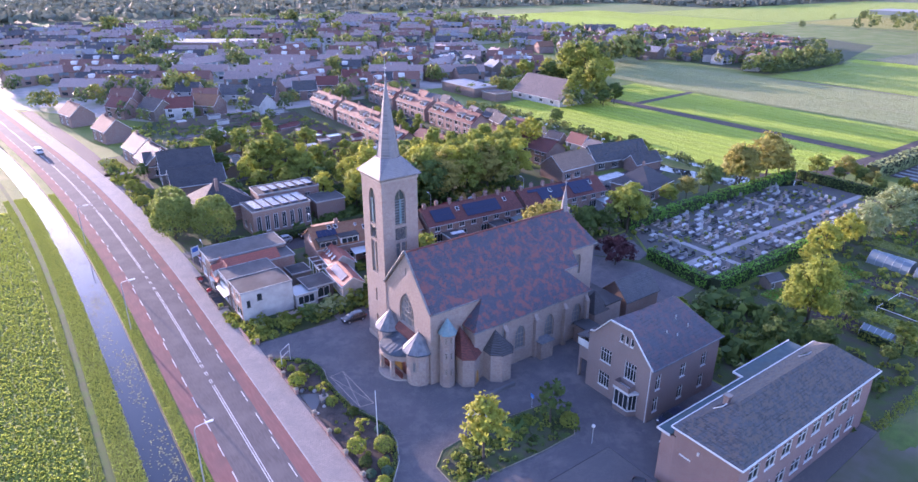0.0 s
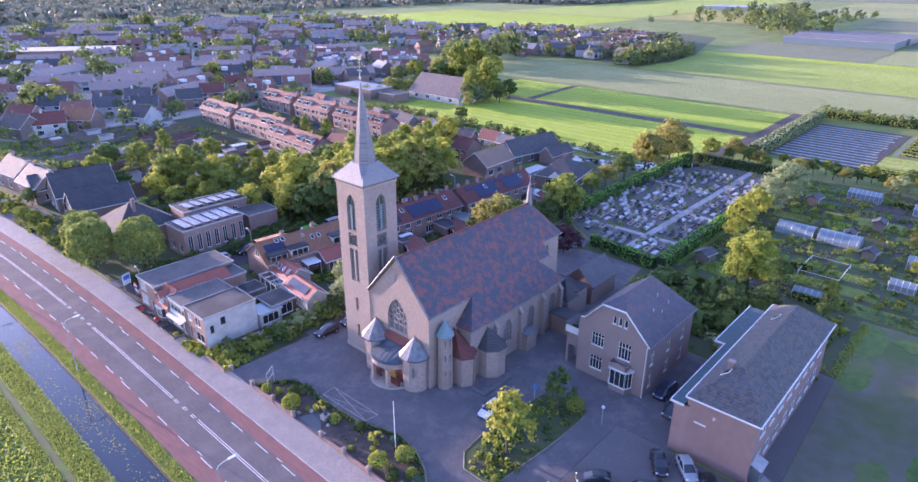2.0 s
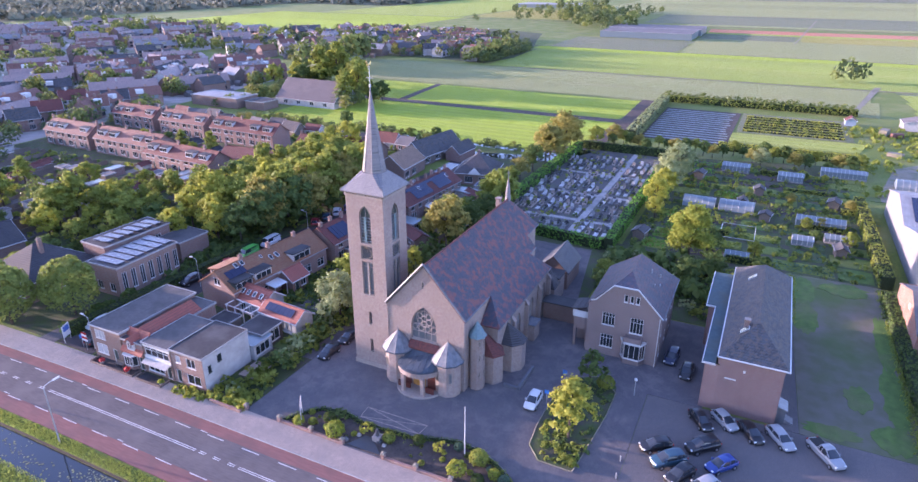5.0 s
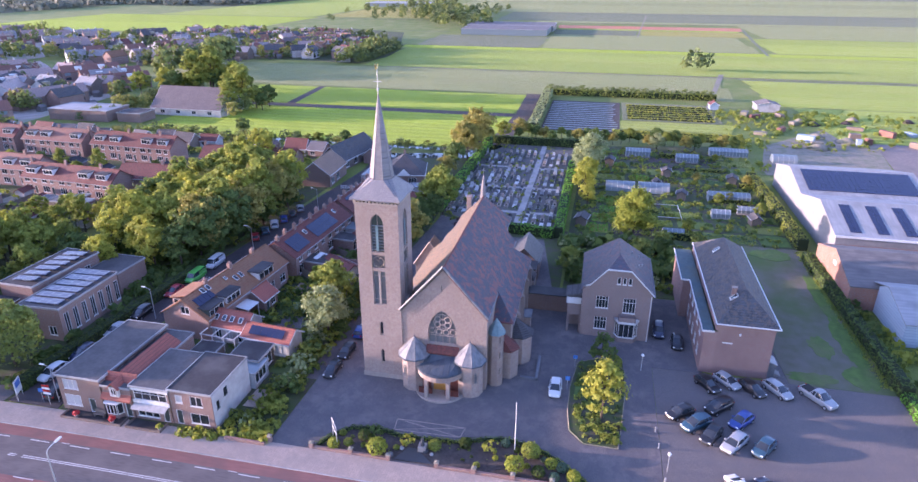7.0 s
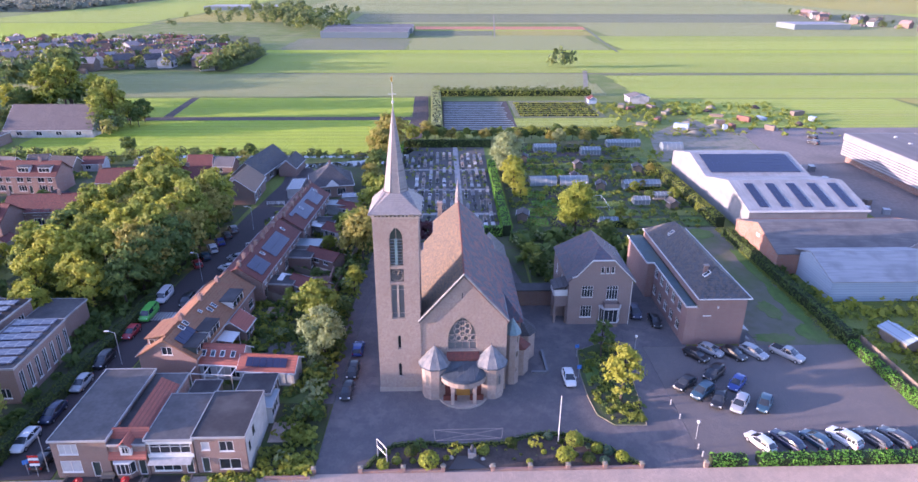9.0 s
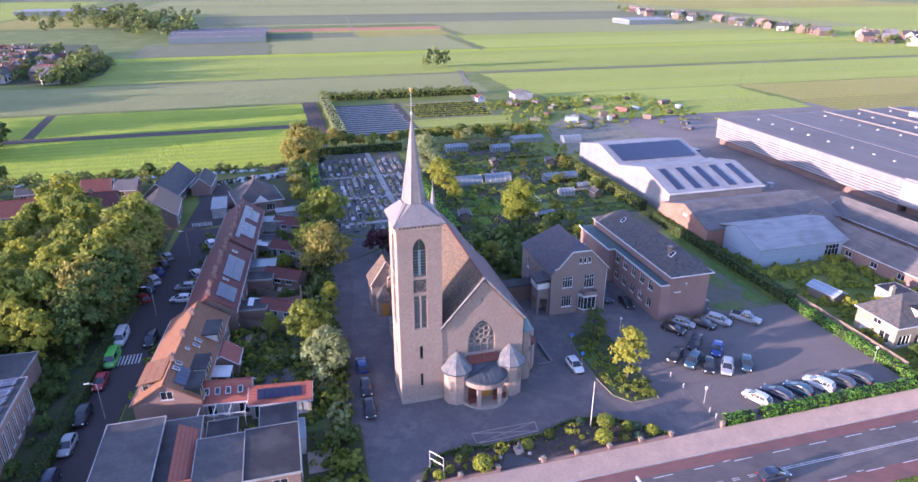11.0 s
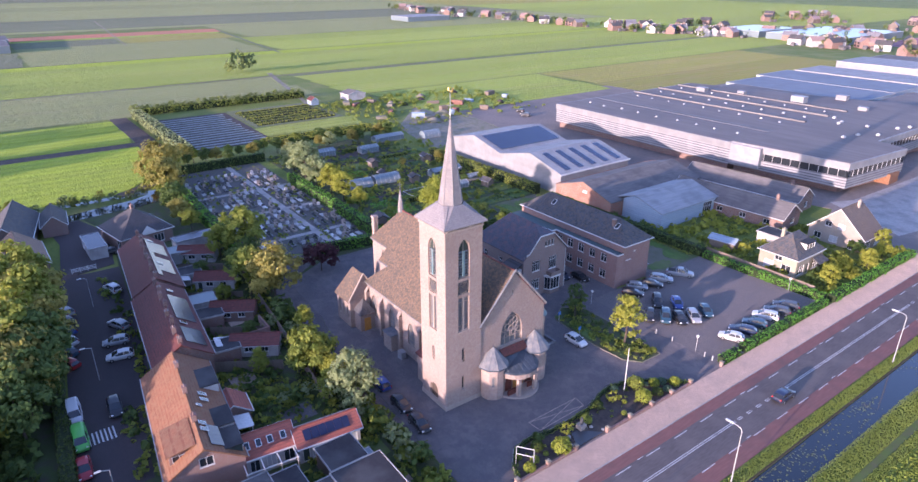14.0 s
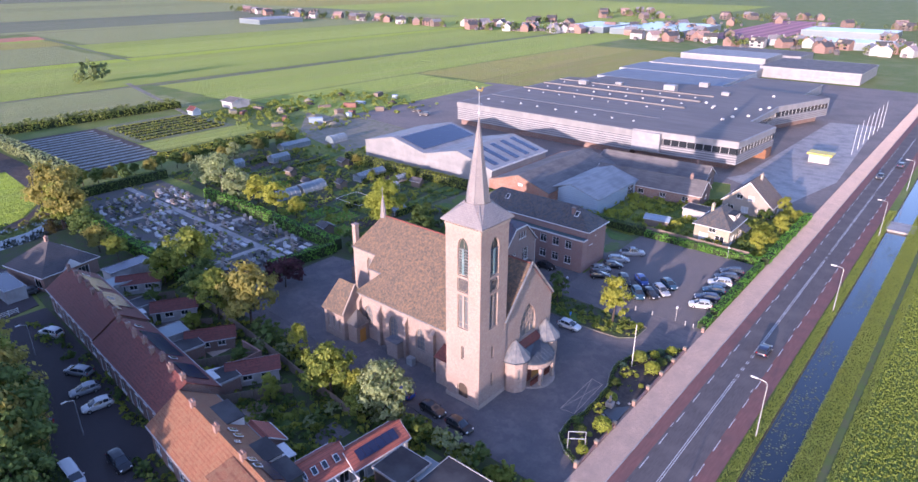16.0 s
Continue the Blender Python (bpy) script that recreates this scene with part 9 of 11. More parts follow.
bedm = [SOIL, LAWN, F_CROP, SOIL, F_CROP, GRASS, LAWN]
PLOTS = []
for c in range(11):
    x = 63 + 6.9 * c
    y = -17.5 - 1.5 * (c % 3)
    while y > -60:
        l, d = RNG.uniform(5, 11), RNG.uniform(3.6, 5.9)
        if not (90 < x + d and x < 100 and y > -40 and y - l < -20):
            PLOTS.append((x, x + d, y - l, y))
        y -= l + RNG.uniform(0.6, 1.8)
for k, (x0, x1, y0, y1) in enumerate(PLOTS):
    sheet("vegetable_bed", [(x0, y0), (x1, y0), (x1, y1), (x0, y1)], 0.05 + 0.001 * (k % 9), bedm[int(RNG.integers(0, 7))], "vegetable bed in the allotments", "vegetable bed")
veg_rows("vegetable_rows", [p for k, p in enumerate(PLOTS) if k % 5 == 0], 0.9, 0.45, LEAF_HEDGE, "bright green vegetable rows in the allotments")
veg_rows("vegetable_rows", [p for k, p in enumerate(PLOTS) if k % 5 == 1], 1.2, 0.6, LEAF_MID, "green bean and potato rows in the allotments")
veg_rows("vegetable_rows", [p for k, p in enumerate(PLOTS) if k % 5 == 3], 1.0, 0.4, LEAF_BLUE, "blue-green cabbage rows in the allotments")
for k in range(6):
    x0, x1, y0, y1 = PLOTS[(k * 9 + 2) % len(PLOTS)]
    hedge("plot_hedge", x0 - 0.5, y0 + 1.5, x0 - 0.4, y1, 0.8, RNG.uniform(0.8, 1.5), LEAF_MID, "low hedge between allotment plots", RNG, 10, 0.24)
for k in range(28):
    grow(("bush", "bushd", "bush", "bushp", "bushy")[k % 5], RNG.uniform(62, 138), RNG.uniform(-60, -18), RNG.uniform(0.35, 0.95))
for k in range(9):
    grow(("mid", "dark", "brown")[k % 3], RNG.uniform(72, 138), RNG.uniform(-60, -44), RNG.uniform(0.25, 0.42))
for k in range(22):
    grow(("bushd", "bush", "bushp")[k % 3], RNG.uniform(34, 60), RNG.uniform(-44, -14) if k % 2 else RNG.uniform(-20, -13.5), RNG.uniform(0.6, 1.4))
frames = thing("net_frame", pose(74, -32.5, 0), "white wooden frame round a vegetable plot", "fence")
for a, b in (((0, 0), (9, 0)), ((9, 0), (9, -7)), ((9, -7), (0, -7)), ((0, -7), (0, 0))):
    part("rail", Mesh().tube((*a, 0.9), (*b, 0.9), 0.06, n=4), WHITE, frames)
    part("post", Mesh().tube((*a, 0), (*a, 1.0), 0.06, n=4), WHITE, frames)
# crop covers on the field beyond
for k in range(15):
    lone("crop_cover", Mesh().box(163.5 + 3.75 * k, 164.9 + 3.75 * k, -25 + RNG.uniform(-1, 1), 1.6, 0.03, 0.14), FOIL, "white fleece strip over a crop row", "crop cover", group="crop covers")
sheet("covered_field", [(162, -26.5), (162, 2.2), (221, 2.2), (221, -27.5)], 0.045, SOIL, "dark soil under the covered crop rows", "field")
sheet("strip_field", [(169, -66), (169, -26.8), (183, -26.8), (184, -70)], 0.05, F_MID, "green strip beside the covered crops", "field")
sheet("strip_field", [(185, -66), (185, -28), (222, -28), (222, -66)], 0.05, F_DARK, "dark arable strip", "field")
house("field_hut", pose(214, -68, 0), 4.5, 3.5, 2.2, 3.4, CLAD_BLUE, TILE_RED, "gable", label="small blue field hut with red roof", category="shed")
house("field_barn", pose(214, -92, 0), 8, 9, 3.0, 4.2, WHITE_WALL, SHEET_GREY, "gable", label="small white field barn", category="barn")
for x, y, s in ((331, -70, 1.1), (334, -79, 0.9)):
    far_tree("fard", x, y, s * 1.25)
    far_tree("far", x + 3, y + 4, s * 0.6)
# heaps and loose goods in the works yard
for k in range(26):
    x, y = RNG.uniform(150, 205), RNG.uniform(-150, -75)
    if k % 3 == 0:
        hm = Mesh()
        n = 9
        r = RNG.uniform(2, 4.5)
        hm.cone(0, 0, -0.1, RNG.uniform(0.8, 1.8), r, r * 0.25, n)
        lone("spoil_mound", hm, (GRAVEL, SOIL)[k % 2], "heap of rubble and soil", "heap", pose(x, y, 0, 0, 0, 30 * k), "heaps", smooth=True)
    else:
        lone("crate", Mesh().box(0, RNG.uniform(2, 6), 0, RNG.uniform(1.5, 2.6), 0, RNG.uniform(1, 2.4)), (GRAVEL, FENCE_WOOD, CLAD_BLUE, TILE_WORN)[k % 4], "loose crate standing in the works yard", "container", pose(x, y, 0, 0, 0, 17 * k), "containers")
for k in range(16):
    lone("crate", Mesh().box(0, 1.6, 0, 1.6, 0, RNG.uniform(1.0, 2.2)), (GRANITE, FENCE_WOOD, METAL)[k % 3], "stacked dark crates in the yard", "container", pose(66 + RNG.uniform(0, 45), -103 - RNG.uniform(0, 6), 0, 0, 0, 20 * k), "containers")

# ---- halls and factory ----
hall = thing("white_hall", pose(57.5, -94.5, 0), "large white hall with solar panels on its roof", "hall")
hw = Mesh()
L, D = 51.5, 27.5
for o, u, n, ln, out in (((0, 0, 0), ux, -uy, L, [(0, 0), (L, 0), (L, 6), (38.5, 9), (25.5, 6), (12.5, 9.0), (0, 5.7)]), ((0, D, 0), ux, uy, L, [(0, 0), (L, 0), (L, 6), (38.5, 9), (25.5, 6), (12.5, 9.0), (0, 5.7)]), ((0, 0, 0), uy, -ux, D, rect(0, 0, D, 5.7)), ((L, 0, 0), uy, ux, D, rect(0, 0, D, 6))):
    wall(hw, o, u, n, out)
part("wall", hw, CLAD_WHITE, hall)
for x0, x1, z0, z1 in ((-0.3, 12.5, 5.65, 9.0), (12.5, 25.5, 9.0, 6.0), (25.5, 38.5, 6.0, 9.0), (38.5, L + 0.3, 9.0, 6.0)):
    part("roof", Mesh().slab([(x0, -0.3, z0 + 0.1), (x1, -0.3, z1 + 0.1), (x1, D + 0.3, z1 + 0.1), (x0, D + 0.3, z0 + 0.1)], 0.12), SHEET_WHITE, hall, "white sheet roof")
part("roof_edge", Mesh().box(-0.45, -0.3, -0.35, D + 0.35, 5.4, 5.85), WHITE, hall)
panel = Mesh().box(0, 1.62, 0, 1.0, 0, 0.05).data("solar_panel", SOLAR)
sa = math.degrees(math.atan2(3.3, 12.8))
for gk in range(5):
    for i in range(6):
        for j in range(2):
            ob = part("solar_panel", panel, None, hall)
            ob.matrix_local = pose(0, 0, 5.7, 0, -sa, 0) @ pose(1.2 + i * 1.7, 2.2 + gk * 5.1 + j * 1.05, 0.2)
sb = math.degrees(math.atan2(3.0, 13.0))
for i in range(6):
    for j in range(23):
        ob = part("solar_panel", panel, None, hall)
        ob.matrix_local = pose(25.5, 0, 6.1, 0, -sb, 0) @ pose(1.8 + i * 1.7, 1.6 + j * 1.05, 0.12)
bh = thing("brick_barn", pose(36.5, -63.4, 0, 0, 0, -90), "red brick barn with grey sheet roof", "barn")
bw = Mesh()
D, L = 19.0, 36.0
for o, u, n, out in (((0, 0, 0), uy, -ux, [(0, 0), (D, 0), (D, 4.6), (D / 2, 7.4), (0, 4.3)]), ((L, 0, 0), uy, ux, [(0, 0), (D, 0), (D, 4.6), (D / 2, 7.4), (0, 4.3)]), ((0, 0, 0), ux, -uy, rect(0, 0, L, 4.3)), ((0, D, 0), ux, uy, rect(0, 0, L, 4.6))):
    wall(bw, o, u, n, out)
part("wall", bw, courses("orange_red_brick", (0.33, 0.14, 0.09), (0.26, 0.11, 0.075), (0.25, 0.2, 0.17), 0.22, 0.065, 0.012, bump=0.2), bh)
part("roof", gable_roof(L, D, 4.5, 7.5, 0.2), SHEET_GREY, bh, "grey fibre-cement roof")
part("vent", Mesh().box(-0.15, 0.1, 8.0, 9.4, 4.6, 5.3), WHITE, bh)
ch_ = thing("blue_hall", pose(24.8, -67.8, 0, 0, 0, -90), "pale blue clad hall with white sheet roof", "hall")
bw = Mesh()
D, L = 16.0, 22.0
door = rect(16.5, 0.05, 3.6, 3.4)
for o, u, n, out, hs in (((0, 0, 0), uy, -ux, [(0, 0), (11.6, 0), (11.6, 4.9), (D / 2, 6.6), (0, 4.2)], []), ((L, 0, 0), uy, ux, [(0, 0), (D, 0), (D, 4.2), (D / 2, 6.6), (0, 4.2)], []), ((0, 0, 0), ux, -uy, rect(0, 0, L, 4.2), [door])):
    wall(bw, o, u, n, out, hs)
part("wall", bw, CLAD_BLUE, ch_)
window(ch_, (0, 0, 0), ux, -uy, door, "four", WHITE, GLASS, depth=0.1, name="glazed_door", sill=False)
part("roof", gable_roof(L, 11.6 + 4.4, 4.2, 6.6, 0.3), SHEET_WHITE, ch_, "pale translucent sheet roof")
for x, y, l, d, e, r, wm, rm, tn in ((8, -99, 30, 9, 3.2, 6.0, BRICK_RED, SHEET_GREY, 4), (12, -113, 32, 9, 3.4, 6.2, BRICK_RED, SHEET_GREY, 4)):
    house("farm_shed", pose(x, y, 0, 0, 0, tn), l, d, e, r, wm, rm, "gable", [(3 + 6 * k, 1, 1.6, 1.2, "two") for k in range(4)], [(3 + 6 * k, 1, 1.6, 1.2, "two") for k in range(4)], ([(3, 1, 1.6, 1.4, "two")], []), "long brick farm shed with grey roof", "barn", chimney=((4, 4.5, 7.2),))
# villas
v = house("villa", pose(-7.5, -67.8, 0, 0, 0, -90), 10.2, 7.8, 4.2, 8.0, CREAM, TILE_GREY, "hip", [(0.8, 0.6, 2.4, 1.9, "three"), (6.4, 0.6, 2.4, 1.9, "three"), (4.2, 0.1, 1.0, 2.2, "door")], [(1, 0.6, 2.2, 1.8, "three"), (6, 0.6, 1.6, 1.6, "two")], ([(1, 0.6, 2.0, 1.8, "two"), (4.6, 0.6, 2.0, 1.8, "two"), (3.0, 2.9, 1.6, 1.1, "two")], [(3, 0.6, 2, 1.8, "two")]), "cream villa with grey hipped roof and white dormer", chimney=((3.4, 5.4, 8.4),))
dormer(v, 4.0, 0.7, 4.7, 3.4, 2.8, 1.7)
part("porch_roof", Mesh().slab([(5.8, -1.8, 2.5), (9.6, -1.8, 2.5), (9.6, -0.02, 3.3), (5.8, -0.02, 3.3)], 0.14), TILE_GREY, v, "grey tiled lean-to porch")
v = house("villa", pose(-9.5, -92.3, 0, 0, 0, -90), 9.2, 11.9, 3.2, 8.6, courses("pale_brick", (0.31, 0.26, 0.21), (0.26, 0.215, 0.175), (0.25, 0.22, 0.2), 0.22, 0.065, 0.012, bump=0.2), courses("brown_tile", (0.2, 0.145, 0.115), (0.155, 0.115, 0.095), (0.1, 0.08, 0.068), 0.25, 0.2, 0.02, bump=0.4), "gable", [(1, 0.6, 2.4, 1.8, "three"), (5.4, 0.6, 2.4, 1.8, "three")], [(1, 0.6, 2.4, 1.8, "three")], ([(1.4, 0.1, 1.8, 2.2, "four"), (5.4, 0.6, 1.8, 1.5, "two"), (4.4, 3.9, 1.5, 1.2, "two"), (7.2, 3.9, 1.5, 1.2, "two"), (9.0, 0.6, 1.6, 1.4, "two")], [(3, 0.6, 2.2, 1.8, "two")]), "pale brick villa with steep brown roof", chimney=((6.5, 5.2, 9.4),))
house("garden_shed", pose(8.0, -73.2, 0, 0, 0, 10), 5.4, 3.0, 2.0, 2.6, FENCE_WOOD, CLAD_BLUE, "gable", label="garden shed with blue-grey roof", category="shed")
house("garage", pose(1.8, -84.5, 0), 6, 4.5, 2.6, 2.6, WHITE_WALL, BITUMEN, "flat", [(1, 0.1, 2.4, 2.1, "door")], label="flat-roofed garage beside the villa", category="garage")
fnc = thing("garden_fence", None, "weathered wooden garden fence", "fence")
fd = Mesh().box(0, 1.75, -0.03, 0.03, 0, 1.8).data("panel", FENCE_WOOD)
for k in range(13):
    p = part("panel", fd, None, fnc)
    p.matrix_local = pose(-13 + 1.8 * k, -64.6, 0)

# factory
FZ = 9.0
fac = thing("factory", None, "vast low factory with grey flat roof and striped white cladding", "factory")
out = [(118.2, -124.4), (43.6, -124.4), (43.6, -232), (118.3, -209.5)]
back = [(117.4, -125.8), (44.6, -125.8), (44.6, -231), (117.4, -208.5)]
part("base", Mesh().prism(back, 0, 2.3), BRICK_RED, fac, "red brick base")
part("wall", Mesh().prism(out, 2.2, 7.2), CLAD_STRIPE, fac, "grey and white striped cladding")
part("cladding_band", Mesh().prism([(118.4, -124.2), (43.5, -124.2), (43.5, -232.2), (118.5, -209.6)], 7.2, FZ), CLAD_WHITE, fac, "broad white cladding band")
part("roof", Mesh().prism([(117.8, -124.8), (44, -124.8), (44, -231.6), (117.8, -209.2)], FZ, FZ + 0.06), FACTORY_ROOF, fac, "grey flat roof")
off = [(43.55, -124.6), (11.0, -127.9), (8.8, -157.7), (17.7, -160.5), (17.9, -194.1), (7.4, -226.9), (43.55, -232)]
inner = [(43.5, -127.5), (14, -131), (12, -156), (19.5, -158.5), (19.7, -196), (10.5, -225), (43.5, -230)]
part("office_base", Mesh().prism(inner, 0, 2.6), BRICK_RED, fac, "red brick base")
part("office_wall", Mesh().prism(off, 2.4, 5.4), CLAD_STRIPE, fac, "striped cladding under the windows")
part("office_glazing", Mesh().prism([(x + 0.25 if x < 20 else x, y - 0.3 if y > -160 else y + 0.3) for x, y in off], 5.4, 7.4), GLASS, fac, "dark ribbon of windows")
part("fascia", Mesh().prism([(x - 0.15 if x < 20 else x, y + 0.2 if y > -160 else y) for x, y in off], 7.4, 9.4), CLAD_WHITE, fac, "white roof fascia")
part("office_roof", Mesh().prism([(x + 0.3 if x < 20 else x, y - 0.3 if y > -160 else y + 0.2) for x, y in off], 9.4, 9.47), FACTORY_ROOF, fac, "grey flat roof")
for (a, b), (c, d) in zip(off[:-2], off[1:-1]):
    n = int(math.hypot(c - a, d - b) / 2.4)
    for k in range(n + 1):
        u = k / n
        part("window_post", Mesh().box(-0.06, 0.06, -0.06, 0.06, 5.4, 7.4), METAL, fac).matrix_local = pose(a + (c - a) * u, b + (d - b) * u - 0.1, 0)
part("entrance_block", Mesh().prism([(8.5, -150), (13, -150), (13, -156), (8.5, -156)], 0, 3.0), TILE_ORANGE, fac, "orange-red entrance box")
part("cladding_panel", Mesh().prism([(34, -124.0), (43.4, -123.8), (43.4, -125), (34, -126)], 3.2, 9.0), CLAD_WHITE, fac, "plain white wall panel")
vent = Mesh().box(-0.5, 0.5, -0.5, 0.5, 0, 0.55).cone(0, 0, 0.55, 0.7, 0.4, 0.3, 6).data("roof_vent", METAL)
for r, y in enumerate((-136, -163, -178, -193)):
    for k in range(9):
        p = part("roof_vent", vent, None, fac)
        p.matrix_local = pose(49 + 7.8 * k + RNG.uniform(-0.8, 0.8), y + RNG.uniform(-0.6, 0.6), FZ + 0.05) @ Matrix.Diagonal((*RNG.uniform(0.45, 0.85, 3), 1))
for k in range(10):
    p = part("roof_vent", vent, None, fac)
    p.matrix_local = pose(RNG.uniform(16, 42), RNG.uniform(-222, -132), 9.45)
for y0, y1, h in ((-149.5, -146, 0.1), (-170.5, -169, 0.5), (-186.5, -185, 0.6), (-200, -199, 0.5)):
    part("roof_strip", Mesh().box(44.5, 117.5, y0, y1, FZ + 0.06, FZ + 0.06 + h), FACTORY_STRIPE, fac, "paler raised roof strip")
for x, y, w, h in ((62, -205, 5, 2.6), (86, -202, 3, 1.6), (100, -196, 4, 1.8), (40, -206, 3, 1.8), (55, -224, 4, 2)):
    part("plant_box", Mesh().box(x, x + w, y, y + w * 0.7, FZ, FZ + h), CLAD_WHITE, fac, "white plant housing")
HB = mat("blue_grey_sheet", (0.17, 0.2, 0.235), (0.14, 0.165, 0.195), 1.0, 0.85, big=(0.14, 0.16, 0.19), stretch=(0.2, 2, 1))
for x0, x1, y0, y1, z, wm, rm, lab in ((46, 117, -245, -213, 5.5, SHEET_GREY, FACTORY_ROOF, "long hall with grey flat roof"), (60, 124, -282, -248, 5, CLAD_BLUE, HB, "low hall with blue-grey sheet roof"), (14, 66, -385, -335, 6, CLAD_WHITE, SHEET_GREY, "long white hall with grey roof"), (24, 58, -296, -255, 4.4, CLAD_WHITE, FACTORY_ROOF, "low hall with dark flat roof"), (62, 130, -318, -286, 4.6, CLAD_BLUE, HB, "hall with blue-grey sheet roof"), (64, 128, -352, -322, 4.6, CLAD_WHITE, SHEET_WHITE, "large white production hall"), (72, 126, -402, -366, 6.4, CLAD_WHITE, SHEET_WHITE, "tall white factory hall with pale roof"), (62, 130, -444, -410, 4.5, CLAD_WHITE, SHEET_GREY, "distant low white factory hall")):
    house("hall", pose(x0, y0, 0), x1 - x0, y1 - y0, z, z, wm, rm, "flat", label=lab, category="hall")
gs = thing("gatehouse", pose(-9, -160, 0), "small yellow and white gatehouse", "kiosk")
part("wall", Mesh().box(0, 6, 0, 4, 0, 2.6), WHITE_WALL, gs)
part("roof", Mesh().box(-0.6, 6.6, -0.6, 4.6, 2.6, 3.1), plain("yellow_fascia", (0.6, 0.45, 0.06), 0.5), gs)
mast = thing("flag_mast", pose(-12, -175, 0), "tall white flag mast by the factory", "flagpole", group="masts")
part("pole", Mesh().tube((0, 0, 0), (0, 0, 10), 0.08, 0.05, 6), WHITE, mast)
for k in range(1, 7):
    copy_thing(mast, pose(-12 - 0.1 * k, -175 - 9 * k, 0))
lone("culvert", Mesh().box(-38, -32, -111, -104, -0.8, 0.06), CONCRETE, "concrete culvert crossing the ditch", "bridge", kind="structure")


# ---- village ----
def block(m, n, wall_mat, roof_mat, label, width=5.6, d=8.2, eave=5.0, ridge=8.0, dormers=True, far=False, roof="gable"):
    """A terrace of n houses under one roof, front on its -y side."""
    w = n * width
    if far:
        t = thing("terrace", m, label, "terrace", "village terraces")
        wl = Mesh()
        gab = [(0, 0), (d, 0), (d, eave), (d / 2, ridge - 0.1), (0, eave)]
        for o, u, nn, out in (((0, 0, 0), ux, -uy, rect(0, 0, w, eave)), ((0, d, 0), ux, uy, rect(0, 0, w, eave)), ((0, 0, 0), uy, -ux, gab), ((w, 0, 0), uy, ux, gab)):
            wall(wl, o, u, nn, out)
        part("wall", wl, wall_mat, t)
        part("roof", gable_roof(w, d, eave, ridge), roof_mat, t)
        for k in range(n):
            for z in (0.9, 3.2):
                part("window", Mesh().box(width * k + 1.2, width * k + 3.8, -0.06, -0.01, z, z + 1.4), GREENHOUSE if z > 2 else GLASS, t)
            if k % 2 == 0:
                part("chimney", Mesh().box(width * k - 0.35, width * k + 0.35, d / 2 - 0.4, d / 2 + 0.4, ridge - 1, ridge + 0.9), wall_mat, t)
            if dormers and k % 2:
                dm = part("dormer", Mesh().box(width * k + 1, width * k + 4, 0.5, 3.4, eave + 0.6, eave + 2.3), WHITE, t, "white dormer")
        return t
    t = house("terrace", m, w, d, eave, ridge, wall_mat, roof_mat, roof, [(width * k + 0.8, 0.7, 2.2, 1.7, "three") for k in range(n)] + [(width * k + 3.6, 0.1, 1.0, 2.2, "door") for k in range(n)] + [(width * k + 0.8, 3.2, 1.8, 1.4, "two") for k in range(n)] + [(width * k + 3.5, 3.2, 1.2, 1.4, "two") for k in range(n)], [(width * k + 1, 3.2, 2.4, 1.4, "two") for k in range(n)], ((), ()), label, "terrace", "village terraces", chimney=[(width * k + 0.1, d / 2, ridge + 0.9) for k in range(0, n + 1, 2)])
    if dormers:
        for k in range(n):
            if k % 3 != 2:
                dormer(t, width * k + 1.0, 0.9, eave + 0.5, 3.2, 2.6, 1.6)
    return t


ORANGE_L, RED_L = "brick terrace with orange tiled roof and white dormers", "brick terrace with red-brown tiled roof"
block(pose(63.5, 182, 0, 0, 0, -91), 4, BRICK_PINK, TILE_WORN, ORANGE_L)
block(pose(62.8, 156, 0, 0, 0, -91), 5, BRICK_PINK, TILE_WORN, ORANGE_L)
block(pose(58.5, 128, 0, 0, 0, -94), 5, BRICK_PINK, TILE_RED, "brick terrace with red roof beside gardens", eave=4.6, ridge=7.4)
block(pose(64, 104, 0, 0, 0, -86), 3, BRICK_RED, TILE_RED, RED_L, eave=4.2, ridge=7.0, dormers=False)
block(pose(92.5, 186, 0, 0, 0, -92), 4, BRICK_PINK, TILE_RED, RED_L)
block(pose(91.5, 160, 0, 0, 0, -92), 4, BRICK_PINK, TILE_WORN, ORANGE_L)
block(pose(90.5, 134, 0, 0, 0, -92), 5, BRICK_PINK, TILE_RED, "brick terrace with red tiles and dormers")
block(pose(85, 93, 0, 0, 0, -86), 5, BRICK_BROWN, TILE_RED, RED_L, dormers=False, eave=4.6, ridge=7.2)
house("brown_house", pose(80, 51.0, 0, 0, 0, 2), 13, 8.6, 3.6, 6.9, BRICK_BROWN, courses("tan_tile", (0.28, 0.17, 0.115), (0.22, 0.14, 0.1), (0.1, 0.07, 0.05), 0.3, 0.28, 0.02), "gable", [(1, 0.6, 2.2, 1.7, "three"), (5, 0.6, 2.2, 1.7, "three")], label="detached brown house with tan tiled roof")
house("grey_house", pose(95.5, 53.2, 0, 0, 0, -9), 20, 8.5, 3.0, 6.8, BRICK_DARK, TILE_GREY, "gable", [(1, 0.6, 2.2, 1.7, "three"), (6, 0.6, 2.2, 1.7, "three")], label="dark brick house with grey roof")
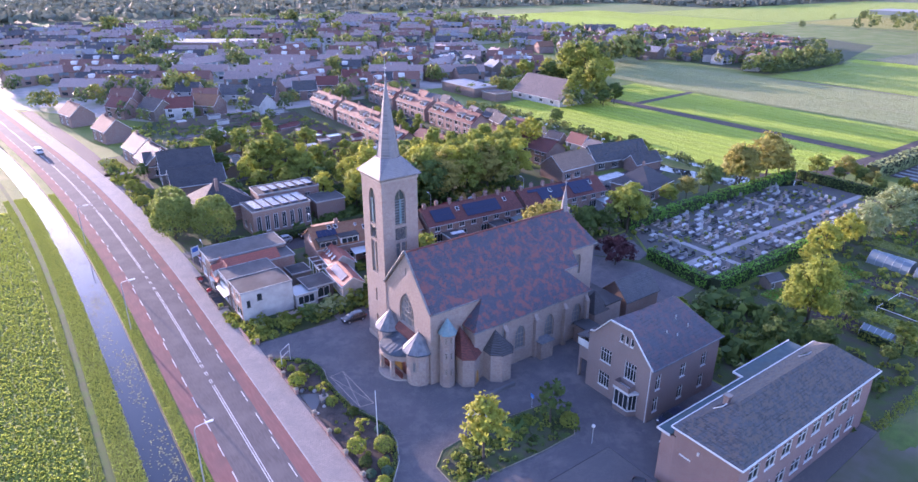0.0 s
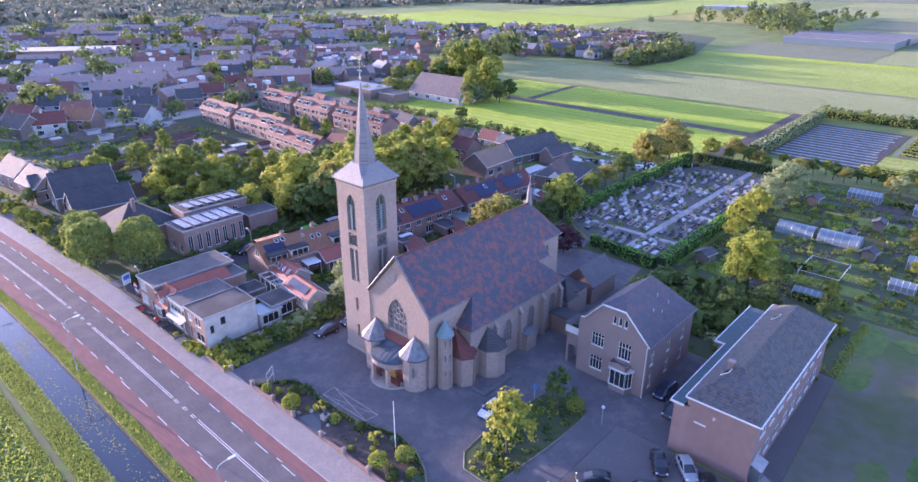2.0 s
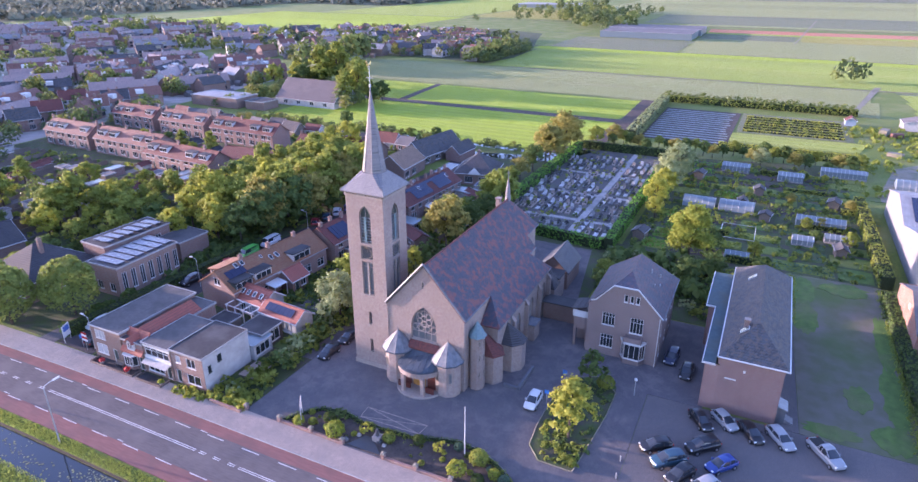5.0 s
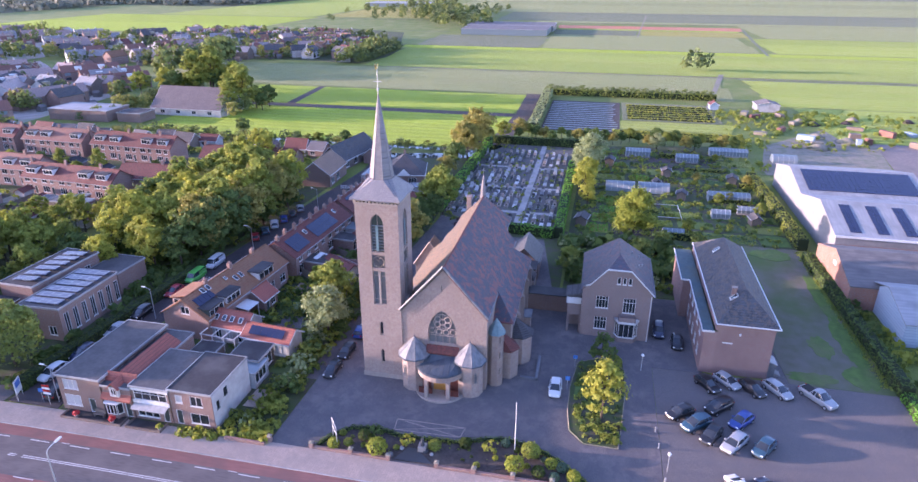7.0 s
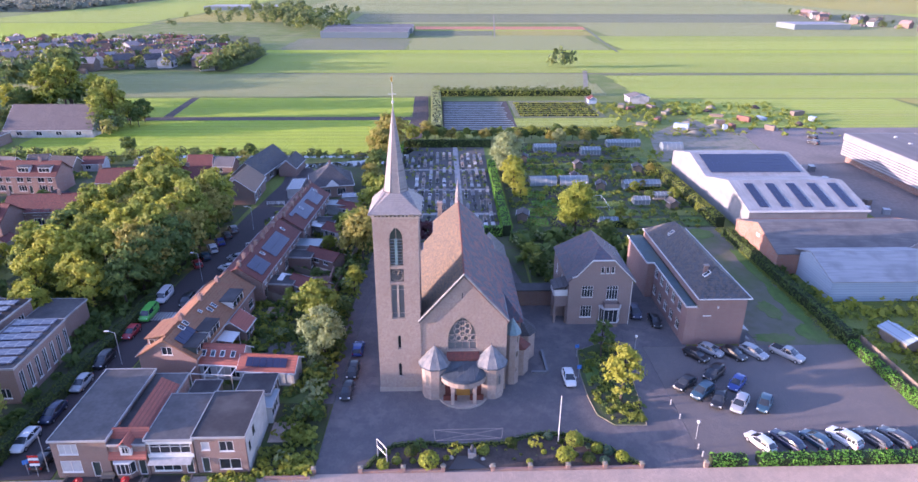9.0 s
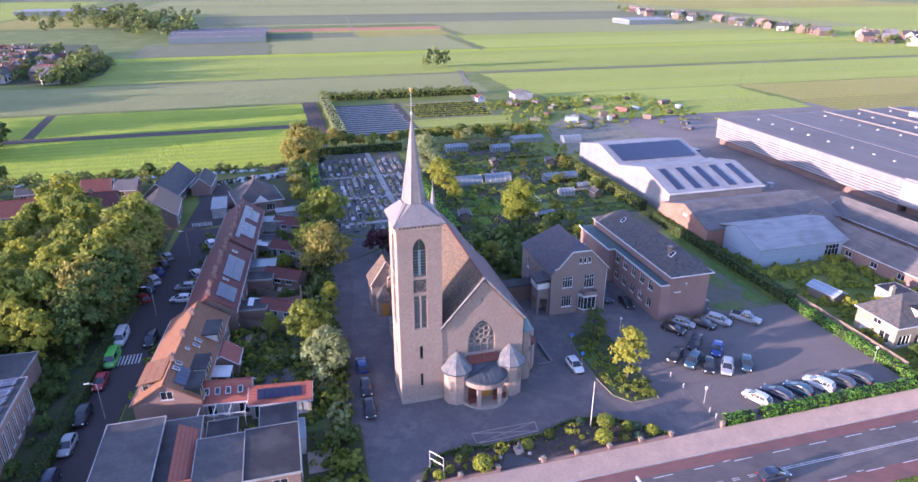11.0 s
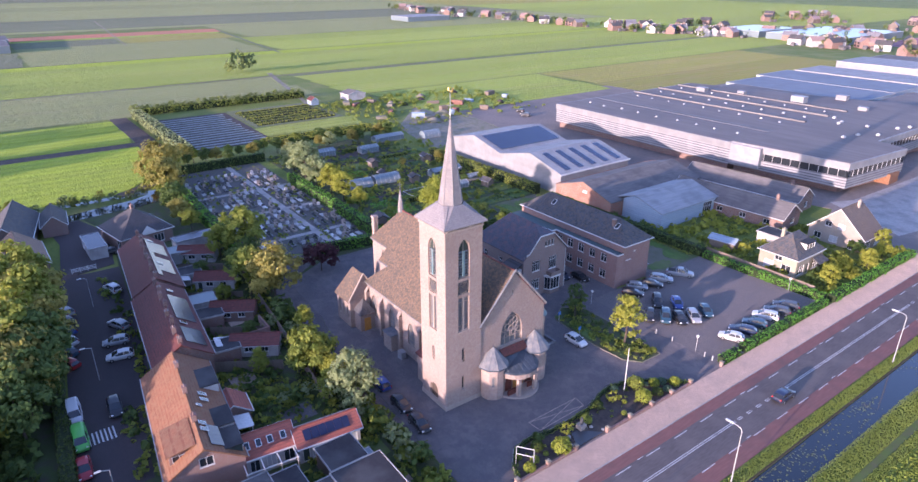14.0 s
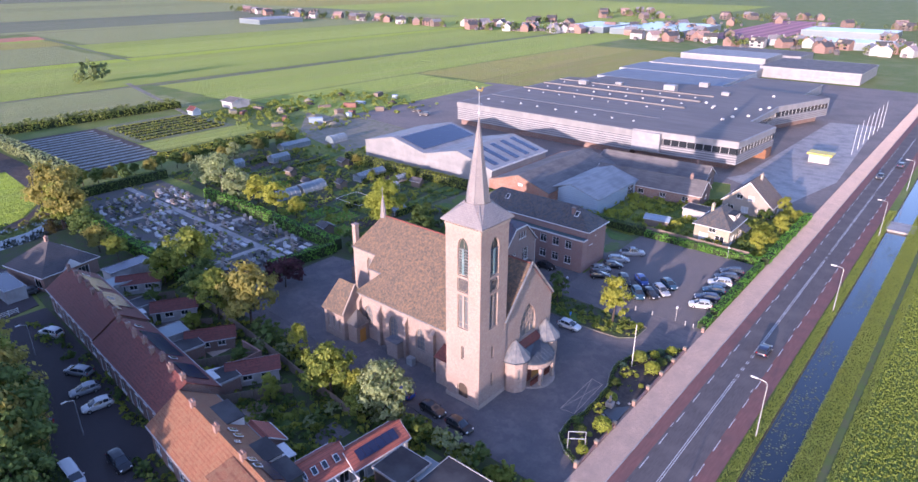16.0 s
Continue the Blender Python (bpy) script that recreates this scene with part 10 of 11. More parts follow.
house("grey_house", pose(104, 45.4, 0, 0, 0, -4), 10, 5, 2.8, 5.0, BRICK_RED, TILE_GREY, "gable", label="small brick house with grey roof")
b = house("barn", pose(153, 159, 0, 0, 0, -90), 31, 18, 3.0, 10.2, WHITE_WALL, courses("barn_tile", (0.16, 0.125, 0.115), (0.13, 0.105, 0.1), (0.06, 0.05, 0.05), 0.4, 0.35, 0.02), "gable", [(4 + 7 * k, 0.8, 2, 1.4, "two") for k in range(4)], [], ([], [(6, 0.6, 2, 2, "two"), (8, 4, 2, 1.4, "two")]), "long barn with brown tiled roof and white gable", "barn")
house("flat_hall", pose(136, 192, 0, 0, 0, -90), 26, 13, 4.2, 4.2, BRICK_BROWN, SHEET_WHITE, "flat", label="low hall with pale flat roof", category="hall")
house("flat_hall", pose(138, 163, 0, 0, 0, -90), 10, 9, 3.4, 3.4, BRICK_BROWN, BITUMEN, "flat", label="low annex with dark flat roof", category="hall")
house("office_block", pose(-2.2, 61.3, 0, 0, 0, 1), 13.3, 7.3, 5.7, 5.7, BRICK_BROWN, BITUMEN_PALE, "flat", [(0.8 + 1.9 * k, 0.9, 1.0, 3.6, "two") for k in range(7)], [], ([(1.2, 0.9, 1.4, 1.6, "two"), (4.4, 0.9, 1.4, 1.6, "two")], []), "brick office block with glazed roof lights", "office")
house("office_block", pose(2.5, 70.5, 0, 0, 0, -2), 14.5, 6.6, 6.2, 6.2, BRICK_RED, BITUMEN, "flat", [(0.8 + 3.4 * k, 3.6, 1.3, 1.3, "two") for k in range(4)], [], ((), ()), "red brick office block with flat roof", "office")
for k in range(6):
    lone("roof_panel", Mesh().slab([(-1.4 + 2.1 * k, 61.9 + 0.04 * k, 6.2), (0.2 + 2.1 * k, 61.9 + 0.04 * k, 6.2), (0.2 + 2.1 * k, 68.1 + 0.04 * k, 6.0), (-1.4 + 2.1 * k, 68.1 + 0.04 * k, 6.0)], 0.2), ROOF_PANEL, "row of tilted solar panels on the office roof", "solar panel", group="roof panels")
    lone("roof_panel", Mesh().slab([(4.0 + 2.1 * k, 71.2 - 0.07 * k, 6.8), (5.4 + 2.1 * k, 71.2 - 0.07 * k, 6.8), (5.4 + 2.1 * k, 75.6 - 0.07 * k, 6.5), (4.0 + 2.1 * k, 75.6 - 0.07 * k, 6.5)], 0.2), ROOF_PANEL, "row of tilted solar panels on the office roof", "solar panel", group="roof panels")
house("garden_hall", pose(13.5, 63.5, 0, 0, 0, -2), 7, 6, 4.2, 4.2, BRICK_BROWN, BITUMEN_PALE, "flat", label="low brick annex behind the office", category="annex")
h = house("corner_house", pose(-10.5, 73.5, 0, 0, 0, 2), 13, 12, 3.8, 8.2, BRICK_RED, TILE_DARK, "hip", [(1, 0.6, 2.0, 1.8, "two"), (6, 0.6, 2.0, 1.8, "two")], [], ([(2, 0.6, 2.0, 1.8, "two"), (7, 0.6, 2.0, 1.8, "two")], []), "brick house with dark hipped roof and tall chimney", chimney=((6, 4, 9.4),))
h = house("large_house", pose(-10.5, 108, 0, 0, 0, -6), 13.5, 10.5, 4.2, 8.8, BRICK_DARK, TILE_DARK, "gable", [(1 + 4 * k, 0.6, 1.8, 1.8, "two") for k in range(3)], [], ([(2, 0.6, 2.0, 1.8, "two"), (6, 0.6, 2.0, 1.8, "two")], []), "large house with broad dark roof")
house("large_house", pose(-10.5, 97, 0, 0, 0, -6), 13, 9, 3.4, 6.8, BRICK_RED, TILE_DARK, "gable", label="dark-roofed wing of the large house")
for x, y, a, wm, rm in ((-13.0, 130, -84, BRICK_BROWN, TILE_GREY), (-13.8, 144.5, -82, BRICK_PINK, TILE_GREY), (-17.5, 178, -78, BRICK_RED, TILE_WORN), (-24, 212, -76, BRICK_RED, TILE_WORN), (2, 205, -70, BRICK_DARK, TILE_DARK), (20, 200, -50, BRICK_RED, TILE_ORANGE), (38, 192, -70, WHITE_WALL, TILE_DARK), (36, 216, -40, WHITE_WALL, TILE_GREY), (8, 222, -60, BRICK_BROWN, TILE_RED)):
    house("detached_house", pose(x, y, 0, 0, 0, a), 11, 8.5, 4.4, 8.0, wm, rm, "gable", [(1, 0.7, 2, 1.7, "three"), (6, 0.7, 2, 1.7, "three"), (1, 3.0, 1.6, 1.2, "two"), (6, 3.0, 1.6, 1.2, "two")], [(2, 0.7, 2, 1.7, "two")], ([(2, 0.7, 2, 1.7, "two"), (3.4, 4.6, 1.6, 1.4, "two")], []), "detached village house with pitched roof", group="village houses", chimney=((3, 4.2, 8.8),))
house("side_house", pose(-12.2, 119.5, 0, 0, 0, -8), 10, 8.0, 3.6, 6.6, BRICK_BROWN, TILE_GREY, "gable", [(1, 0.7, 2, 1.7, "three"), (5, 0.7, 2, 1.7, "two")], [], ([(2, 0.7, 2, 1.7, "two")], []), "brown brick house with low grey roof", group="village houses")
# front gardens along the road: paved drives, hedges, shrubs and small trees
for y0, y1, x1, pm in ((110, 118, -12.5, PARK_PAVE), (126, 131, -14, PAVING), (95, 99, -12, PARK_PAVE), (58, 61.5, -12.5, PARK_PAVE)):
    sheet("front_drive", [(-16.85 + bend(y0), y0), (-16.85 + bend(y1), y1), (x1, y1), (x1, y0)], 0.03, pm, "paved drive before a roadside house", "drive", thick=0.05)
sheet("front_gardens", [(-16.85 + bend(78), 78), (-16.85 + bend(100), 100), (-16.85 + bend(125), 125), (-16.85 + bend(150), 150), (-9, 150), (-9, 78)], 0.014, GARDEN, "planted front gardens beside the road", "gardens", thick=0.04)
for x, y, key, s in ((-18.3, 107, "mid", 0.42), (-16.8, 104.2, "mid", 0.38), (-18.4, 92.5, "mid", 0.4), (-17.2, 95.4, "yellow", 0.32), (-19.6, 121, "bush", 1.5), (-16.2, 123.6, "bush", 1.7), (-18.8, 116.4, "bushy", 1.5), (-17.4, 112, "bush", 1.5), (-15.4, 100, "bushd", 1.4), (-17.6, 87.6, "bush", 1.7), (-16.6, 84, "bushd", 1.5), (-19.2, 128, "bushd", 1.4), (-18.2, 134.6, "bush", 1.4), (-19.8, 139.5, "bushp", 1.3), (-17.0, 89.8, "bushy", 1.4), (-14.6, 91.5, "bushd", 1.5)):
    grow(key, x, y, s)
hedge("hedge", -16.2 + bend(80), 80, -16.2 + bend(94), 94, 0.9, 1.0, LEAF_MID, "loose green garden hedge beside the road", RNG, 14, 0.18)
hedge("hedge", -16.2 + bend(100), 100, -16.2 + bend(110), 110, 0.9, 0.9, LEAF_MID, "loose green garden hedge beside the road", RNG, 14, 0.18)
planting("front_garden_plants", [(-18.6, -12.5, 80, 95), (-19.4, -13.5, 99, 110), (-20.4, -14.5, 118, 126), (-20.6, -15.5, 131, 146)], 260, 0.5, LEAF_MID, "low green shrubs in the front gardens")
# farther terraces and houses, copied from a few
protos = [block(pose(-3, 262 + 16 * k, 0, 0, 0, -34), 5, wm, rm, lab, far=True, dormers=dm) for k, (wm, rm, lab, dm) in enumerate(((BRICK_BROWN, TILE_HAZY, "distant brick terrace with hazy brown roof", False), (BRICK_PINK, TILE_WORN, "distant brick terrace with worn red roof", True), (BRICK_DARK, TILE_DARK, "distant terrace with dark tiled roof", True), (WHITE_WALL, TILE_HAZY, "distant white terrace with brown roof", False)))]
dets = []
for k, (wm, rm, lab) in enumerate(((WHITE_WALL, TILE_DARK, "distant white house with dark roof"), (BRICK_RED, TILE_ORANGE, "distant brick house with orange roof"), (BRICK_BROWN, TILE_GREY, "distant brown house with grey roof"), (WHITE_WALL, TILE_RED, "distant white house with red roof"))):
    dets.append(block(pose(330 + 16 * k, 168, 0, 0, 0, 20 * k), 2, wm, rm, lab, far=True, dormers=False))
ca, sa_ = math.cos(radians(-34)), math.sin(radians(-34))
WALLS = {BRICK_BROWN: Mesh(), BRICK_PINK: Mesh(), BRICK_DARK: Mesh(), WHITE_WALL: Mesh()}
ROOFS = {TILE_HAZY: Mesh(), TILE_WORN: Mesh(), TILE_PALE: Mesh(), TILE_GREY: Mesh()}
PANES, DORMERS, SHEDS = Mesh(), Mesh(), Mesh()


def far_house(x, y, a, n, wall_mat, roof_mat, d=8.2, eave=5.0, ridge=8.0):
    """A distant terrace or house, joined with the others."""
    m = pose(x, y, 0, 0, 0, a)
    w = n * 5.6
    b, r, g = Mesh(), gable_roof(w, d, eave, ridge), Mesh()
    b.poly([(0, 0, 0), (w, 0, 0), (w, 0, eave), (0, 0, eave)]).poly([(w, d, 0), (0, d, 0), (0, d, eave), (w, d, eave)])
    b.poly([(0, d, 0), (0, 0, 0), (0, 0, eave), (0, d / 2, ridge - 0.1), (0, d, eave)]).poly([(w, 0, 0), (w, d, 0), (w, d, eave), (w, d / 2, ridge - 0.1), (w, 0, eave)])
    for k in range(n):
        for z in (0.9, 3.2):
            g.box(5.6 * k + 1.2, 5.6 * k + 3.8, -0.06, -0.01, z, z + 1.4)
        b.box(5.6 * k - 0.3, 5.6 * k + 0.3, d / 2 - 0.4, d / 2 + 0.4, ridge - 1, ridge + 0.9)
        if (k + int(x)) % 3 == 1:
            q = Mesh().box(5.6 * k + 1.0, 5.6 * k + 4.0, 0.6, 3.4, eave + 0.5, eave + 2.2)
            i = len(DORMERS.v)
            DORMERS.v += [tuple(m @ Vector(p)) for p in q.v]
            DORMERS.f += [tuple(i + e for e in f) for f in q.f]
        if (k + int(y)) % 3:
            q = gable_roof(3.0, 2.6, 2.0, 2.9, 0.1).box(0, 3.0, 0, 2.6, 0, 2.0)
            o = m @ pose(5.6 * k + 1.0, d + 6.5, 0)
            i = len(SHEDS.v)
            SHEDS.v += [tuple(o @ Vector(p)) for p in q.v]
            SHEDS.f += [tuple(i + e for e in f) for f in q.f]
    for src, dst in ((b, WALLS[wall_mat]), (r, ROOFS[roof_mat]), (g, PANES)):
        i = len(dst.v)
        dst.v += [tuple(m @ Vector(p)) for p in src.v]
        dst.f += [tuple(i + q for q in f) for f in src.f]


WM, RM = list(WALLS), list(ROOFS)
spots = []
for i in range(-12, 14):
    for j in range(0, 26):
        s, p = i * 34 + RNG.uniform(-2, 2), 200 + j * 23 + RNG.uniform(-2, 2)
        x, y = s * ca - p * sa_ - 60, s * sa_ + p * ca + 30
        if y < 238 and x < 60 or y < 196 or y > 640 or x > 420 or x < bend(y) - 8 or (x > 215 and y < 345) or (x > 120 and y < 205) or (abs(x - 95) < 34 and abs(y - 425) < 26):
            continue
        spots.append((math.hypot(x + 40, y + 60), x, y))
spots.sort()
for k, (_, x, y) in enumerate(spots):
    for q in range(3):
        if RNG.uniform() < 0.62:
            far_tree(("far", "fard", "fary", "far")[int(RNG.integers(0, 4))], x + RNG.uniform(-4, 30), y - RNG.uniform(6, 15), RNG.uniform(0.4, 0.95))
    if RNG.uniform() < 0.13:
        for q in range(5):
            far_tree(("far", "fard")[q % 2], x + RNG.uniform(-2, 26), y + RNG.uniform(-10, 8), RNG.uniform(0.8, 1.35))
        continue
    a = -34 + RNG.uniform(-5, 5) + (56 if RNG.uniform() < 0.15 else 0)
    if k < 48:
        copy_thing(protos[int(RNG.choice([0, 0, 1, 1, 2, 3]))], pose(x, y, 0, 0, 0, a))
    else:
        far_house(x, y, a, int(RNG.integers(3, 6)), WM[int(RNG.choice([0, 1, 1, 2, 3]))], RM[int(RNG.choice([0, 0, 0, 1, 2, 3, 3]))])
for k in range(110):
    x, y = RNG.uniform(285, 480), RNG.uniform(178, 335)
    if x < 318 and y < 240:
        continue
    if k < 30:
        copy_thing(dets[k % 4], pose(x, y, 0, 0, 0, RNG.uniform(0, 180)))
    else:
        far_house(x, y, RNG.uniform(0, 180), 2, WM[k % 4], RM[(k // 4) % 4])
    for q in range(4):
        far_tree(("far", "fard", "fary")[(k + q) % 3], x + RNG.uniform(-18, 18), y + RNG.uniform(-18, 18), RNG.uniform(0.45, 0.95))
for k in range(26):
    far_house(RNG.uniform(132, 230), RNG.uniform(200, 330), RNG.uniform(0, 180), 2, WM[k % 4], RM[(k // 3) % 4])
    far_tree(("far", "fard")[k % 2], RNG.uniform(125, 230), RNG.uniform(192, 330), RNG.uniform(0.5, 1.0))
for k in range(90):
    far_tree(("far", "fard", "fary")[k % 3], RNG.uniform(-10, 125), RNG.uniform(186, 250), RNG.uniform(0.35, 0.85))
for k in range(16):
    far_tree(("fard", "far")[k % 2], RNG.uniform(6, 56), RNG.uniform(118, 186), RNG.uniform(0.3, 0.6))
for x, y, k2 in ((27, 239, 1.5), (4, 258, 1.1), (13, 229, 1.0), (-9, 247, 1.0), (-27, 246, 0.9), (50, 584, 2.2), (64, 464, 1.4), (215, 476, 1.6), (219, 586, 1.8), (140, 298, 1.3), (197, 354, 1.2), (145, 214, 1.1), (181, 196, 1.2), (110, 262, 1.3), (78, 300, 1.2), (160, 400, 1.5), (30, 340, 1.2)):
    for q in range(3):
        far_tree(("far", "fard", "fary")[q], x + RNG.uniform(-4, 4), y + RNG.uniform(-4, 4), k2 * RNG.uniform(0.7, 1.0))
for x, y, key, s in ((14, 102, "mid", 1.1), (19, 103, "mid2", 1.1), (9, 98, "yellow", 0.8), (4, 123, "mid", 0.9), (11, 134, "dark", 0.95), (17, 128, "mid", 0.9), (-3, 116, "dark", 0.6), (24, 110, "dark", 0.9), (36, 122, "mid", 0.8), (30, 140, "mid2", 0.8)):
    grow(key, x, y, s)
# narrow garden plots running back from the terraces, with fences between them
for k in range(24):
    y = 100 + 3.7 * k
    for j, (xa, xb) in enumerate(((6, 18), (18.3, 31), (31.3, 43), (43.3, 55))):
        m = (LAWN, GARDEN, YARD, SOIL, LAWN, GARDEN, GRAVEL)[int(RNG.integers(0, 7))]
        sheet("garden_plot", [(xa, y), (xb, y), (xb, y + 3.4), (xa, y + 3.4)], 0.012, m, "narrow back garden plot behind the terrace", "garden", thick=0.05)
pf = thing("plot_fence", None, "low wooden fences between garden plots", "fence")
pfd = Mesh().box(0, 12, -0.03, 0.03, 0, 1.3).data("panel", FENCE_WOOD)
for k in range(24):
    for j, xa in enumerate((6, 18.5, 31, 43)):
        if RNG.uniform() < 0.6:
            p = part("panel", pfd, None, pf)
            p.matrix_local = pose(xa, 103.5 + 3.7 * k, 0)
for k in range(26):
    house("garden_house", pose(RNG.uniform(8, 52), 101 + 3.7 * int(RNG.integers(0, 23)), 0), RNG.uniform(2.6, 4.5), 2.6, 2.3, 2.3, (WHITE_WALL, BRICK_RED, FENCE_WOOD)[k % 3], (BITUMEN_PALE, GREENHOUSE, SHEET_GREY)[k % 3], "flat", label="small flat-roofed garden house among plots", category="shed", group="garden houses")
for k, (x, y, a) in enumerate(((10, 196, -20), (24, 212, -30), (46, 204, -35), (52, 224, -30), (-8, 214, -60), (-4, 232, -40), (22, 232, -34), (66, 206, -20), (80, 214, -30), (94, 206, -34), (108, 212, -34), (70, 226, -34), (100, 228, -34))):
    house("detached_house", pose(x, y, 0, 0, 0, a), 10, 8, 4.6, 8.0, (WHITE_WALL, BRICK_RED, BRICK_PINK)[k % 3], (TILE_RED, TILE_WORN, TILE_DARK, TILE_GREY)[k % 4], "gable", [(1, 0.7, 2, 1.7, "three"), (6, 0.7, 2, 1.7, "three"), (1, 3.0, 1.6, 1.2, "two"), (6, 3.0, 1.6, 1.2, "two")], [], ([(2, 0.7, 2, 1.7, "two"), (3.4, 4.6, 1.6, 1.4, "two")], []), "village house among gardens with pitched roof", group="village houses", chimney=((3, 4, 8.8),))
for x, y, key, s in ((203, 150, "yellow", 1.5), (200, 158, "dark", 1.25), (196, 166, "dark", 1.3), (190, 173, "dark", 1.3), (196, 182, "yellow", 1.2), (183, 186, "mid", 1.2), (178, 120, "dark", 1.0), (174, 124, "mid", 0.95), (170, 119, "dark", 0.8), (128, 104, "dark", 0.7), (124, 64, "dark", 0.55), (118, 55, "mid", 0.6), (120, 72, "mid", 0.5), (121, 80, "dark", 0.5), (112, 90, "dark", 0.5), (196, 172, "mid", 0.9), (186, 175, "dark", 0.8), (77, 120, "mid2", 0.7), (78, 134, "mid2", 0.6), (77, 150, "yellow", 0.55)):
    grow(key, x, y, s)
for k in range(44):
    grow(("bush", "bushd", "mid", "dark")[k % 4], RNG.uniform(68, 82), RNG.uniform(92, 185), RNG.uniform(0.3, 0.45) if k % 4 > 1 else RNG.uniform(0.7, 1.2))
for k in range(30):
    house("garden_shed", pose(RNG.uniform(30, 56) if k % 2 else RNG.uniform(74, 82), RNG.uniform(92, 185), 0, 0, 0, RNG.uniform(-8, 8)), 3.2, 2.6, 2.1, 2.8, (FENCE_WOOD, BRICK_RED, WHITE_WALL)[k % 3], (BITUMEN, TILE_RED)[k % 2], "gable", label="small back garden shed with pitched roof", category="shed", group="garden sheds")
house("school_hall", pose(62, 426, 0, 0, 0, -34), 64, 26, 6.5, 6.5, BRICK_PINK, SHEET_WHITE, "flat", label="large pale flat-roofed hall in the village", category="hall")
sheet("side_road", [(-22.0, 128), (-18.0, 128), (-20.3, 160), (-23, 186), (-31, 245), (-35, 245), (-28, 186), (-24.6, 160)], 0.03, STREET, "narrow brick side road before the houses", "street")
# low houses and sheds between the terraces and the meadow
for k in range(17):
    y = 62 + 8.0 * k
    house("edge_house", pose(108 + RNG.uniform(-2, 4), y, 0, 0, 0, -90 + RNG.uniform(-12, 12)), RNG.uniform(5, 7.5), RNG.uniform(4, 6), 2.5, RNG.uniform(3.6, 5.2), (BRICK_BROWN, BRICK_RED, WHITE_WALL, FENCE_WOOD)[k % 4], (TILE_GREY, TILE_DARK, TILE_RED, SHEET_GREY)[(k * 3) % 4], "gable", [(0.8, 0.6, 1.6, 1.3, "two")], label="low house with pitched roof beside the meadow", group="meadow houses") if k not in (0, 5) else None
for k in range(14):
    far_tree(("far", "fard", "fary")[k % 3], RNG.uniform(150, 182), RNG.uniform(118, 128) if k % 2 else RNG.uniform(168, 176), RNG.uniform(0.5, 0.9))
# bushes and small trees along the edge of the meadow
for k in range(72):
    far_tree(("far", "fard", "fary")[k % 3], 121 + RNG.uniform(-3, 3), 20 + 1.9 * k + RNG.uniform(-1, 1), RNG.uniform(0.25, 0.5))
for k in range(20):
    far_tree(("fard", "far")[k % 2], 135 + 4.5 * k, 170 + RNG.uniform(-4, 8), RNG.uniform(0.4, 0.8))
for x, y, s in ((200, 160, 2.0), (172, 128, 1.6), (165, 131, 1.4), (178, 134, 1.6), (160, 128, 1.2), (192, 164, 1.9), (207, 166, 1.7), (216, 168, 1.6)):
    grow("mid2", x, y, s)
for k in range(16):
    far_tree(("far", "fard")[k % 2], 238 + 4.6 * k + RNG.uniform(-2, 2), 214 + RNG.uniform(-4, 4), RNG.uniform(1.2, 1.9))
for k in range(14):
    far_tree(("far", "fard")[k % 2], 316 + 7.0 * k + RNG.uniform(-3, 3), 136 + RNG.uniform(-1, 6), RNG.uniform(0.7, 1.5))
# greenhouses and farm buildings far out in the fields
for x, y, l, d, lab in ((524, 32, 46, 78, "wide grey greenhouse complex in the fields"), (572, 30, 44, 84, "wide grey greenhouse complex in the fields"), (960, 230, 60, 130, "distant white glass greenhouse block"), (620, -430, 40, 60, "distant white barn in the fields")):
    house("greenhouse_block", pose(x, y, 0), l, d, 5.2, 5.2, GREENHOUSE, SHEET_GREY if x < 600 else SHEET_WHITE, "flat", label=lab, category="greenhouse")
for x, y, l, d in ((195, -640, 70, 110), (272, -600, 46, 70), (40, -680, 76, 50), (20, -560, 60, 36)):
    house("greenhouse_block", pose(x, y, 0), l, d, 5.5, 5.5, GREENHOUSE, GREENHOUSE, "flat", label="distant low glass greenhouse block", category="greenhouse")
sheet("tulip_field", [(122, -560), (184, -548), (190, -840), (126, -840)], 0.05, F_TULIP, "rows of pink flowers under distant covers", "field")
for k in range(90):
    x, y = RNG.uniform(-10, 420), RNG.uniform(-540, -495) if k % 2 else RNG.uniform(-900, -560)
    far_house(x, y, RNG.uniform(0, 180), 2, WM[k % 4], RM[(0, 3, 2, 3)[(k // 4) % 4]])
    for q in range(2):
        far_tree(("far", "fard")[q], x + RNG.uniform(-14, 14), y + RNG.uniform(-14, 14), RNG.uniform(0.5, 0.9))
for k in range(90):
    x = 350 + k * 6
    y = -500 + RNG.uniform(-18, 18)
    if k % 3 == 0:
        far_house(x, y, RNG.uniform(0, 180), 2, WM[k % 4], RM[(0, 3, 2, 3)[(k // 3) % 4]])
    far_tree(("far", "fard")[k % 2], x + RNG.uniform(-8, 8), y + RNG.uniform(-14, 14), RNG.uniform(0.5, 0.9))
for k in range(70):
    x, y = RNG.uniform(640, 960), RNG.uniform(120, 320)
    far_tree(("far", "fard")[k % 2], x, y, RNG.uniform(0.7, 1.3))
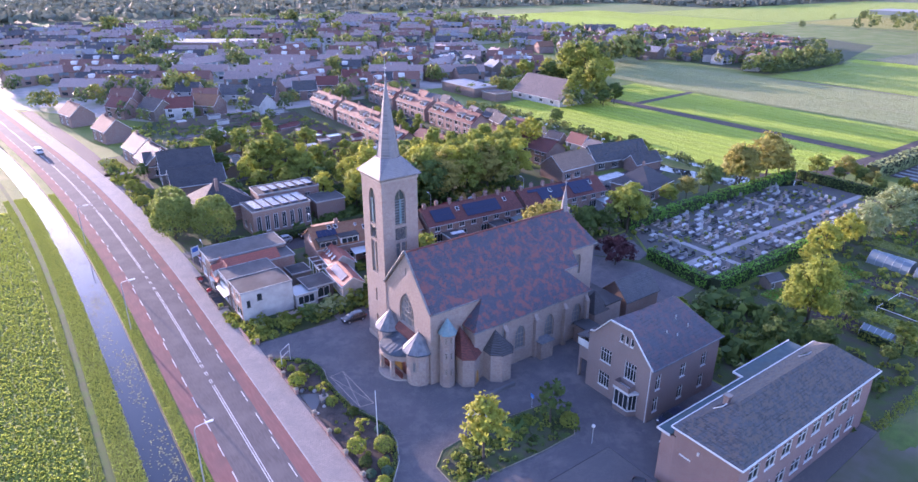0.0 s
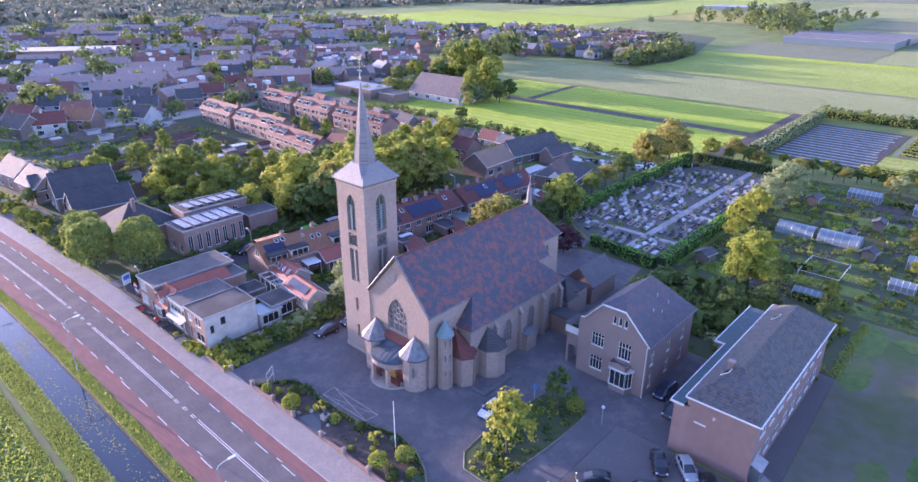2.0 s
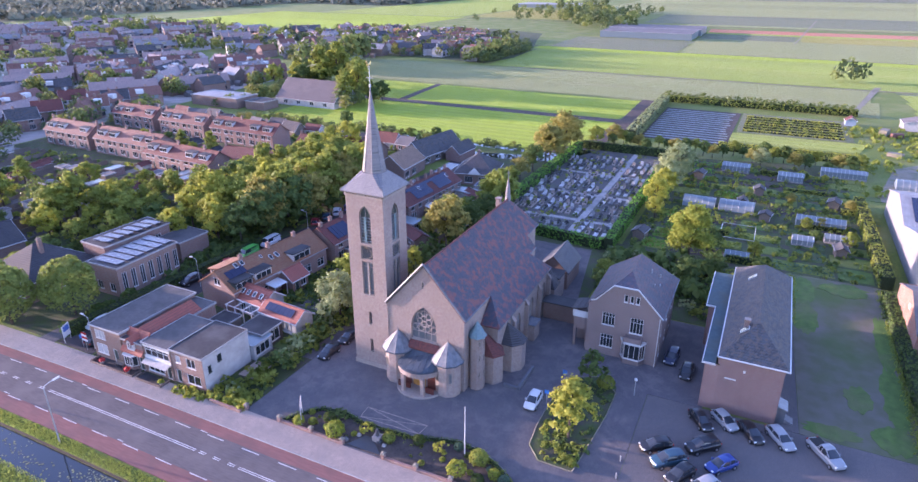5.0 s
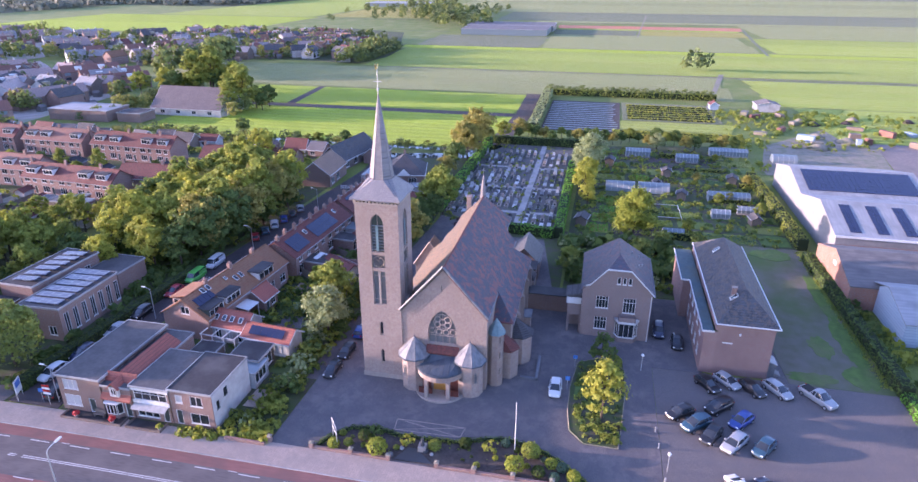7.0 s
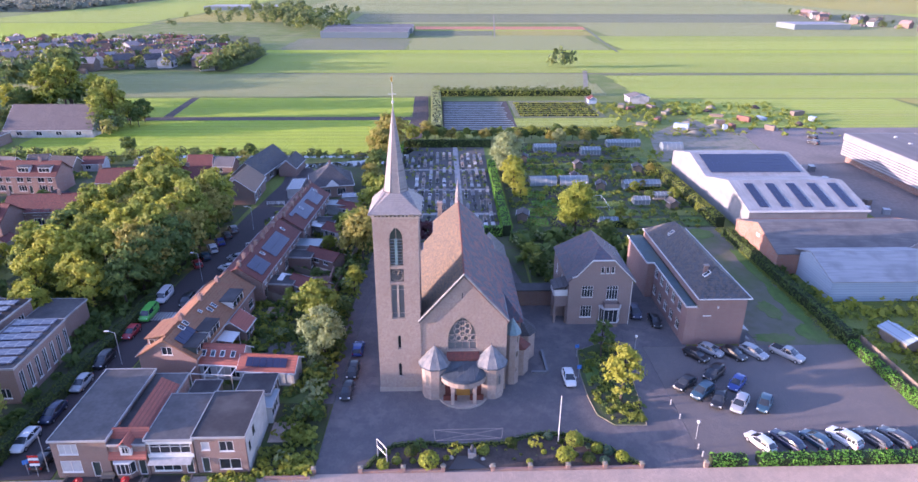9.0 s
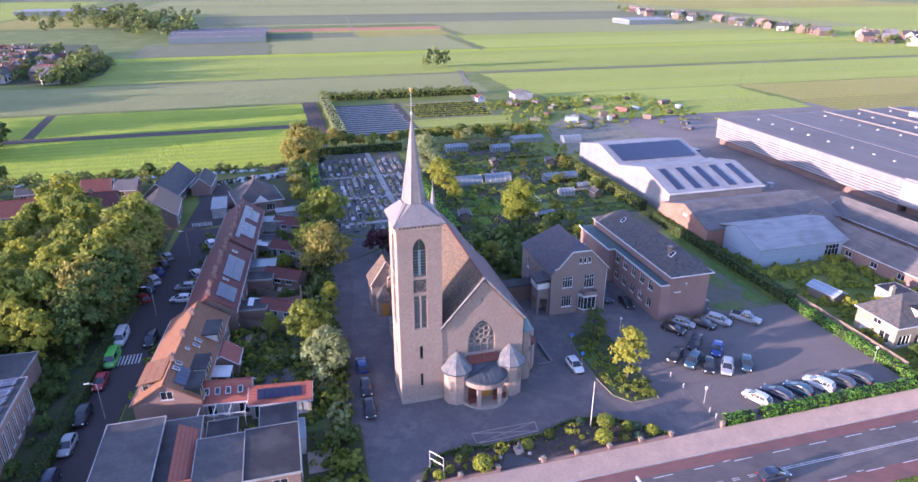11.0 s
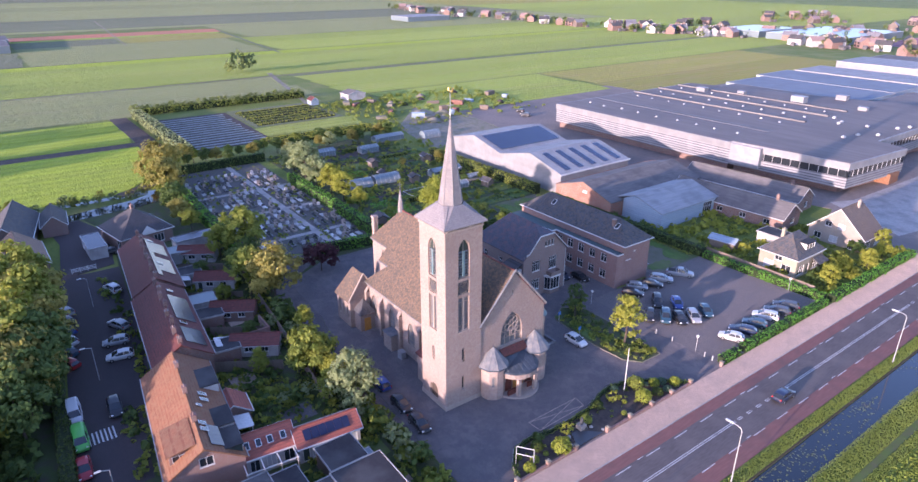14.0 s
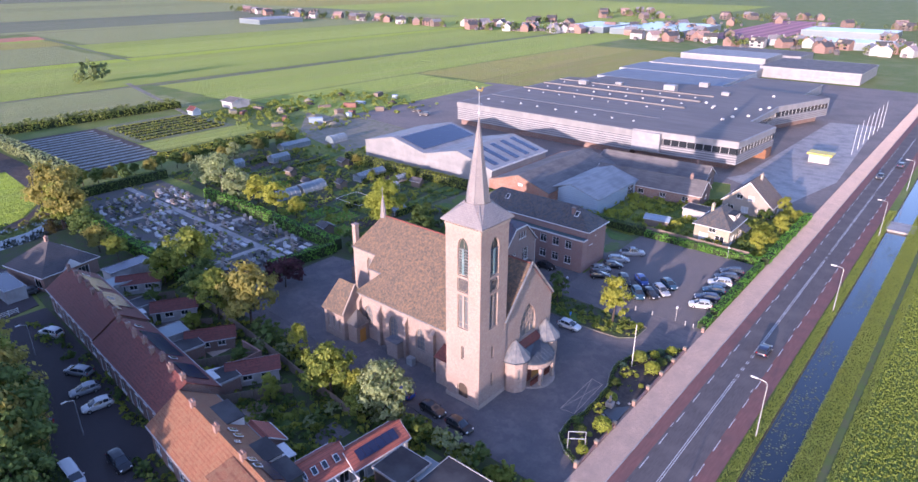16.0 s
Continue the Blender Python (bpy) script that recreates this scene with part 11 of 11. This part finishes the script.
# edge of the village beyond the meadow: houses between trees, and a wood farther out
sheet("village_ground", [(300, 252), (326, 196), (317, 132), (350, 124), (396, 128), (470, 150), (530, 166), (560, 230), (420, 240)], 0.07, GARDEN, "gardens at the edge of the village", "gardens")
for k in range(34):
    u, v = (k % 9) / 8.0, k // 9
    x, y = 326 + 84 * u + 30 * v + RNG.uniform(-5, 5), 142 + 22 * v + 16 * u + RNG.uniform(-5, 5)
    copy_thing(dets[(0, 2, 3, 0, 1, 2)[k % 6]], pose(x, y, 0, 0, 0, RNG.choice([20, 110, 65]) + RNG.uniform(-8, 8)))
    for q in range(4):
        far_tree(("far", "fard", "fard", "fary")[(k + q) % 4 if k % 3 else q % 3], x + RNG.uniform(-13, 13), y + RNG.uniform(-13, 13), RNG.uniform(0.4, 0.95))
for k in range(46):
    far_tree(("fard", "far")[k % 2], 318 + 80 * (k / 45.0) + RNG.uniform(-3, 3), 130 + RNG.uniform(-4, 5), RNG.uniform(0.35, 0.75))
for k in range(70):
    u = k / 69.0
    far_tree(("fard", "far", "fard")[k % 3], 590 + 330 * u + RNG.uniform(-14, 14), 120 + 110 * u + RNG.uniform(-26, 40), RNG.uniform(1.1, 1.9))
stuff("distant_houses", [(m, k) for k, m in WALLS.items()] + [(m, k) for k, m in ROOFS.items()] + [(PANES, GLASS), (DORMERS, CREAM), (SHEDS, SHEET_GREY)], "distant village houses with red and dark roofs", "houses")
stuff("distant_trees", [(FAR["far"], LEAF_FAR), (FAR["fard"], LEAF_FAR_DARK), (FAR["fary"], LEAF_FAR_GOLD)], "distant trees among houses and fields", "trees")
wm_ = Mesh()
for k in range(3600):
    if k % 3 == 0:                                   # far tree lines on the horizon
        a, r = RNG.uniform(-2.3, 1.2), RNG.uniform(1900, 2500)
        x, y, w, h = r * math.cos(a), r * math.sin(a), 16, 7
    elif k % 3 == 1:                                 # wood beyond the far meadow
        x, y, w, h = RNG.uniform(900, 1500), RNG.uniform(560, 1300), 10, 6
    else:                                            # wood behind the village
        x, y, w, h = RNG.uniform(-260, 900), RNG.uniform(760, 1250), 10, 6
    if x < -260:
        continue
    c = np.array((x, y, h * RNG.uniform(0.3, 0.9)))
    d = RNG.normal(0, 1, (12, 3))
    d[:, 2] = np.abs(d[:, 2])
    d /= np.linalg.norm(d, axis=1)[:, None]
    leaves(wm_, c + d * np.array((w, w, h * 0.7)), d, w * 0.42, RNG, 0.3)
# The leaf colour of these woods carries the haze.
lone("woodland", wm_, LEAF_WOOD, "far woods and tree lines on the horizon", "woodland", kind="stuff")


# ---- ditch, verges and crops ----
def tufts(name, boxes, count, size, tall, material, label, category, z=0.0, spread=0.0, row=0.0):
    """Blades and small leaves scattered over stretches of ground; boxes of x from, x to, y from, y to."""
    m = Mesh()
    area = [(b[1] - b[0]) * (b[3] - b[2]) for b in boxes]
    for b, a in zip(boxes, area):
        n = int(count * a / sum(area))
        x, y = RNG.uniform(b[0], b[1], n), RNG.uniform(b[2], b[3], n)
        if row:
            x = np.round(x / row) * row + RNG.normal(0, 0.24, n)
        x, y = x + RNG.normal(0, 1, n) * spread, y + RNG.normal(0, 1, n) * spread
        x = x + np.array([bend(q) for q in y])
        a0 = RNG.uniform(0, math.tau, n)
        h, w = tall * RNG.uniform(0.5, 1.5, n), size * RNG.uniform(0.6, 1.4, n)
        dx, dy = np.cos(a0) * w, np.sin(a0) * w
        lx, ly = RNG.normal(0, 0.35, n) * h, RNG.normal(0, 0.35, n) * h
        p = np.stack([np.stack([x - dx, y - dy, np.full(n, z)], 1), np.stack([x + dx, y + dy, np.full(n, z)], 1), np.stack([x + dx * 0.6 + lx, y + dy * 0.6 + ly, z + h], 1), np.stack([x - dx * 0.6 + lx, y - dy * 0.6 + ly, z + h], 1)], 1).reshape(-1, 3)
        i = len(m.v)
        m.v += [tuple(q) for q in p.tolist()]
        m.f += [(i + 4 * k, i + 4 * k + 1, i + 4 * k + 2, i + 4 * k + 3) for k in range(n)]
    return lone(name, m, material, label, category, kind="stuff")


LEAF_GRASS = leaf("verge_grass_blade", (0.22, 0.28, 0.05), (0.34, 0.37, 0.09), (0.27, 0.31, 0.065), 0.55)
LEAF_CROP = leaf("crop_leaf", (0.24, 0.29, 0.045), (0.33, 0.37, 0.07), (0.27, 0.31, 0.05), 0.5)
LEAF_LILY = leaf("water_plant_leaf", (0.14, 0.15, 0.06), (0.26, 0.26, 0.12), (0.18, 0.19, 0.08), 0.2)
tufts("verge_grass", [(-32.6, -31.0, -120, 120), (-39.9, -36.9, -120, 120), (-42.2, -40.9, -120, 120)], 100000, 0.06, 0.15, LEAF_GRASS, "tall rough grass on the ditch banks", "grass")
tufts("crop_plants", [(-70, -42.3, -110, 60), (-62, -42.3, 60, 110)], 80000, 0.12, 0.17, LEAF_CROP, "leafy green crop plants in rows", "crop", 0.02, 0.0, 0.75)
lone("bank_track", strip(Mesh(), -40.9, -40.0, 0.0, -300, 200, 0.1), BANK, "worn brown track along the ditch bank", "track", kind="structure")
lone("bank_board", strip(Mesh(), -32.75, -32.6, -0.14, -300, 200, 0.5), DARK_WOOD, "dark timber boards along the ditch bank", "revetment", kind="structure")
lily = Mesh()
for k in range(150):
    y = RNG.uniform(-110, 130)
    cx = -35.0 + RNG.normal(0, 1.2) + bend(y)
    n = int(RNG.integers(8, 34))
    pos = np.stack([cx + RNG.normal(0, 0.6, n), y + RNG.normal(0, 1.9, n), np.full(n, -0.405)], 1)
    pos[:, 0] = np.clip(pos[:, 0], -37.1 + bend(y), -33.2 + bend(y))
    for p in pos:
        r = RNG.uniform(0.05, 0.15)
        a = RNG.uniform(0, 6.28)
        lily.poly([(p[0] + r * math.cos(a + q), p[1] + r * math.sin(a + q), p[2] + RNG.uniform(0, 0.012)) for q in (0, 1.26, 2.5, 3.77, 5.0)])
lone("water_plants", lily, LEAF_LILY, "floating patches of water plants", "water plants", kind="stuff")
tufts("field_grass", [(12, 61, -62.3, -61.3), (41, 61, -47.4, -46.4)], 2600, 0.09, 0.2, LEAF_GRASS, "rough grass at the edge of the worn field", "grass", 0.018, 0.3)
